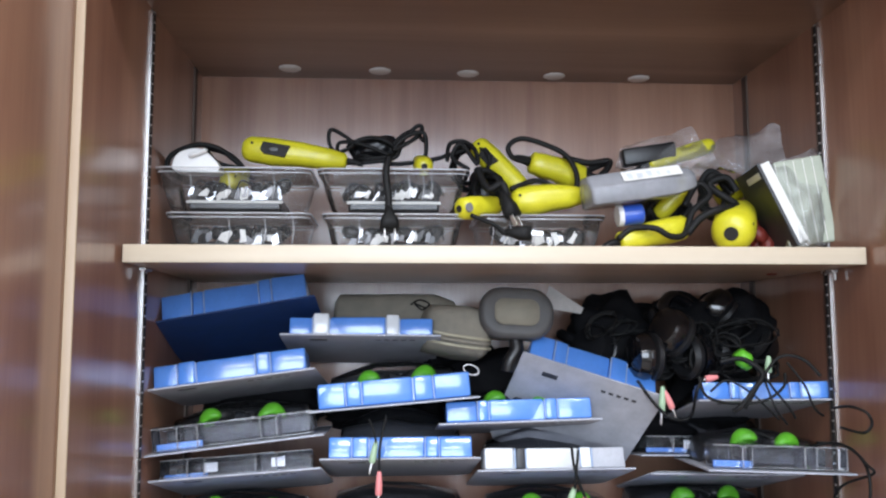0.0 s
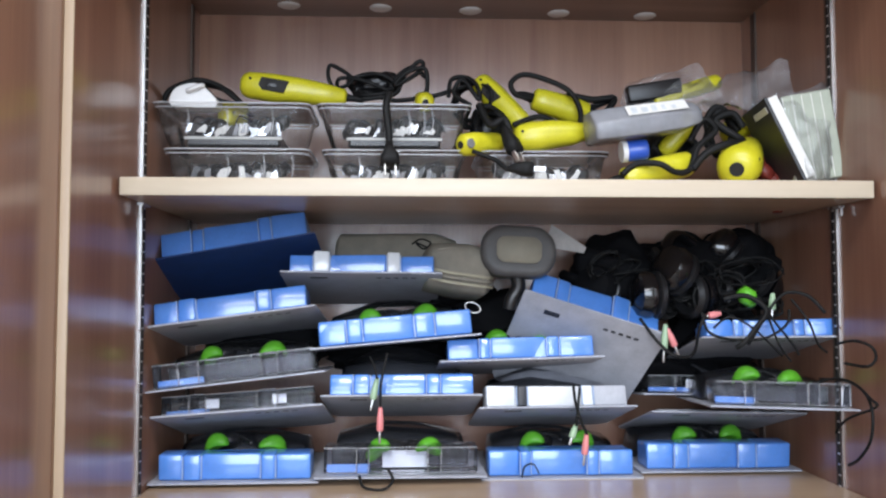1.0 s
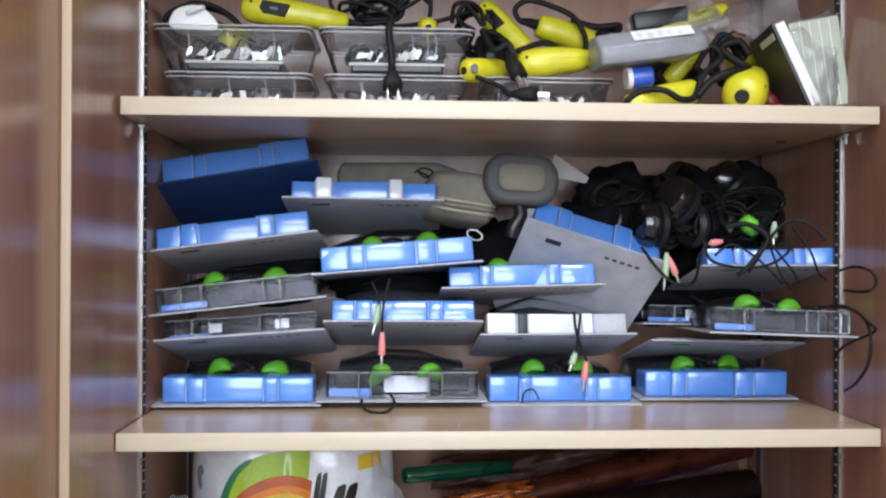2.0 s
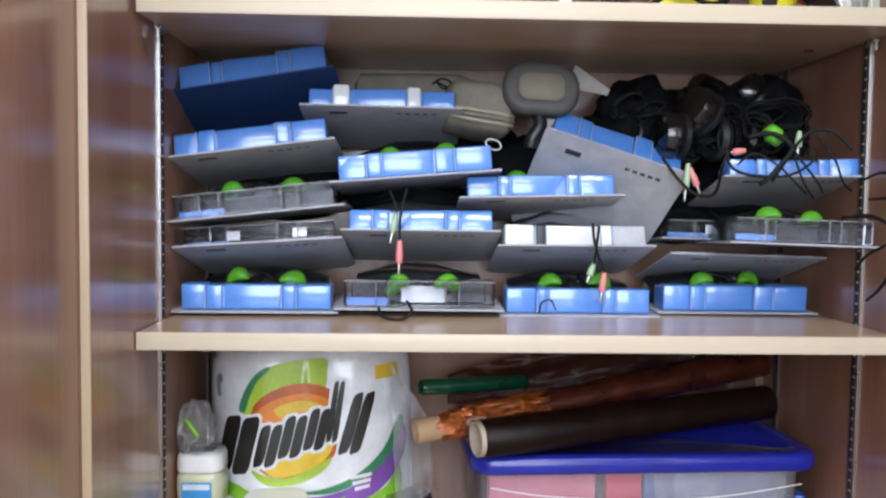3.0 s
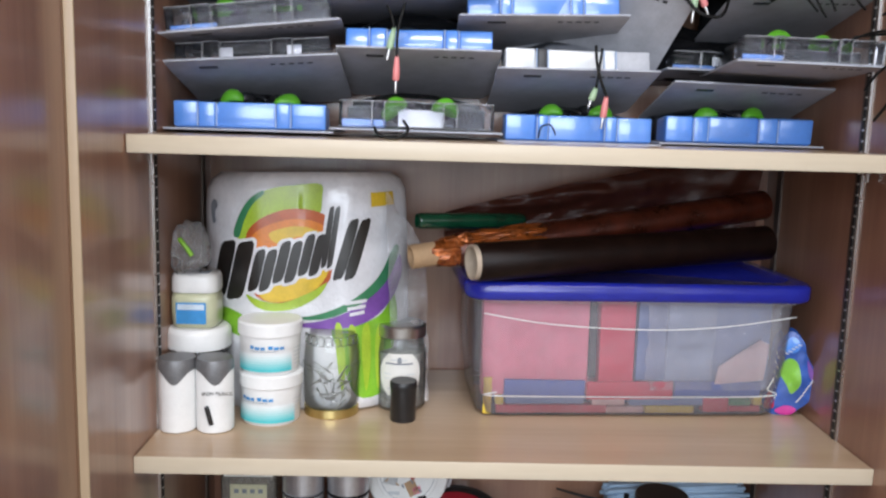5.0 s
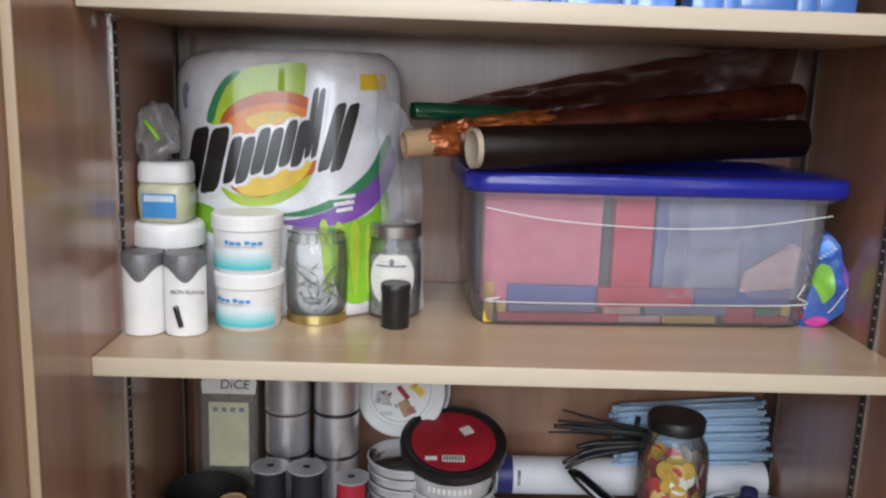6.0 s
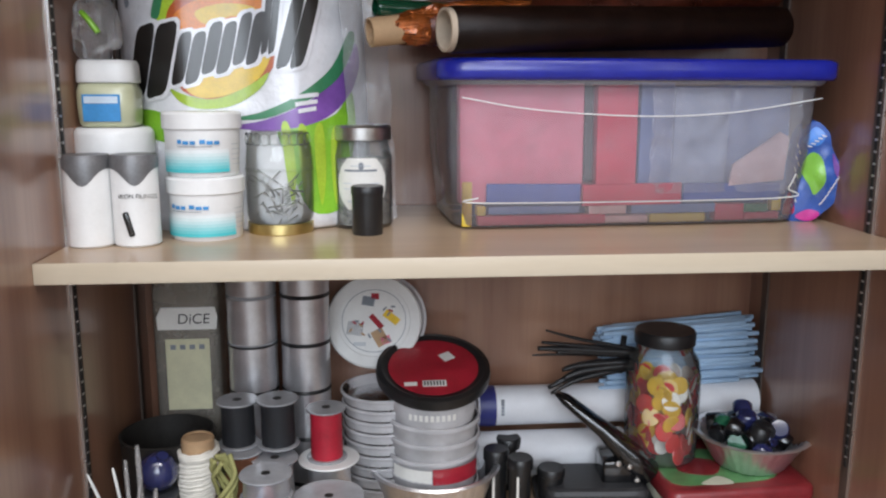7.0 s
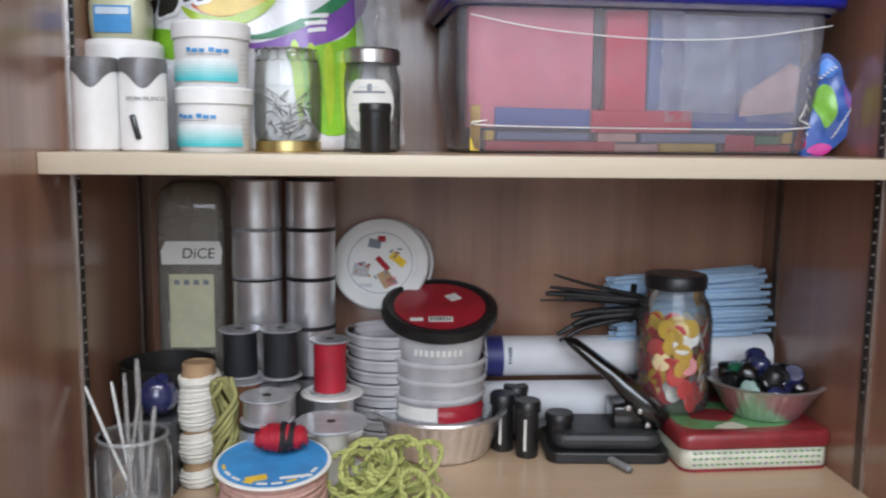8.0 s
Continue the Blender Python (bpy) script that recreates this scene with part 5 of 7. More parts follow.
for k in range(34):
    x = -0.029 + 0.058 * k / 33
    dark = 0.0 < x < 0.016
    rr = (math.sqrt(max(0.05, 1 - (x / 0.032) ** 2))) * (1.06 if dark else 1.0)
    lean = random.uniform(-0.005, 0.005)
    part("winding", tube([(x + lean * math.sin(a * 0.785), rr * 0.0222 * math.cos(a * 0.785), 0.0145 + rr * 0.016 * math.sin(a * 0.785)) for a in range(8)], 0.0011, 6, 3, True), BLACK_THREAD if dark else RED_THREAD, yb)

# --- tangle of lime yarn
ux, uy, _ = (-0.124, 0.075, 0.433)
yarn = thing("yarn_tangle", pose(ux, uy, Z_D), "loose tangle of lime green twisted yarn", "yarn")
for k in range(26):
    c = Vector((random.gauss(0, 0.02), random.gauss(0, 0.015), 0.008 + 0.0021 * k))
    a0, ax, sc = random.uniform(0, 6.28), random.uniform(-0.9, 0.9), random.uniform(0.016, 0.034)
    if c.z > 0.045:
        sc *= 0.8
    pts = []
    for j in range(9):
        a = a0 + j * 0.7
        pts.append((c.x + sc * math.cos(a), c.y + 0.8 * sc * math.sin(a), max(0.005, c.z + 0.016 * math.sin(a + ax) + random.uniform(-0.003, 0.003))))
    for s in (0, 1):
        path = smooth_path(pts, 8)
        tw = [p + Vector((math.cos(i * 0.8 + s * 3.14), math.sin(i * 0.8 + s * 3.14), math.sin(i * 0.8 + s * 3.14 + 1))) * 0.0016 for i, p in enumerate(path)]
        part("strand", tube(tw, 0.0019, 6, 1), YARN, yarn)
part("strand", tube([(0.02, -0.02, 0.03), (0.055, -0.012, 0.03), (0.062, -0.02, 0.012), (0.045, -0.03, 0.005), (0.012, -0.038, 0.005)], 0.0032, 7, 8), YARN, yarn)

# --- deli pots: white-lidded pot tipped against a stack, red-lidded pot in a foil dish
wx, wy, wz = (-0.114, 0.270, 0.611)
lower = thing("deli_pot", pose(wx + 0.004, 0.285, Z_D), "stack of hazy deli pots in a column", "deli pot", "deli pots")
for k in range(10):
    part("pot", lathe([(0, 0.001), (0.05, 0.001), (0.0515, 0.009), (0.0535, 0.0105), (0.054, 0.0125), (0.0532, 0.0142), (0.051, 0.0142)], 36), TUB_HAZE, lower, "hazy plastic pot", pose(random.uniform(-0.0008, 0.0008), 0, 0.0147 * k, 0, 0, 0))
white_pot = thing("deli_pot", pose(wx - 0.006, 0.316, wz - 0.012, 62, 0, -4), "hazy deli pot tipped up with a white printed lid", "deli pot", "deli pots")
part("pot", lathe([(0, -0.048), (0.044, -0.048), (0.052, -0.008), (0.055, -0.004)], 40), TUB_HAZE, white_pot, "hazy plastic pot")
part("lid", lathe([(0.0565, -0.006), (0.0605, -0.004), (0.061, 0.004), (0.059, 0.006), (0.047, 0.0055), (0.046, 0.0045), (0, 0.0045)], 48), TUB_WHITE, white_pot, "white snap lid")
part("lid", lathe([(0.055, -0.02), (0.061, -0.018), (0.0615, -0.011), (0.058, -0.009)], 48), TUB_HAZE, white_pot, "hazy second lid", pose(0.006, 0.006, 0))
part("print_ring", lathe([(0.0405, 0.0047), (0.0412, 0.0047), (0.0412, 0.0052), (0.0405, 0.0052), (0.0405, 0.0047)], 48), INK_GREY, white_pot)
for k in range(8):
    part("print_bars", box(-0.032 + 0.0026 * k, -0.0308 + 0.0026 * k, -0.022, -0.005, 0.0046, 0.005), INK_GREY, white_pot, m=pose(0, 0, 0, 0, 0, -8))
for nm, x0, x1, y0, y1, mt, a in (("print_patch", -0.026, -0.01, -0.033, -0.028, INK_PALE, 0), ("print_patch", 0.004, 0.026, 0.012, 0.022, INK_YELLOW, -38), ("print_patch", -0.008, 0.014, -0.002, 0.005, RED_DISC, -48), ("print_patch", 0.012, 0.034, -0.012, 0.004, KRAFT, -60), ("print_patch", 0.0, 0.012, -0.034, -0.024, PINK_CARD, 20), ("print_patch", -0.02, -0.004, 0.018, 0.03, INK_GREY, -10), ("print_patch", -0.004, 0.006, 0.028, 0.036, RED_DISC, 0)):
    part(nm, box(x0, x1, y0, y1, 0.0046, 0.005), mt, white_pot, m=pose(0, 0, 0, 0, 0, a))
for k in range(14):
    a, r = random.uniform(0, 6.283), random.uniform(0.012, 0.034)
    part("print_patch", box(-0.003, 0.003, -0.0012, 0.0012, 0.0052, 0.0055), (INK_GREY, KRAFT, RED_DISC, INK_GREY)[k % 4], white_pot, m=pose(r * math.cos(a), r * math.sin(a), 0, 0, 0, random.uniform(-60, 60)))
fx, fy, _ = (-0.049, 0.210, 0.389)
fy += 0.045
dish = thing("foil_dish", pose(fx, fy, Z_D) @ Matrix.Diagonal((1.22, 1.22, 1.3, 1)), "round pleated foil dish", "foil dish", "foil dishes")
part("dish", lathe([(0, 0.001), (0.047, 0.001), (0.049, 0.003), (0.062, 0.038), (0.063, 0.04), (0.061, 0.0405), (0.047, 0.004), (0, 0.003)], 96, ripple=32, amp=0.03), FOIL, dish)
part("rim", lathe([(0.0605, 0.0395), (0.066, 0.0395), (0.0685, 0.042), (0.0665, 0.044), (0.061, 0.042), (0.0605, 0.0395)], 64), FOIL, dish, "rolled foil rim")
stackp = thing("deli_pot", pose(fx - 0.001, fy, Z_D + 0.004), "stacked hazy deli pots with a black and red lid", "deli pot", "deli pots")
for k in range(6):
    part("pot", lathe([(0, 0.0), (0.049, 0.0), (0.0505, 0.003), (0.0518, 0.014), (0.0538, 0.016), (0.0545, 0.018), (0.0538, 0.0205), (0.0515, 0.0208)] if k < 5 else [(0, 0), (0.047, 0), (0.0495, 0.012), (0.0505, 0.026), (0.051, 0.033)], 44), TUB_HAZE, stackp, "hazy plastic pot", pose(random.uniform(-0.0007, 0.0007), 0, 0.008 + 0.0212 * k, random.uniform(-1, 1), random.uniform(-1, 1), 0) @ Matrix.Diagonal((1.07, 1.07, 1.2, 1)))
wrap_label("label", stackp, 0.0585, -150, -96, 0.05, 0.066, OFF_WHITE, "white paper label")
wrap_label("label", stackp, 0.0585, -95, -30, 0.048, 0.068, RED_DISC, "red paper label")
for k in range(9):
    wrap_label("label_bar", stackp, 0.0556, -126 + 7 * k, -121.5 + 7 * k, 0.127, 0.1345, OFF_WHITE, n=3)
lidm = pose(0, 0, 0.172, 18, 0, 0) @ Matrix.Diagonal((1.1, 1.1, 1.1, 1))
lid = part("lid", lathe([(0.06, -0.008), (0.0635, -0.006), (0.0645, 0.0), (0.0635, 0.006), (0.058, 0.0075), (0.0535, 0.005), (0.0, 0.005)], 56), BLACK_PLASTIC, stackp, "black lid rim", lidm)
part("lid_disc", lathe([(0, 0.0052), (0.0505, 0.0052), (0.0505, 0.0058), (0, 0.0058)], 48), RED_DISC, lid, "deep red disc")
part("price_tag", box(-0.014, 0.012, -0.036, -0.026, 0.0059, 0.0064), OFF_WHITE, lid, "barcode sticker")
for k in range(7):
    part("barcode_bar", box(-0.0125 + 0.0034 * k, -0.0107 + 0.0034 * k, -0.0345, -0.0275, 0.0064, 0.0067), INK_BLACK, lid)
part("price_tag", box(-0.034, -0.02, -0.034, -0.028, 0.0059, 0.0064), OFF_WHITE, lid, "small sticker")
part("price_tag", box(0.016, 0.03, 0.0, 0.014, 0.0059, 0.0064), OFF_WHITE, lid, "small sticker", pose(0, 0, 0, 0, 0, 30))

# --- white paper rolls lying at the back
for (a, b), z, r, txt in ((((0.013, 0.300, 0.492), (0.398, 0.300, 0.493)), 0.1, 0.0265, 1), (((0.008, 0.290, 0.443), (0.208, 0.290, 0.439)), 0.046, 0.0265, 0)):
    rl = thing("paper_roll", pose(a[0], 0.331 if txt else 0.305, Z_D + z - 0.002), "white paper roll lying on its side", "paper roll", "paper rolls")
    L = b[0] - a[0]
    part("roll", lathe([(0.008, 0), (r, 0), (r, L), (0.008, L), (0.008, 0)], 32, m=pose(0, 0, 0, 0, 90, 0)), PAPER_ROLL, rl)
    if txt:
        part("label", lathe([(r + 0.0004, 0.002), (r + 0.0006, 0.002), (r + 0.0006, 0.024), (r + 0.0004, 0.024), (r + 0.0004, 0.002)], 32, m=pose(0, 0, 0, 0, 90, 0)), INDIGO, rl, "dark blue printed band")
        for k in range(5):
            part("label_bar", box(0.03, 0.034, -r - 0.0008, -r + 0.004, -0.004 + 0.0044 * k, -0.001 + 0.0044 * k), INK_GREY, rl)
    else:
        support = part("paper_roll", lathe([(0.008, 0), (0.0215, 0), (0.0215, 0.4), (0.008, 0.4), (0.008, 0)], 32, m=pose(0, 0, 0, 0, 90, 0)), PAPER_ROLL, None, "", pose(a[0] + 0.01, 0.32, Z_D + 0.0225))
        tagged(support, "white paper roll lying on its side", "paper roll", "paper rolls")
# --- bundles of pale blue straws on the rolls, with black-tipped stems
for n, (za, zb, tilt) in enumerate(((0.128, 0.165, -1.0), (0.17, 0.205, -3.0))):
    bun = thing("straw_bundle", pose(0.290, 0.338, Z_D), "bundle of pale blue paper straws", "straws", "straw bundles")
    for k in range(49):
        z = za + (zb - za) * (k // 7) / 6 + random.uniform(-0.003, 0.003)
        y = -0.017 + 0.0055 * (k % 7)
        off = random.uniform(-0.016, 0.016)
        L = 0.195
        part("straw", tube([(-L / 2 + off, y, z), (0, y, z), (L / 2 + off, y, z)], 0.0034, 7, 1), PALE_BLUE, bun, m=pose(0, 0, 0, 0, tilt + random.uniform(-2.2, 2.2), 0))
stems = thing("black_twigs", pose(*(0.169, 0.300, 0.5525)), "bunch of thin black plastic stems", "stems")
for dx, dz0, dz1, r in ((-0.075, 0.004, 0.036, 0.0016), (-0.085, 0.0, 0.012, 0.0035), (-0.092, -0.004, 0.003, 0.0014), (-0.052, -0.012, -0.018, 0.0035), (-0.07, -0.012, -0.042, 0.003), (-0.06, -0.02, -0.034, 0.002), (-0.08, 0.002, 0.02, 0.0022), (-0.06, -0.002, 0.006, 0.003), (-0.05, -0.016, -0.03, 0.004), (-0.066, -0.018, -0.05, 0.0025)):
    part("stem", tube([(0.05, 0, dz0), (dx * 0.4, -0.004, (dz0 + dz1) / 2 + 0.002), (dx, -0.008, dz1)], r * 1.7, 7, 5, taper=lambda u: 1.2 - 0.7 * u), BLACK_PLASTIC, stems)
part("stem", tube([(0.03, 0.01, -0.03), (0.035, 0.012, 0.02)], 0.004, 6, 2), BLACK_PLASTIC, stems)

# --- black film pots and a punch
for p, h, r in (((0.028, 0.238, 0.389), 0.072, 0.0145), ((0.054, 0.214, 0.389), 0.07, 0.0145), ((0.050, 0.277, 0.389), 0.07, 0.0145)):
    pot = thing("film_canister", pose(p[0], p[1] + r, Z_D, 0, 0, 20), "slim black canister with a snap cap", "canister", "black canisters")
    part("body", lathe([(0, 0), (r * 0.9, 0), (r * 0.95, 0.002), (r * 0.95, h * 0.82), (0, h * 0.82)], 28), BLACK_PLASTIC, pot)
    part("cap", lathe([(r, h * 0.8), (r * 1.12, h * 0.81), (r * 1.12, h * 0.97), (r, h), (0, h * 0.985)], 28), BLACK_PLASTIC, pot, "black snap cap")
    part("label_strip", box(-0.0015, 0.0015, -r * 0.98, -r * 0.9, 0.01, h * 0.7), OFF_WHITE, pot, "white label edge", pose(0, 0, 0, 0, 0, -40))
kx, ky, kz = (0.094, 0.240, 0.437)
turned("film_canister", [("body", [(0, 0), (0.0155, 0), (0.016, 0.044), (0, 0.044)], BLACK_PLASTIC, ""), ("cap", [(0.0165, 0.042), (0.0175, 0.043), (0.0175, 0.05), (0.016, 0.052), (0, 0.051)], BLACK_PLASTIC, "black snap cap")], (kx, 0.235, Z_D), "short black canister with a snap cap", "canister", group="black canisters")
hx, hy, _ = (0.149, 0.193, 0.389)
punch = thing("hole_punch", pose(hx, hy + 0.05, Z_D, 0, 0, -4), "black metal hole punch with its lever raised", "hole punch")
part("base", prism(round_rect(0.148, 0.1, 0.016), 0.0, 0.014, bev=0.002), BLACK_PLASTIC, punch)
part("chip_tray", prism(round_rect(0.13, 0.085, 0.016), 0.014, 0.034, bev=0.007), plain("satin_black", (0.03, 0.03, 0.032), 0.45), punch, "satin black cover")
part("head", box(0.008, 0.052, -0.02, 0.03, 0.03, 0.062, 0.004), GLOSS_BLACK, punch)
lm, ll = span((0.062, -0.012, 0.05), (-0.047, 0.02, 0.138))
lever = part("lever", loft([(-0.012, 0, 0, 0.018, 0.013, 0.5), (0.02, 0, 0.001, 0.02, 0.014, 0.5), (0.07, 0, 0.004, 0.015, 0.009, 0.6), (ll - 0.014, 0, 0.002, 0.012, 0.006, 0.7), (ll, 0, 0, 0.006, 0.003, 0.9)], 18, m=lm), GLOSS_BLACK, punch, "gloss black lever")
for x, z in ((0.026, 0.062), (0.04, 0.058), (0.05, 0.04)):
    part("rivet", lathe([(0, 0), (0.0038, 0), (0.003, 0.002), (0, 0.003)], 14, m=pose(x, -0.026, z, 90, 0, 0)), STEEL, punch, "bright steel rivet")
part("guide_arm", tube([(0.0, -0.045, 0.006), (0.008, -0.062, 0.006), (0.018, -0.08, 0.006)], 0.0045, 8, 3), HANDLE_GREY, punch, "grey paper guide arm")

# --- patterned tin with a glass jar and a foil dish on it
tx0, ty0, _ = (0.2185, 0.163, 0.398)
tx1, ty1, _ = (0.398, 0.163, 0.402)
tin = thing("biscuit_tin", pose((tx0 + tx1) / 2, (ty0 + ty1) / 2 + 0.078, Z_D, 0, 0, 1.5), "flat festive biscuit tin with a red and green lid", "tin")
tw = tx1 - tx0
rt = lambda w, d, z: [(x, y, z) for x, y in round_rect(w, d, 0.014)]
part("body", stack_rings([rt(tw - 0.004, 0.146, 0), rt(tw, 0.15, 0.002), rt(tw, 0.15, 0.03)]), TIN_CREAM, tin, "cream sides with fine pattern")
part("foot_line", stack_rings([rt(tw + 0.001, 0.151, 0.0), rt(tw + 0.001, 0.151, 0.004)], cap=(False, False)), TIN_RED, tin, "red foot line")
part("lid", stack_rings([rt(tw + 0.005, 0.155, 0.028), rt(tw + 0.006, 0.156, 0.03), rt(tw + 0.006, 0.156, 0.042), rt(tw, 0.15, 0.0465), rt(tw - 0.012, 0.138, 0.0465)]), TIN_RED, tin, "red lid")
part("lid_patch", prism(blob([(-0.08, -0.05), (-0.02, -0.058), (0.05, -0.05), (0.07, 0.0), (0.0, 0.04), (-0.07, 0.03)]), 0.0466, 0.047), TIN_GREEN, tin, "green printed foliage")
part("lid_patch", prism(blob([(-0.045, -0.058), (-0.03, -0.045), (-0.015, -0.04), (-0.006, -0.06)]), 0.047, 0.0474), TIN_CREAM, tin, "cream printed bow")
part("lid_patch", prism(blob([(-0.06, -0.02), (-0.02, -0.035), (0.0, 0.0), (-0.04, 0.015)]), 0.047, 0.0474), TIN_RED, tin)
for k in range(22):
    for j in range(3):
        part("side_mark", box(-0.0022, 0.0022, -0.0008, 0.0002, -0.001, 0.001), TIN_GREEN if (k + j) % 3 else INK_GREY, tin, m=pose(-tw / 2 + 0.014 + k * (tw - 0.028) / 21, -0.0752, 0.009 + 0.007 * j, 0, random.uniform(-25, 25), 0))
jx, jy, jz = (0.242, 0.268, 0.528)
bjar = thing("button_jar", pose(jx, jy, Z_D + 0.0466) @ Matrix.Diagonal((1.1, 1.1, 1.2, 1)), "glass jar of red, yellow and white buttons with a black lid", "jar")
part("glass", lathe([(0, 0), (0.036, 0), (0.041, 0.005), (0.0425, 0.03), (0.0425, 0.095), (0.039, 0.112), (0.0325, 0.122), (0.0325, 0.132)], 44), GLASS, bjar, "clear glass body")
part("lid", lathe([(0.0325, 0.128), (0.0345, 0.129), (0.035, 0.14), (0.033, 0.143), (0.0, 0.1425)], 40), BLACK_PLASTIC, bjar, "black screw lid")
disc = lathe([(0, 0), (0.0098, 0), (0.0106, 0.001), (0.0098, 0.002), (0, 0.002)], 20)
disc_me = []
for mt in (BTN_RED, BTN_YELLOW, BTN_WHITE):
    me = bpy.data.meshes.new("button")
    disc.to_mesh(me)
    me.materials.append(mt)
    disc_me.append(me)
disc.free()
for k in range(150):
    ring = k < 115
    a = random.uniform(0, 6.283)
    r = random.uniform(0.03, 0.036) if ring else random.uniform(0, 0.022)
    z = random.uniform(0.013, 0.09)
    o = new("button", disc_me[(0, 0, 0, 1, 1, 2)[k % 6]])
    o.parent = bjar
    o.matrix_basis = pose(r * math.cos(a), r * math.sin(a), z) @ pose(0, 0, 0, 0, 0, math.degrees(a)) @ pose(0, 0, 0, random.uniform(-30, 30), 90 + random.uniform(-22, 22), 0)
ex, ey, _ = (0.345, 0.200, 0.474)
fd = thing("foil_dish", pose(ex + 0.002, ey + 0.036, Z_D + 0.0468) @ Matrix.Diagonal((1.12, 1.12, 1, 1)), "pleated foil dish holding dark caps", "foil dish", "foil dishes")
part("dish", lathe([(0, 0.001), (0.036, 0.001), (0.038, 0.003), (0.058, 0.04), (0.0595, 0.042), (0.057, 0.042), (0.036, 0.005), (0, 0.003)], 96, ripple=32, amp=0.03), FOIL, fd)
part("rim", lathe([(0.0575, 0.0415), (0.063, 0.0415), (0.0655, 0.0438), (0.063, 0.0455), (0.058, 0.044), (0.0575, 0.0415)], 64), FOIL, fd, "rolled foil rim")
cap = lathe([(0, 0), (0.011, 0), (0.0125, 0.002), (0.0125, 0.017), (0.01, 0.02), (0, 0.0195)], 20)
for k in range(26):
    a, r = random.uniform(0, 6.283), 0.046 * math.sqrt(random.random())
    z = 0.034 + 0.03 * (1 - (r / 0.05) ** 2) * random.uniform(0.3, 1)
    mt = (BLACK_PLASTIC, NAVY_GLOSS, GLOSS_BLACK, NAVY_GLOSS, GREEN_GLOSS, GLOSS_BLACK)[k % 6]
    c = part("bottle_cap", cap.copy(), mt, None, "", pose(ex + 0.002 + r * math.cos(a), ey + 0.036 + r * math.sin(a), Z_D + 0.0468 + z, random.uniform(0, 360), random.uniform(0, 180), 0))
    tagged(c, "small dark glossy plastic bottle cap in a dish", "bottle cap", "dark caps in a foil dish")
cap.free()

# the row stands a little forward and spread apart
for ob in [o for o in bpy.data.objects if o not in above and o.parent is None]:
    ob.location.x, ob.location.y = ob.location.x * 1.02 + 0.008, ob.location.y - 0.015

# ---- upper shelf: clear trays, yellow hand tools, cords ----
YELLOW = plain("yellow_plastic", (0.6, 0.55, 0.02), 0.38, vary=0.12, coat=0.25)
CLAM = film("clear_tray", (0.97, 0.97, 0.97), 0.025, 0.06, (0.92, 0.91, 0.9), crinkle=0.35, ior=1.32)
BEAD = film("rim_edge", (0.95, 0.95, 0.95), 0.55, 0.05, (0.86, 0.86, 0.88))
CASE_DARK = plain("charcoal_insert", (0.02, 0.02, 0.022), 0.4, vary=0.3, coat=0.3)
FOIL_SLIP = plain("silver_slip", (0.6, 0.62, 0.66), 0.25, 0.5, 0.4)
SMOKE = film("grey_blister", (0.7, 0.71, 0.73), 0.55, 0.12, (0.42, 0.43, 0.46), crinkle=0.3)
PAD_PAPER = plain("pale_green_paper_block", (0.36, 0.39, 0.31), 0.6, vary=0.1)
DARK_RED = plain("dark_red_plastic", (0.2, 0.03, 0.02), 0.4, vary=0.3)
BRIGHT_BLUE = plain("bright_blue_plastic", (0.03, 0.1, 0.5), 0.35, vary=0.15, coat=0.3)


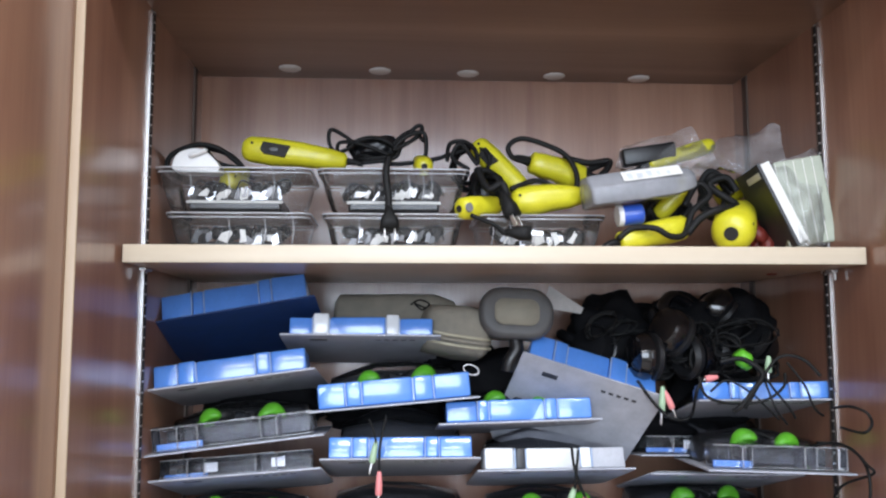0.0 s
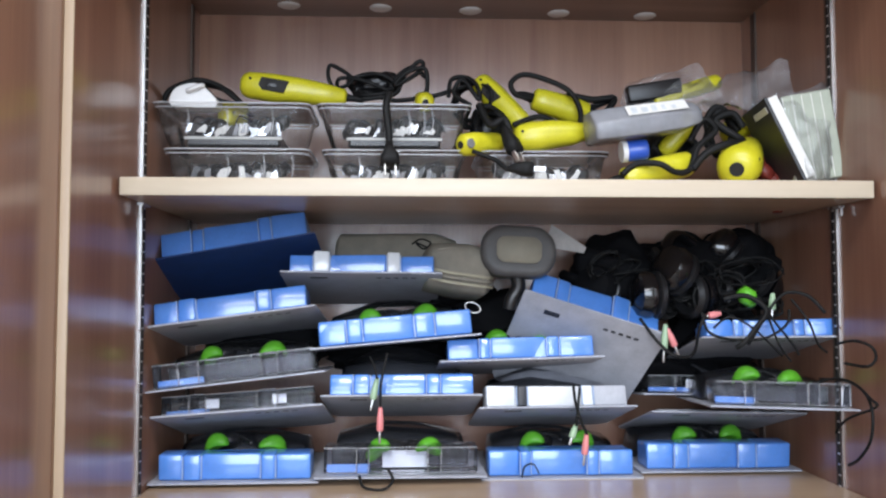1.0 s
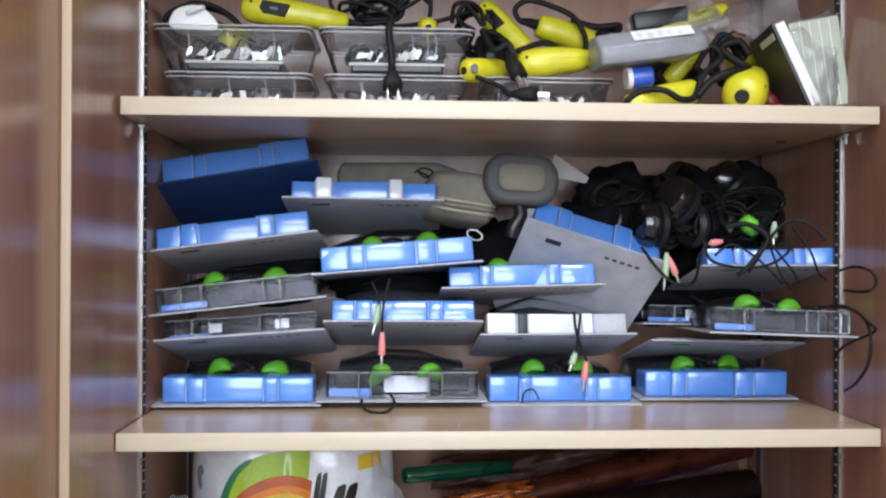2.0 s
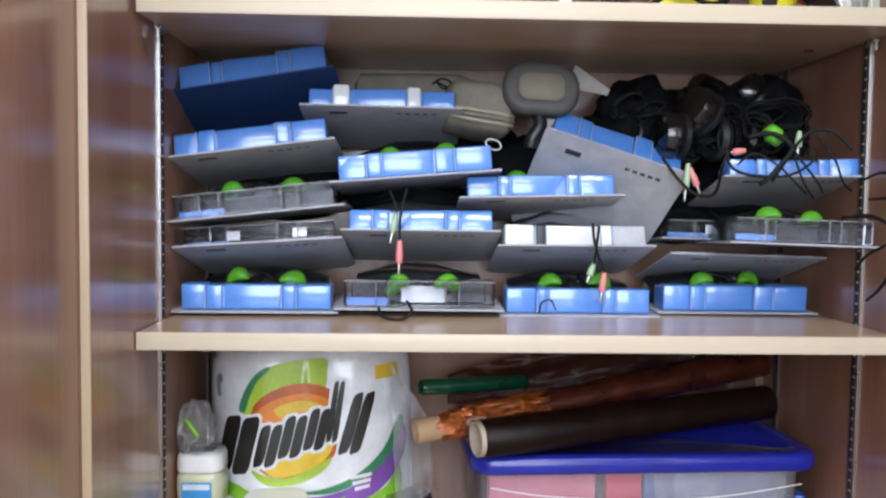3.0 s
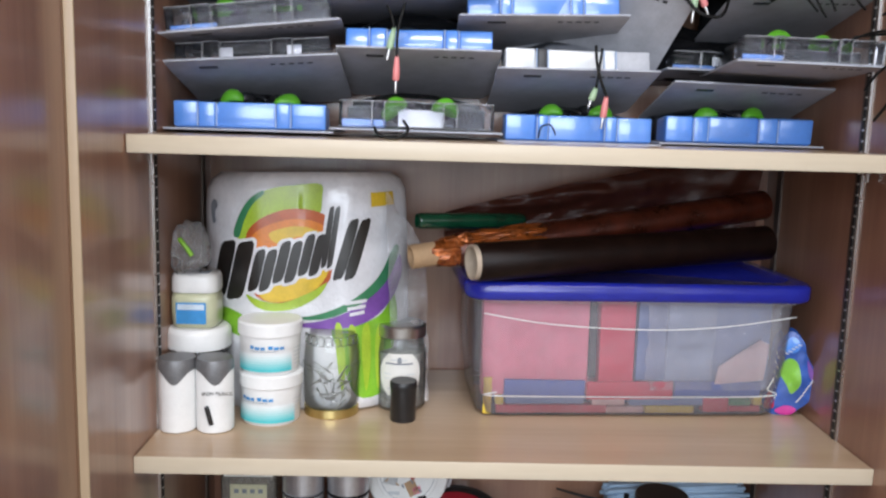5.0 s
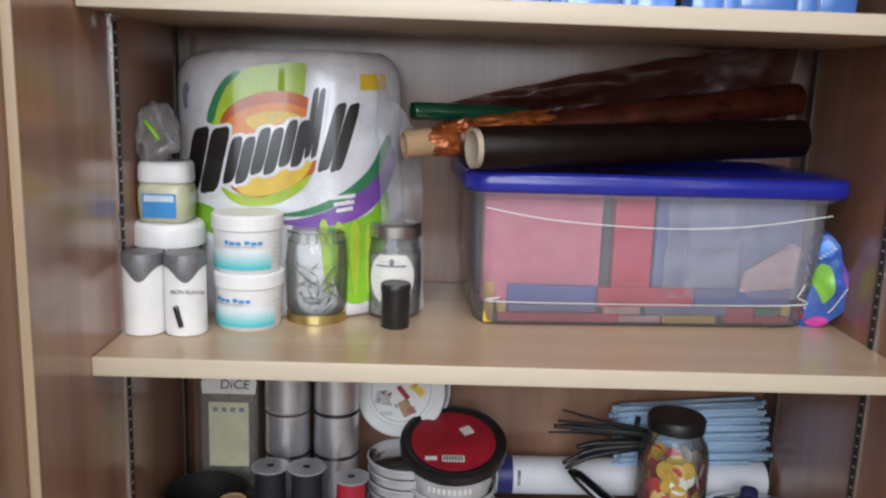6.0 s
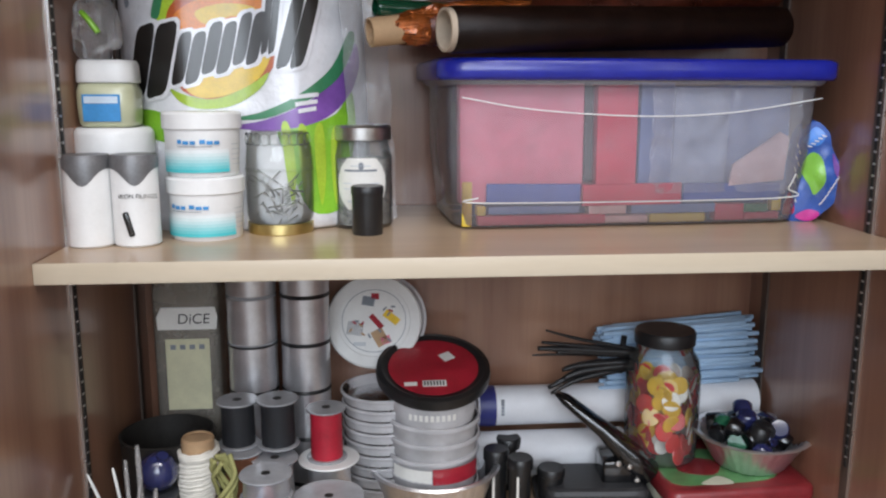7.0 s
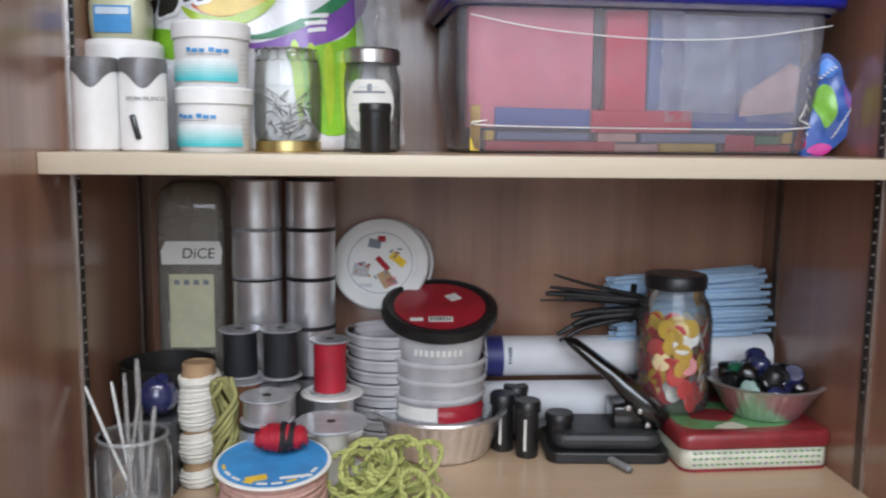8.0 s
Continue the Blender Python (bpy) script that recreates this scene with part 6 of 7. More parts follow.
def clear_tray(x0, x1, z, yf, label):
    """A tapered clear tray with a wide flange, and small black tools and cards in it."""
    w, h, d = x1 - x0, 0.053, 0.13
    root = thing("clear_tray", pose((x0 + x1) / 2, yf + d / 2, z), label, "plastic tray", "clear trays")
    rc = lambda k, kd, zz: [(x, y, zz) for x, y in round_rect(w * k, d * kd, 0.014)]
    part("body", stack_rings([rc(0.76, 0.78, 0.001), rc(0.82, 0.83, 0.004), rc(0.9, 0.9, h * 0.5), rc(0.95, 0.95, h - 0.003)], cap=(True, False)), CLAM, root, "clear tapered body")
    part("flange", stack_rings([rc(0.93, 0.93, h - 0.003), rc(1, 1, h - 0.003), rc(1.0, 1.0, h), rc(0.95, 0.95, h + 0.001)], cap=(False, False)), CLAM, root, "clear flat rim")
    part("lid", stack_rings([rc(0.94, 0.94, h + 0.001), rc(0.92, 0.92, h + 0.002)], cap=(False, True)), CLAM, root, "clear flat cover")
    part("rim_bead", stack_rings([[(x, y, h - 0.0002) for x, y in round_rect(w * 1.0, d * 1.0, 0.014)], [(x, y, h + 0.0012) for x, y in round_rect(w * 1.006, d * 1.006, 0.014)]], cap=(False, False)), BEAD, root, "bright moulded rim edge")
    part("insert", box(-w * 0.3, w * 0.3, -d * 0.33, d * 0.3, 0.003, 0.02, 0.003, 1), CASE_DARK, root, "dark moulded insert")
    part("insert_edge", box(-w * 0.31, w * 0.31, -d * 0.345, -d * 0.335, 0.012, 0.0155, 0.0004, 1), OFF_WHITE, root, "white card edge")
    for k in range(7):
        px = -w * 0.28 + w * 0.56 * k / 6 + random.uniform(-0.004, 0.004)
        bm = loft([(-0.014, 0, 0, 0.004, 0.004, 0.8), (-0.006, 0, 0, 0.009, 0.009, 0.7), (0.01, 0, 0, 0.008, 0.008, 0.7), (0.016, 0, 0, 0.003, 0.003, 0.9)], 10, m=pose(0, 0, 0, random.uniform(-40, 40), random.uniform(-50, 50), random.uniform(0, 180)))
        part("small_tool", bm, BLACK_PLASTIC, root, "", pose(px, -d * 0.24 + random.uniform(0, 0.03), 0.029 + random.uniform(0, 0.007)))
    for k in range(16):
        px = -w * 0.29 + w * 0.58 * k / 15 + random.uniform(-0.004, 0.004)
        tall = random.uniform(0.008, 0.019)
        wide = random.uniform(0.003, 0.0085)
        bm = prism([(-wide, 0), (wide * random.uniform(0.5, 1), random.uniform(0, 0.002)), (wide, tall * random.uniform(0.6, 1)), (random.uniform(-wide, wide) * 0.6, tall), (-wide * random.uniform(0.3, 1), tall * random.uniform(0.3, 0.8))], -0.0004, 0.0004, m=FACING)
        part("paper_scrap", bm, (WHITE_CAP, FOIL_SLIP, CASE_DARK, WHITE_CAP, FOIL_SLIP, BLACK_PLASTIC)[random.randrange(6)], root, "white printed slip", pose(px, -d * 0.335 - 0.0011 * (k % 3), 0.015 + random.uniform(0, 0.006), random.uniform(-16, 8), random.uniform(-30, 30), random.uniform(-22, 22)))
    for k in range(5):
        px = random.uniform(-0.28, 0.28) * w
        part("wire_loop", tube([(px - 0.012, -d * 0.3, 0.024), (px - 0.004, -d * 0.33, 0.034 + random.uniform(0, 0.008)), (px + 0.008, -d * 0.31, 0.036), (px + 0.014, -d * 0.28, 0.024)], 0.0011, 6, 4), CABLE, root, "thin black wire")
    part("rim_bead", stack_rings([[(x, y, h - 0.0052) for x, y in round_rect(w * 0.985, d * 0.985, 0.014)], [(x, y, h - 0.0042) for x, y in round_rect(w * 0.985, d * 0.985, 0.014)]], cap=(False, False)), BEAD, root, "second moulded rim line")
    for k in range(3):
        px = random.uniform(-0.4, 0.4) * w
        part("wall_crease", tube([(px, -d * 0.44, h * 0.3), (px + 0.003, -d * 0.458, h * 0.62), (px + 0.001, -d * 0.468, h - 0.006)], 0.0005, 5, 2), BEAD, root, "pale crease in the plastic")
    return root


clear_tray(-0.404, -0.225, Z_A, 0.128, "clear tray of small black tools under another")
clear_tray(-0.211, -0.030, Z_A, 0.13, "clear tray of small black tools under another")
clear_tray(-0.016, 0.150, Z_A, 0.132, "clear tray of small black tools beside cords")
clear_tray(-0.417, -0.224, Z_A + 0.0555, 0.122, "clear tray of black tools stacked on top")
clear_tray(-0.217, -0.025, Z_A + 0.0555, 0.122, "clear tray of black tools stacked on top")


def hand_tool(a, b, r0, r1, slot=True, bore=False, label="yellow plastic mains hand tool with a black cord"):
    """A yellow corded tool: a fat head at a, tapering to its grip at b."""
    m, L = span(a, b)
    root = thing("hand_tool", m, label, "hand tool", "yellow hand tools")
    secs = [(0, 0, 0, r0 * 0.42, r0 * 0.45, 1.0), (L * 0.025, 0, 0, r0 * 0.72, r0 * 0.75, 0.95), (L * 0.08, 0, 0, r0 * 0.94, r0 * 0.95, 0.9), (L * 0.3, 0, 0, r0 * 1.0, r0 * 1.03, 0.85), (L * 0.55, 0, r0 * 0.06, r0 * 0.9, r0 * 0.92, 0.85), (L * 0.8, 0, 0, (r0 + r1) / 2, (r0 + r1) / 2, 0.8), (L * 0.97, 0, 0, r1, r1, 0.85), (L, 0, 0, r1 * 0.75, r1 * 0.75, 0.9)]
    part("body", loft(secs, 24), YELLOW, root)
    part("seam", loft([(x * 0.998 + 0.0002, y, z, hw * 1.008, 0.0006, 1.0) for x, y, z, hw, hh, e in secs[2:7]], 16), plain("seam_shadow", (0.2, 0.16, 0.01), 0.6) if "seam_shadow" not in bpy.data.materials else bpy.data.materials["seam_shadow"], root)
    if slot:
        part("window", prism([(L * 0.18, -r0 * 0.1), (L * 0.2, r0 * 0.5), (L * 0.46, r0 * 0.42), (L * 0.42, -r0 * 0.5), (L * 0.22, -r0 * 0.42)], r0 * 0.6, r0 * 1.07, m=FACING, bev=0.001), BLACK_HOLE, root, "dark grip window")
        part("trigger", box(L * 0.26, L * 0.36, -r0 * 1.1, -r0 * 0.9, -r0 * 0.2, r0 * 0.2, 0.001), BLACK_PLASTIC, root, "black trigger")
    for x, z in ((0.1, 0.3), (0.62, -0.15), (0.85, 0.1)):
        part("screw", lathe([(0, 0), (0.0018, 0), (0.0018, 0.001), (0, 0.001)], 10, m=pose(L * x, -r0 * (0.93 if x < 0.5 else 0.78 if x < 0.7 else 0.62), r0 * z, 90, 0, 0)), BLACK_HOLE, root)
    if bore:
        part("nozzle", lathe([(0, 0.0008), (r0 * 0.33, 0.0008), (r0 * 0.33, -0.003), (0, -0.003)], 20, m=pose(0, 0, 0, 0, -90, 0)), BLACK_HOLE, root, "dark round bore")
    part("strain_relief", tube([(L - 0.002, 0, 0), (L + 0.012, 0, 0), (L + 0.022, 0, -0.002)], r1 * 0.5, 8, 2, taper=lambda u: 1 - 0.4 * u), CABLE, root, "black cord sleeve")
    return root


hand_tool((-0.317, 0.170, 1.594), (-0.183, 0.175, 1.579), 0.0175, 0.0105)
hand_tool((-0.012, 0.200, 1.610), (0.054, 0.170, 1.536), 0.016, 0.012)
hand_tool((0.138, 0.200, 1.562), (0.061, 0.190, 1.584), 0.018, 0.014, False)
hand_tool((0.030, 0.150, 1.522), (0.123, 0.150, 1.532), 0.019, 0.011, False)
hand_tool((-0.039, 0.128, 1.510), (0.013, 0.170, 1.521), 0.0145, 0.012, False, True, "yellow hand tool lying with a grey end button")
hand_tool((0.252, 0.130, 1.490), (0.158, 0.110, 1.467), 0.0165, 0.012, False)
hand_tool((0.291, 0.085, 1.475), (0.355, 0.200, 1.520), 0.0265, 0.016, False, True, "yellow hand tool seen end-on with a dark bore")
hand_tool((0.269, 0.150, 1.557), (0.223, 0.160, 1.506), 0.014, 0.01)
hand_tool((0.321, 0.200, 1.541), (0.380, 0.220, 1.560), 0.015, 0.01, False)
hand_tool((0.318, 0.200, 1.613), (0.226, 0.200, 1.583), 0.011, 0.009, False)
hand_tool((-0.082, 0.150, 1.568), (-0.086, 0.240, 1.592), 0.0125, 0.009, False, True, "yellow hand tool seen end-on among cords")
hand_tool((-0.336, 0.160, 1.551), (-0.319, 0.200, 1.555), 0.012, 0.008, False)
part("end_button", lathe([(0, 0), (0.006, 0), (0.0055, 0.002), (0, 0.0025)], 18), HANDLE_GREY, bpy.data.objects["hand_tool.004"], "grey end button", pose(0.004, -0.0135, 0.0, 90, 0, 0))


def plug(a, b, parent, pins=True):
    m, L = span(a, b)
    p = part("plug", loft([(0, 0, 0, 0.004, 0.004, 0.9), (L * 0.3, 0, 0, 0.006, 0.006, 0.8), (L * 0.6, 0, 0, 0.011, 0.009, 0.6), (L, 0, 0, 0.012, 0.009, 0.6)], 14), CABLE, parent, "black moulded mains plug", m)
    if pins:
        for s in (-1, 1):
            part("pin", box(L, L + 0.015, s * 0.0063 - 0.0007, s * 0.0063 + 0.0007, -0.0028, 0.0028, 0.0003, 1), STEEL, p, "flat steel pin")
    return p


def cord_of(pts, r=0.0028, label="black mains cord lying in loops", plugs=()):
    base = Vector(pts[0])
    root = thing("power_cord", Matrix.Translation(base), label, "cord", "black cords")
    part("flex", tube([Vector(p) - base for p in pts], r, 8, 6), CABLE, root)
    for a, b in plugs:
        plug(Vector(a) - base, Vector(b) - base, root)
    return root


def coil_of(center, rx, rz, turns, seed, r=0.0026, tilt=0, label="coil of black cord"):
    rnd = random.Random(seed)
    pts = []
    for k in range(turns * 7):
        a = k / 7 * 6.283 + rnd.uniform(-0.2, 0.2)
        s = rnd.uniform(0.72, 1.1)
        pts.append(Vector(center) + Vector((rx * s * math.cos(a), rnd.uniform(-0.018, 0.018), rz * s * math.sin(a) + tilt * rx * math.cos(a))))
    return cord_of(pts, r, label)


cord_of([(-0.414, 0.170, 1.567), (-0.406, 0.170, 1.585), (-0.374, 0.170, 1.598), (-0.346, 0.170, 1.592), (-0.326, 0.165, 1.577), (-0.317, 0.170, 1.569), (-0.337, 0.180, 1.588), (-0.367, 0.185, 1.596), (-0.349, 0.170, 1.574), (-0.323, 0.180, 1.569)], 0.0036)
cord_of([(-0.193, 0.180, 1.580), (-0.206, 0.180, 1.603), (-0.205, 0.175, 1.620), (-0.193, 0.180, 1.618), (-0.175, 0.175, 1.602), (-0.193, 0.170, 1.590), (-0.192, 0.180, 1.605), (-0.164, 0.170, 1.601), (-0.128, 0.170, 1.587)], 0.0027)
cord_of([(-0.164, 0.170, 1.576), (-0.121, 0.170, 1.583), (-0.110, 0.180, 1.608), (-0.091, 0.180, 1.628), (-0.084, 0.180, 1.625), (-0.093, 0.175, 1.611), (-0.121, 0.170, 1.594), (-0.106, 0.170, 1.611), (-0.083, 0.170, 1.617), (-0.079, 0.170, 1.595), (-0.083, 0.170, 1.576)], 0.003)
cord_of([(-0.081, 0.180, 1.608), (-0.099, 0.185, 1.622), (-0.121, 0.180, 1.604), (-0.128, 0.180, 1.578), (-0.077, 0.170, 1.580), (-0.048, 0.170, 1.588), (-0.027, 0.160, 1.593)], 0.003)
cord_of([(-0.127, 0.120, 1.572), (-0.131, 0.112, 1.553), (-0.128, 0.112, 1.525), (-0.127, 0.108, 1.507)], 0.0045, "thick black cord hanging over a tray", [((-0.127, 0.106, 1.509), (-0.126, 0.100, 1.481))])
cord_of([(-0.052, 0.160, 1.578), (-0.048, 0.170, 1.602), (-0.030, 0.170, 1.606), (-0.016, 0.160, 1.593), (-0.014, 0.150, 1.572), (-0.034, 0.160, 1.600), (-0.045, 0.160, 1.582), (-0.025, 0.150, 1.565)], 0.003)
cord_of([(-0.014, 0.150, 1.565), (-0.002, 0.130, 1.536), (0.015, 0.125, 1.542), (0.021, 0.120, 1.520)], 0.005, "thick black cord ending in a plug", [((0.014, 0.120, 1.531), (0.027, 0.110, 1.499))])
cord_of([(-0.025, 0.120, 1.501), (0.003, 0.110, 1.488), (0.015, 0.100, 1.476), (0.032, 0.100, 1.477)], 0.003, "black cord with a plug on the shelf edge", [((0.015, 0.100, 1.477), (0.046, 0.100, 1.476))])
cord_of([(0.058, 0.185, 1.583), (0.037, 0.180, 1.587), (0.031, 0.180, 1.602), (0.048, 0.180, 1.613), (0.077, 0.175, 1.605), (0.106, 0.170, 1.589), (0.119, 0.165, 1.562), (0.114, 0.160, 1.536), (0.095, 0.155, 1.538), (0.065, 0.150, 1.551), (0.028, 0.140, 1.538)], 0.0036)
cord_of([(0.106, 0.190, 1.590), (0.140, 0.190, 1.583), (0.170, 0.190, 1.585), (0.152, 0.180, 1.562), (0.139, 0.190, 1.571), (0.165, 0.200, 1.585)], 0.0045)
cord_of([(0.155, 0.100, 1.470), (0.173, 0.100, 1.483), (0.198, 0.090, 1.482), (0.218, 0.090, 1.472), (0.239, 0.100, 1.477), (0.253, 0.110, 1.506), (0.279, 0.120, 1.529), (0.268, 0.130, 1.545), (0.246, 0.120, 1.515)], 0.004)
cord_of([(0.242, 0.100, 1.477), (0.260, 0.100, 1.497), (0.285, 0.100, 1.508), (0.314, 0.120, 1.515), (0.287, 0.140, 1.544), (0.309, 0.140, 1.555), (0.323, 0.140, 1.537)], 0.005)
coil_of((-0.150, 0.190, 1.598), 0.03, 0.016, 4, 5)
coil_of((-0.021, 0.190, 1.578), 0.024, 0.03, 4, 6, 0.003)
coil_of((0.238, 0.170, 1.518), 0.03, 0.02, 4, 7, 0.0045)
coil_of((0.003, 0.170, 1.540), 0.02, 0.026, 4, 8, 0.0035)
coil_of((0.301, 0.160, 1.535), 0.022, 0.03, 4, 9, 0.004)
crumpled("adapter_block", (-0.147, 0.200, 1.601), (0.03, 0.018, 0.016), BLACK_PLASTIC, "dark lumpy moulded mains adapter", "adapter", 5, 0.25, pose(0, 0, 0, 0, -20, 0))
crumpled("adapter_block", (0.237, 0.190, 1.518), (0.034, 0.03, 0.024), BLACK_PLASTIC, "dark lumpy moulded mains adapter", "adapter", 6, 0.25)
crumpled("adapter_block", (0.002, 0.200, 1.543), (0.026, 0.02, 0.03), BLACK_PLASTIC, "dark lumpy moulded mains adapter", "adapter", 8, 0.25)

# --- white nozzle, blue and red bits
noz = thing("white_adapter", pose(*(-0.367, 0.140, 1.569), 0, 4, 0), "chunky white plastic adapter with a raised handle", "adapter")
part("body", prism(blob([(-0.026, -0.014), (-0.024, 0.004), (-0.01, 0.013), (0.008, 0.014), (0.028, -0.002), (0.028, -0.013), (0.0, -0.015)], 5), -0.014, 0.014, m=FACING, bev=0.0015), WHITE_PLASTIC, noz)
part("handle", tube([(-0.006, -0.0155, 0.004), (0.0, -0.019, 0.006), (0.01, -0.0185, 0.011), (0.012, -0.014, 0.012)], 0.003, 8, 5), WHITE_PLASTIC, noz)
bl = part("blue_cap", lathe([(0, 0), (0.012, 0), (0.013, 0.002), (0.013, 0.024), (0.011, 0.026), (0, 0.026)], 24), BRIGHT_BLUE, None, "", pose(*(0.163, 0.110, 1.500), 0, 84, 0))
tagged(bl, "bright blue plastic bottle cap on its side", "cap")
part("white_collar", lathe([(0.0, 0), (0.013, 0), (0.0135, 0.006), (0.0, 0.006)], 24), WHITE_PLASTIC, bl, "", pose(0, 0, -0.006))
for k in range(9):
    rb = part("red_grip", loft([(-0.014, 0, 0, 0.006, 0.006, 0.8), (0, 0, 0, 0.009, 0.009, 0.7), (0.014, 0, 0, 0.006, 0.006, 0.8)], 12), DARK_RED, None, "", at((0.352, 0.150, 1.484), 0, 70, 0) @ pose(0.014 * (k % 5) - 0.012, 0.02 * (k // 5), (k % 3) * 0.008 - 0.006, 0, random.uniform(-40, 40), random.uniform(-30, 30)))
    tagged(rb, "dark red plastic grip lying among tools", "grip", "dark red grips")

# --- grey blister box, clear bags and a block of paper
gm, gl = span((0.115, 0.100, 1.523), (0.253, 0.110, 1.544))
gb = thing("blister_box", gm, "long grey blister box with a white printed label", "blister box")
section = [(-0.027, -0.018), (-0.029, 0.002), (-0.014, 0.02), (0.016, 0.022), (0.026, 0.004), (0.024, -0.018)]
rings = []
for x, k in ((0, 0.9), (0.004, 1.0), (gl * 0.5, 1.04), (gl - 0.03, 0.96), (gl - 0.008, 0.74), (gl, 0.55)):
    rings.append([(x, y * k, z * k + 0.002) for y, z in section])
hull = stack_rings(rings)
bmesh.ops.recalc_face_normals(hull, faces=hull.faces)
bmesh.ops.bevel(hull, geom=hull.edges[:], offset=0.0022, segments=2, affect="EDGES", profile=0.5)
part("body", flat(hull, True), SMOKE, gb, "smoky grey plastic")
part("inner", box(0.008, gl - 0.03, -0.019, 0.018, -0.013, 0.006, 0.003), plain("mid_grey_insert", (0.25, 0.26, 0.28), 0.5), gb, "grey insert")
slope = pose(0, -0.0232, 0.0135, 51, 0, 0)
part("label", box(gl * 0.3, gl * 0.84, -0.0085, 0.0085, 0.0008, 0.0014, 0.0003, 1), OFF_WHITE, gb, "white paper label", slope)
for k in range(5):
    x0 = gl * (0.34 + 0.09 * k)
    part("label_bar", box(x0, x0 + gl * random.uniform(0.03, 0.06), -0.006, random.uniform(-0.002, 0.005), 0.0014, 0.0018), INK_PALE, gb, m=slope)


def bag_of(a, b, c, d, label, seed, mat=None, thick=0.006):
    """A loose clear bag as a crumpled pillow between four corners."""
    a, b, c, d = (Vector(v) for v in (a, b, c, d))
    own, n = bmesh.new(), 22
    n3 = (b - a).cross(d - a).normalized()
    sides = []
    for s in (-1, 1):
        g = []
        for j in range(n + 1):
            row = []
            for i in range(n + 1):
                u, v = i / n, j / n
                p = (a * (1 - u) + b * u) * (1 - v) + (d * (1 - u) + c * u) * v
                bulge = (16 * u * (1 - u) * v * (1 - v)) ** 0.4
                k = noise.noise(p * 28 + Vector((seed, 0, 0))) + 0.5 * noise.noise(p * 80)
                p = p + n3 * (s * thick * bulge + 0.011 * k) + Vector((0, 0, 0.008 * noise.noise(Vector((u * 4, v * 4, seed))) * (1 if j in (0, n) or i in (0, n) else 0)))
                row.append(own.verts.new(p))
            g.append(row)
        for j in range(n):
            for i in range(n):
                own.faces.new((g[j][i], g[j][i + 1], g[j + 1][i + 1], g[j + 1][i]))
        sides.append(g)
    bmesh.ops.remove_doubles(own, verts=own.verts, dist=1e-5)
    ob = part("plastic_bag", flat(own, True), mat or BAG)
    return tagged(ob, label, "plastic bag", "clear bags")


bag_of((0.180, 0.200, 1.574), (0.314, 0.170, 1.572), (0.288, 0.200, 1.640), (0.193, 0.220, 1.609), "crumpled clear zip bag of tool parts", 3)
bag_of((0.265, 0.160, 1.562), (0.390, 0.140, 1.570), (0.398, 0.170, 1.633), (0.326, 0.200, 1.621), "crumpled clear bag lying over tools", 9)
bag_of((0.342, 0.100, 1.564), (0.369, 0.070, 1.458), (0.422, 0.080, 1.462), (0.425, 0.110, 1.592), "clear bag round a block of paper", 14, thick=0.016)
flap = bag_of((-0.135, 0.175, 0.752), (-0.088, 0.19, 0.75), (-0.096, 0.2, 0.95), (-0.15, 0.18, 1.03), "loose clear film flap of the towel pack", 21, thick=0.004)
flap.name = "film_flap"
dk = part("tool_case", box(0, 0.075, -0.01, 0.01, -0.012, 0.012, 0.003), BLACK_PLASTIC, None, "", span((0.189, 0.200, 1.591), (0.249, 0.200, 1.601))[0])
tagged(dk, "black moulded tool case inside a clear bag", "tool case")
pb = thing("paper_block", pose(*(0.395, 0.100, 1.462), 0, -8, -14), "thick block of pale green paper leaning in a bag", "paper block")
part("block", box(-0.027, 0.03, -0.02, 0.03, 0.0, 0.108, 0.0015, 1), PAD_PAPER, pb)
for k in range(5):
    part("sheet_edge", box(-0.026 + 0.011 * k, -0.0252 + 0.011 * k, -0.0208, -0.02, 0.002, 0.106), OFF_WHITE, pb, "paper edge")
pc = thing("booklet", pose(*(0.371, 0.085, 1.460), 0, -24, -8), "dark glossy booklet leaning on a paper block", "booklet")
part("cover", box(-0.004, 0.0, -0.02, 0.08, 0.0, 0.11, 0.0006, 1), DARK_CARD, pc)
part("page_block", box(0.0002, 0.012, -0.018, 0.078, 0.002, 0.108, 0.0006, 1), OFF_WHITE, pc, "white pages")
part("title_bar", box(-0.0046, -0.004, -0.012, 0.04, 0.092, 0.1), OFF_WHITE, pc, "white printed bar")

# ---- second shelf: cases, headphones, leads ----
TAUPE = plain("taupe_fabric", (0.22, 0.2, 0.16), 0.8, vary=0.15, scale=60, bump=0.6, fine=900)
CASE_GREY = plain("dark_grey_moulding", (0.075, 0.072, 0.07), 0.55, vary=0.15)
CASE_PATCH = plain("beige_mesh_patch", (0.24, 0.22, 0.17), 0.8, vary=0.12, bump=0.5, fine=800)
KHAKI_ZIP = plain("khaki_zip", (0.36, 0.33, 0.24), 0.6)
JACK_PINK = plain("pink_jack", (0.72, 0.24, 0.24), 0.4, vary=0.08)
JACK_GREEN = plain("pale_green_jack", (0.35, 0.5, 0.32), 0.4, vary=0.08)

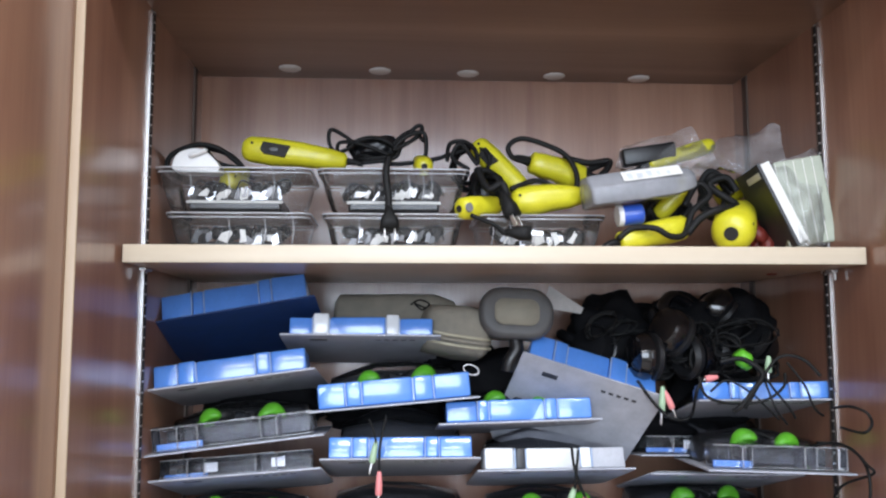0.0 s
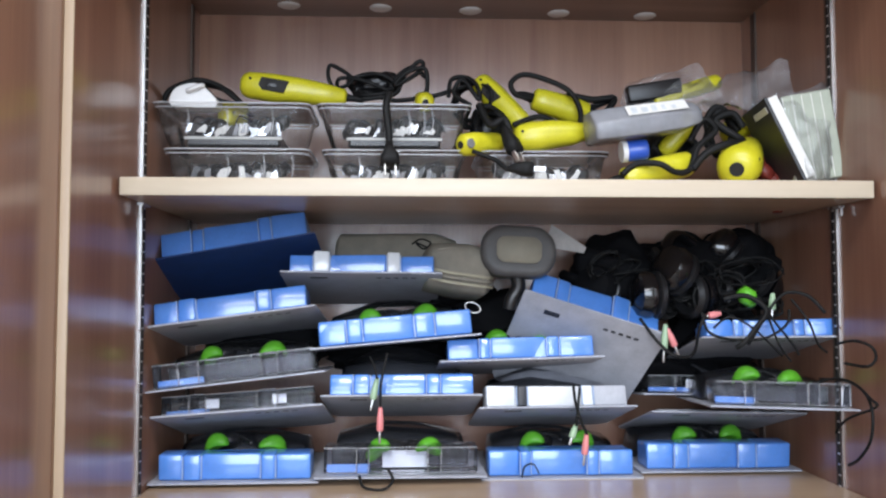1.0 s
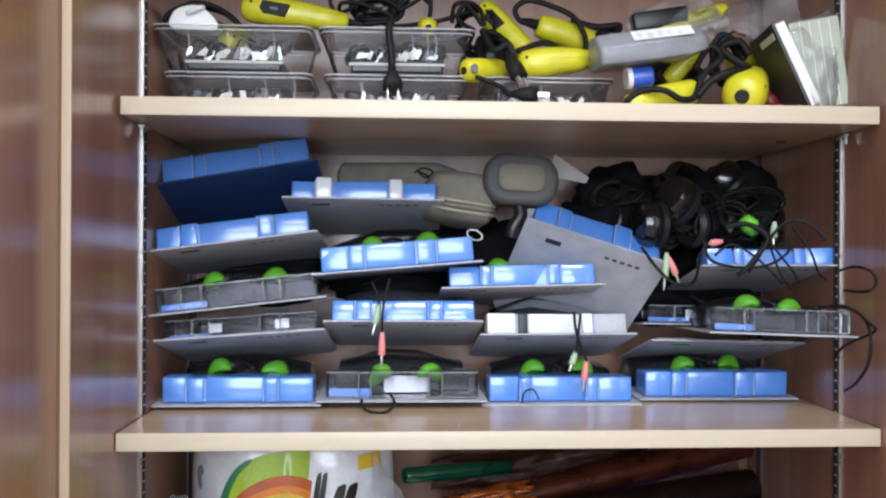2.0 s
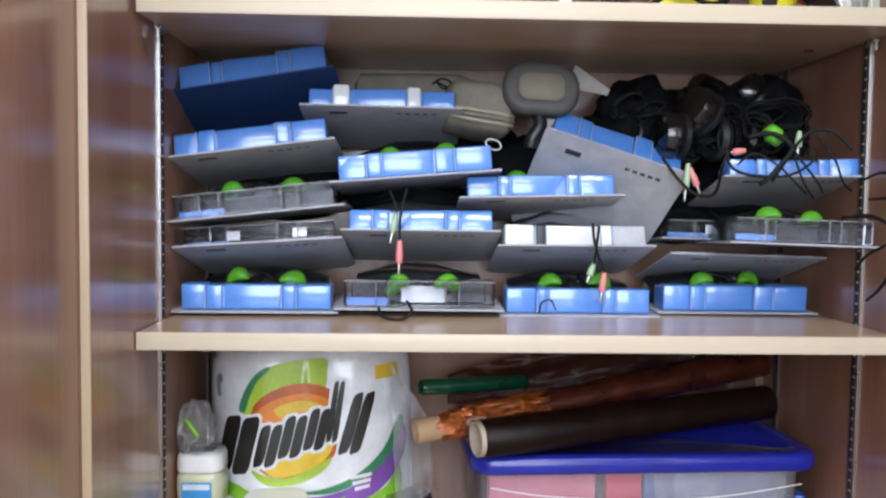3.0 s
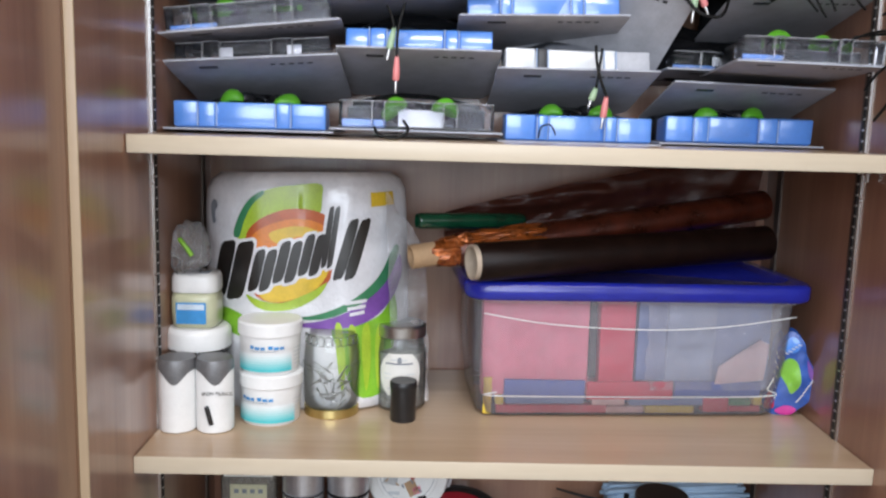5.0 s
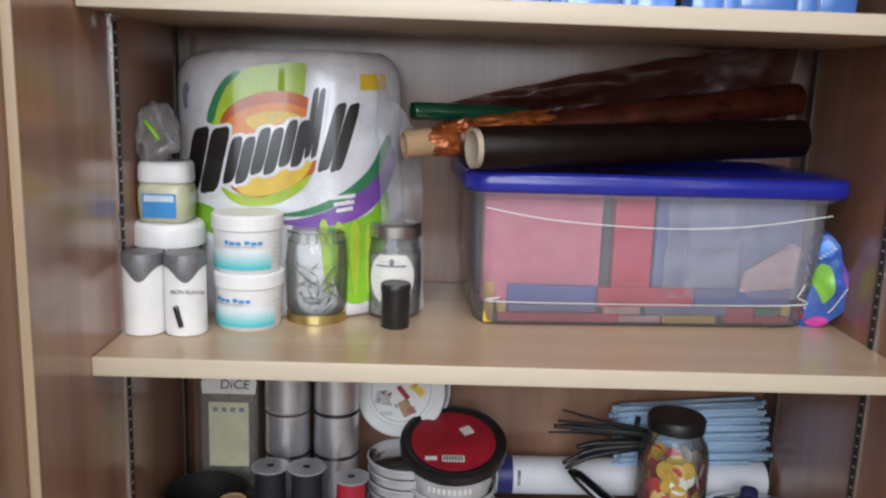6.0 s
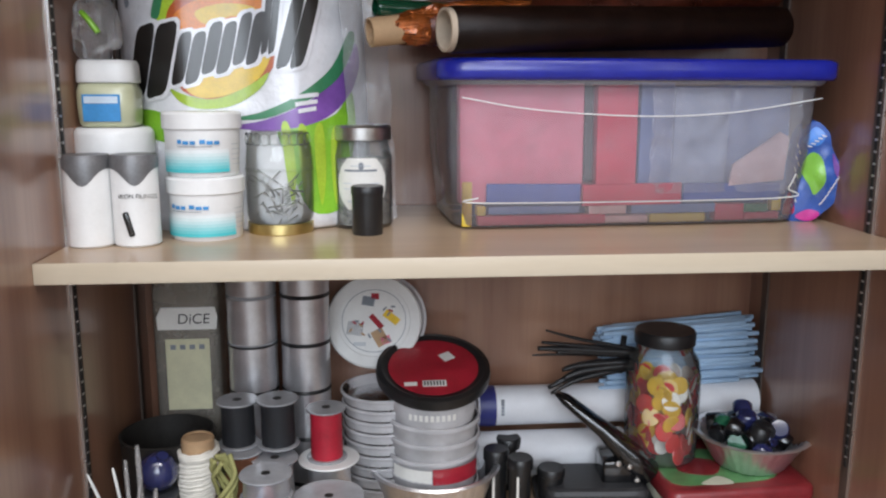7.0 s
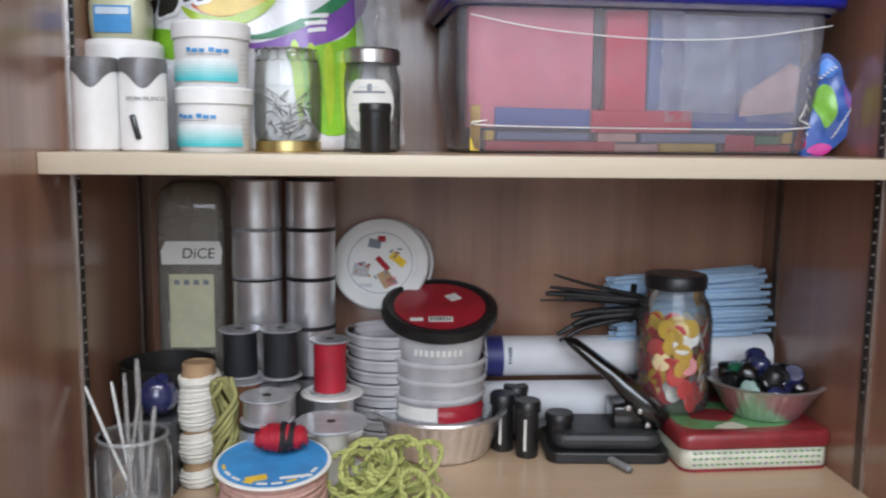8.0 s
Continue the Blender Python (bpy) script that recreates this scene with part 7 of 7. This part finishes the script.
pouch = thing("headphone_pouch", pose(*(-0.034, 0.205, 1.352), -6, 8, 6), "soft taupe headphone case with a zip round its edge", "pouch")
part("body", loft([(-0.05, 0.01, 0.004, 0.03, 0.02, 0.6), (-0.044, 0.01, 0.004, 0.045, 0.03, 0.55), (0, 0.008, 0.004, 0.055, 0.034, 0.5), (0.026, 0, 0.002, 0.046, 0.032, 0.5), (0.036, 0, 0, 0.03, 0.022, 0.6)], 28), TAUPE, pouch)
for k, (dz, out) in enumerate(((-0.007, 0.0), (-0.013, 0.001), (-0.019, -0.001))):
    part("zip", tube([(-0.05, -0.03, dz + 0.004), (-0.02, -0.046 - out, dz), (0.02, -0.046 - out, dz), (0.036, -0.03, dz + 0.003), (0.039, -0.008, dz + 0.006)], 0.0022, 8, 5), (KHAKI_ZIP, TAUPE, KHAKI_ZIP)[k], pouch, "pale zip band")
part("crease", tube([(-0.04, -0.034, 0.022), (-0.02, -0.037, 0.026), (0.004, -0.039, 0.022), (0.02, -0.034, 0.027)], 0.0017, 7, 5), TAUPE, pouch, "raised fold")
pouch2 = thing("headphone_pouch", pose(*(-0.116, 0.262, 1.382), 0, 2, -4), "flat taupe fabric pouch lying behind the packs", "pouch")
part("body", loft([(-0.085, 0, 0, 0.02, 0.014, 0.5), (-0.078, 0, 0, 0.03, 0.024, 0.45), (0.05, 0, 0.002, 0.03, 0.027, 0.45), (0.078, 0, 0, 0.026, 0.02, 0.5), (0.084, 0, 0, 0.018, 0.01, 0.6)], 24), TAUPE, pouch2)
part("toggle", tube([(0.02, -0.031, 0.012), (0.032, -0.034, 0.019), (0.045, -0.033, 0.014), (0.036, -0.032, 0.006), (0.026, -0.033, 0.014), (0.05, -0.03, 0.004)], 0.0012, 6, 5), CABLE, pouch2, "dark draw cord")

hc = thing("ear_muff", pose(*(0.037, 0.160, 1.381), 78, 3, 0), "dark grey moulded ear cup with a beige mesh centre", "ear cup")
rq = lambda w, d, r, z: [(x, y, z) for x, y in round_rect(w, d, r, 7)]
part("shell", stack_rings([rq(0.07, 0.05, 0.02, -0.03), rq(0.094, 0.064, 0.028, -0.024), rq(0.097, 0.068, 0.03, -0.004), rq(0.093, 0.064, 0.029, 0.003), rq(0.082, 0.053, 0.024, 0.0055), rq(0.06, 0.037, 0.014, 0.004)]), CASE_GREY, hc)
part("mesh_patch", stack_rings([rq(0.058, 0.035, 0.012, 0.004), rq(0.057, 0.034, 0.012, 0.006)]), CASE_PATCH, hc, "beige mesh centre")
part("yoke", tube([(0.0, -0.03, -0.015), (0.002, -0.045, -0.014), (-0.006, -0.06, -0.016), (-0.008, -0.072, -0.02)], 0.009, 10, 5), BLACK_PLASTIC, hc, "black arm")
card2 = part("folded_leaflet", prism([(-0.03, -0.012), (0.026, -0.02), (0.03, -0.012), (-0.02, 0.018)], -0.0005, 0.0005, m=FACING), plain("pale_grey_leaflet", (0.42, 0.4, 0.38), 0.6), None, "", pose(*(0.109, 0.220, 1.401), 0, 0, 12))
tagged(card2, "pale folded paper leaflet behind an ear cup", "leaflet")
key = part("ring_clip", tube([(0.01 * math.cos(a * 0.785), 0, 0.006 * math.sin(a * 0.785)) for a in range(8)], 0.001, 7, 4, True), STEEL, None, "", pose(*(-0.023, 0.150, 1.309), 0, 20, 0))
tagged(key, "bright steel ring clip among the packs", "ring")

# near-black for the matt headphones and for lumps that imitate shade
SOFT_DARK = plain("matt_black_and_shade_fill", (0.005, 0.005, 0.006), 0.8, vary=0.3, Specular_IOR_Level=0.15)

# black headphones heaped on the packs


def headphones(p, r, turn, gloss, label):
    root = thing("headphones", pose(*p, *turn), label, "headphones", "black headphones")
    mt = GLOSS_BLACK if gloss else SOFT_DARK
    part("headband", tube([(-r, 0, 0), (-r * 0.95, 0, r * 0.6), (-r * 0.5, 0, r * 1.15), (0, 0, r * 1.3), (r * 0.5, 0, r * 1.15), (r * 0.95, 0, r * 0.6), (r, 0, 0)], 0.008, 10, 6), mt, root, "curved black headband")
    for s in (-1, 1):
        m = pose(s * r, 0, -0.01, 0, s * 82, 0)
        cup = part("ear_cup", lathe([(0, 0.016), (0.018, 0.016), (0.027, 0.012), (0.031, 0.002), (0.03, -0.006), (0, -0.006)], 28), mt, root, "round black ear cup", m)
        part("cushion", lathe([(0.012, -0.007), (0.024, -0.0065), (0.031, -0.011), (0.031, -0.017), (0.025, -0.022), (0.015, -0.019), (0.012, -0.007)], 28), BLACK_PLASTIC, cup, "padded black cushion")
    return root


headphones((0.278, 0.200, 1.349), 0.05, (-30, 20, 30), True, "glossy black headphones lying on a heap")
headphones((0.206, 0.240, 1.355), 0.052, (-60, -15, -20), False, "matt black headphones lying on a heap")
headphones((0.364, 0.260, 1.366), 0.045, (-50, 40, 10), True, "glossy black headphones lying on a heap")
headphones((0.175, 0.270, 1.329), 0.05, (-70, 10, 50), False, "matt black headphones lying on a heap")
headphones((0.238, 0.190, 1.326), 0.04, (-80, 0, 15), True, "glossy black headphones lying on a heap")
# added dark lumps that fill the shaded gap under the headphones
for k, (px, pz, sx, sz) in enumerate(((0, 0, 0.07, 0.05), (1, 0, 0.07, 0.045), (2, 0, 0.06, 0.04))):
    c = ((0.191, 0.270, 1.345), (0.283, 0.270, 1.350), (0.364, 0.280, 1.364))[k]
    crumpled("dark_pouch", c, (sx, 0.055, sz * 1.25), SOFT_DARK, "added soft dark lump filling the shaded gap under black headphones", "pouch", 11 + k, 0.3)

# more added lumps, standing in for shade in the gaps behind the packs
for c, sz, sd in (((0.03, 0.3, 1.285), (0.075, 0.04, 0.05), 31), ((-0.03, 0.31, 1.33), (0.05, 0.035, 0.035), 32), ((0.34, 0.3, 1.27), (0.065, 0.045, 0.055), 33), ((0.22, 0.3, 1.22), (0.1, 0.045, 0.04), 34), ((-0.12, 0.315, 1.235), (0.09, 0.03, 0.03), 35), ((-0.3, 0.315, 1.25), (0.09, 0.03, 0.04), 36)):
    crumpled("dark_pouch", c, sz, SOFT_DARK, "added black lump standing in for shade behind the packs", "pouch", sd, 0.3)


def lead_of(pts, r=0.0014, label="thin black headset lead"):
    base = Vector(pts[0])
    root = thing("headset_lead", Matrix.Translation(base), label, "lead", "headset leads")
    part("flex", tube([Vector(p) - base for p in pts], r, 6, 7), CABLE, root)
    return root


def jack(a, b, mt):
    m, L = span(a, b)
    root = thing("audio_jack", m, "coloured audio jack plug with a bright pin", "jack plug", "audio jacks")
    turn = pose(0, 0, 0, 0, 90, 0)
    part("grip", lathe([(0, 0), (0.0022, 0), (0.0028, 0.002), (0.0042, L * 0.35), (0.0042, L * 0.62), (0.003, L * 0.66), (0, L * 0.66)], 16, m=turn), mt, root)
    part("pin", lathe([(0, L * 0.66), (0.0017, L * 0.66), (0.0017, L * 0.94), (0.0009, L), (0, L)], 12, m=turn), STEEL, root, "bright steel pin")
    return root


jack((-0.137, 0.115, 1.191), (-0.138, 0.112, 1.148), JACK_PINK)
jack((-0.141, 0.125, 1.225), (-0.149, 0.118, 1.186), JACK_GREEN)
jack((0.117, 0.140, 1.154), (0.112, 0.138, 1.114), JACK_PINK)
jack((0.105, 0.145, 1.164), (0.095, 0.140, 1.139), JACK_GREEN)
jack((0.215, 0.130, 1.288), (0.211, 0.128, 1.241), JACK_GREEN)
jack((0.217, 0.130, 1.283), (0.231, 0.128, 1.249), JACK_PINK)
jack((0.268, 0.085, 1.302), (0.245, 0.085, 1.298), JACK_PINK)
jack((0.336, 0.095, 1.326), (0.332, 0.090, 1.296), JACK_GREEN)
gp = part("ear_cushion_spare", loft([(-0.012, 0, 0, 0.008, 0.007, 0.9), (0, 0, 0, 0.013, 0.011, 0.9), (0.012, 0, 0, 0.008, 0.007, 0.9)], 18), GREEN_PAD, None, "", pose(*(0.309, 0.105, 1.322), 0, 50, 0))
tagged(gp, "loose lime green ear cushion among leads", "ear cushion")

lead_of([(-0.129, 0.130, 1.254), (-0.134, 0.118, 1.233), (-0.137, 0.114, 1.213), (-0.137, 0.114, 1.190)], 0.0016)
lead_of([(-0.150, 0.130, 1.250), (-0.144, 0.120, 1.237), (-0.141, 0.118, 1.224)], 0.0016)
lead_of([(-0.162, 0.118, 1.109), (-0.156, 0.105, 1.099), (-0.134, 0.100, 1.097), (-0.122, 0.106, 1.106), (-0.128, 0.118, 1.117)], 0.0018)
lead_of([(0.036, 0.138, 1.101), (0.039, 0.137, 1.114), (0.050, 0.137, 1.117), (0.057, 0.137, 1.105)], 0.0011)
lead_of([(0.101, 0.140, 1.213), (0.103, 0.138, 1.192), (0.109, 0.138, 1.171), (0.117, 0.138, 1.152)], 0.0018)
lead_of([(0.109, 0.140, 1.210), (0.106, 0.138, 1.185), (0.104, 0.140, 1.163)], 0.0018)
lead_of([(0.186, 0.140, 1.295), (0.203, 0.125, 1.267), (0.222, 0.118, 1.250), (0.245, 0.118, 1.252), (0.240, 0.080, 1.285), (0.250, 0.085, 1.301)], 0.002)
lead_of([(0.245, 0.085, 1.303), (0.249, 0.075, 1.281), (0.274, 0.073, 1.272), (0.315, 0.073, 1.273), (0.343, 0.075, 1.289), (0.351, 0.085, 1.306)], 0.0018)
lead_of([(0.257, 0.080, 1.285), (0.277, 0.080, 1.298), (0.302, 0.075, 1.285), (0.322, 0.073, 1.266), (0.337, 0.075, 1.252)], 0.0014)
lead_of([(0.296, 0.075, 1.265), (0.308, 0.073, 1.285), (0.324, 0.080, 1.306), (0.347, 0.085, 1.326), (0.369, 0.075, 1.323), (0.385, 0.065, 1.303)], 0.002)
lead_of([(0.324, 0.080, 1.296), (0.331, 0.070, 1.266), (0.347, 0.075, 1.246)], 0.0014)
lead_of([(0.354, 0.085, 1.319), (0.367, 0.070, 1.293), (0.378, 0.070, 1.266), (0.391, 0.075, 1.256)], 0.0014)
lead_of([(0.317, 0.095, 1.323), (0.329, 0.075, 1.292), (0.349, 0.073, 1.266), (0.357, 0.075, 1.253)], 0.0014)
lead_of([(0.389, 0.045, 1.268), (0.378, -0.010, 1.274), (0.385, -0.030, 1.269), (0.390, -0.030, 1.257), (0.380, -0.030, 1.248), (0.393, 0.040, 1.246)], 0.0016)
lead_of([(0.371, 0.075, 1.219), (0.389, 0.045, 1.228), (0.385, -0.010, 1.221), (0.384, -0.030, 1.202), (0.382, -0.030, 1.172), (0.380, -0.010, 1.148), (0.392, 0.035, 1.132)], 0.0017)
lead_of([(0.381, 0.075, 1.225), (0.397, 0.035, 1.225), (0.383, -0.030, 1.214), (0.388, -0.030, 1.205), (0.391, 0.035, 1.183), (0.389, 0.055, 1.165)], 0.0016)
lead_of([(0.282, 0.075, 1.262), (0.290, 0.070, 1.269), (0.305, 0.073, 1.285), (0.321, 0.080, 1.306), (0.303, 0.095, 1.323), (0.279, 0.105, 1.319)], 0.0032)
for k in range(9):
    coil_of(((0.177, 0.245, 1.328), (0.223, 0.215, 1.304), (0.284, 0.215, 1.320), (0.316, 0.180, 1.316), (0.206, 0.235, 1.308), (0.257, 0.225, 1.313), (0.342, 0.170, 1.305), (0.158, 0.265, 1.340), (0.305, 0.210, 1.335))[k], 0.04, 0.014, 4, 20 + k, 0.0018, 0.1, "tangled coil of thin black lead")

tangle = random.Random(77)
for k in range(16):
    px = tangle.uniform(0, 1)
    c = Vector((0.156, 0.225, 1.338)).lerp(Vector((0.341, 0.185, 1.323)), px) + Vector((0, tangle.uniform(-0.02, 0.03), tangle.uniform(-0.012, 0.03)))
    coil_of(c, tangle.uniform(0.02, 0.05), tangle.uniform(0.01, 0.024), 3, 40 + k, tangle.uniform(0.0011, 0.0022), tangle.uniform(-0.4, 0.5), "tangled coil of thin black lead")
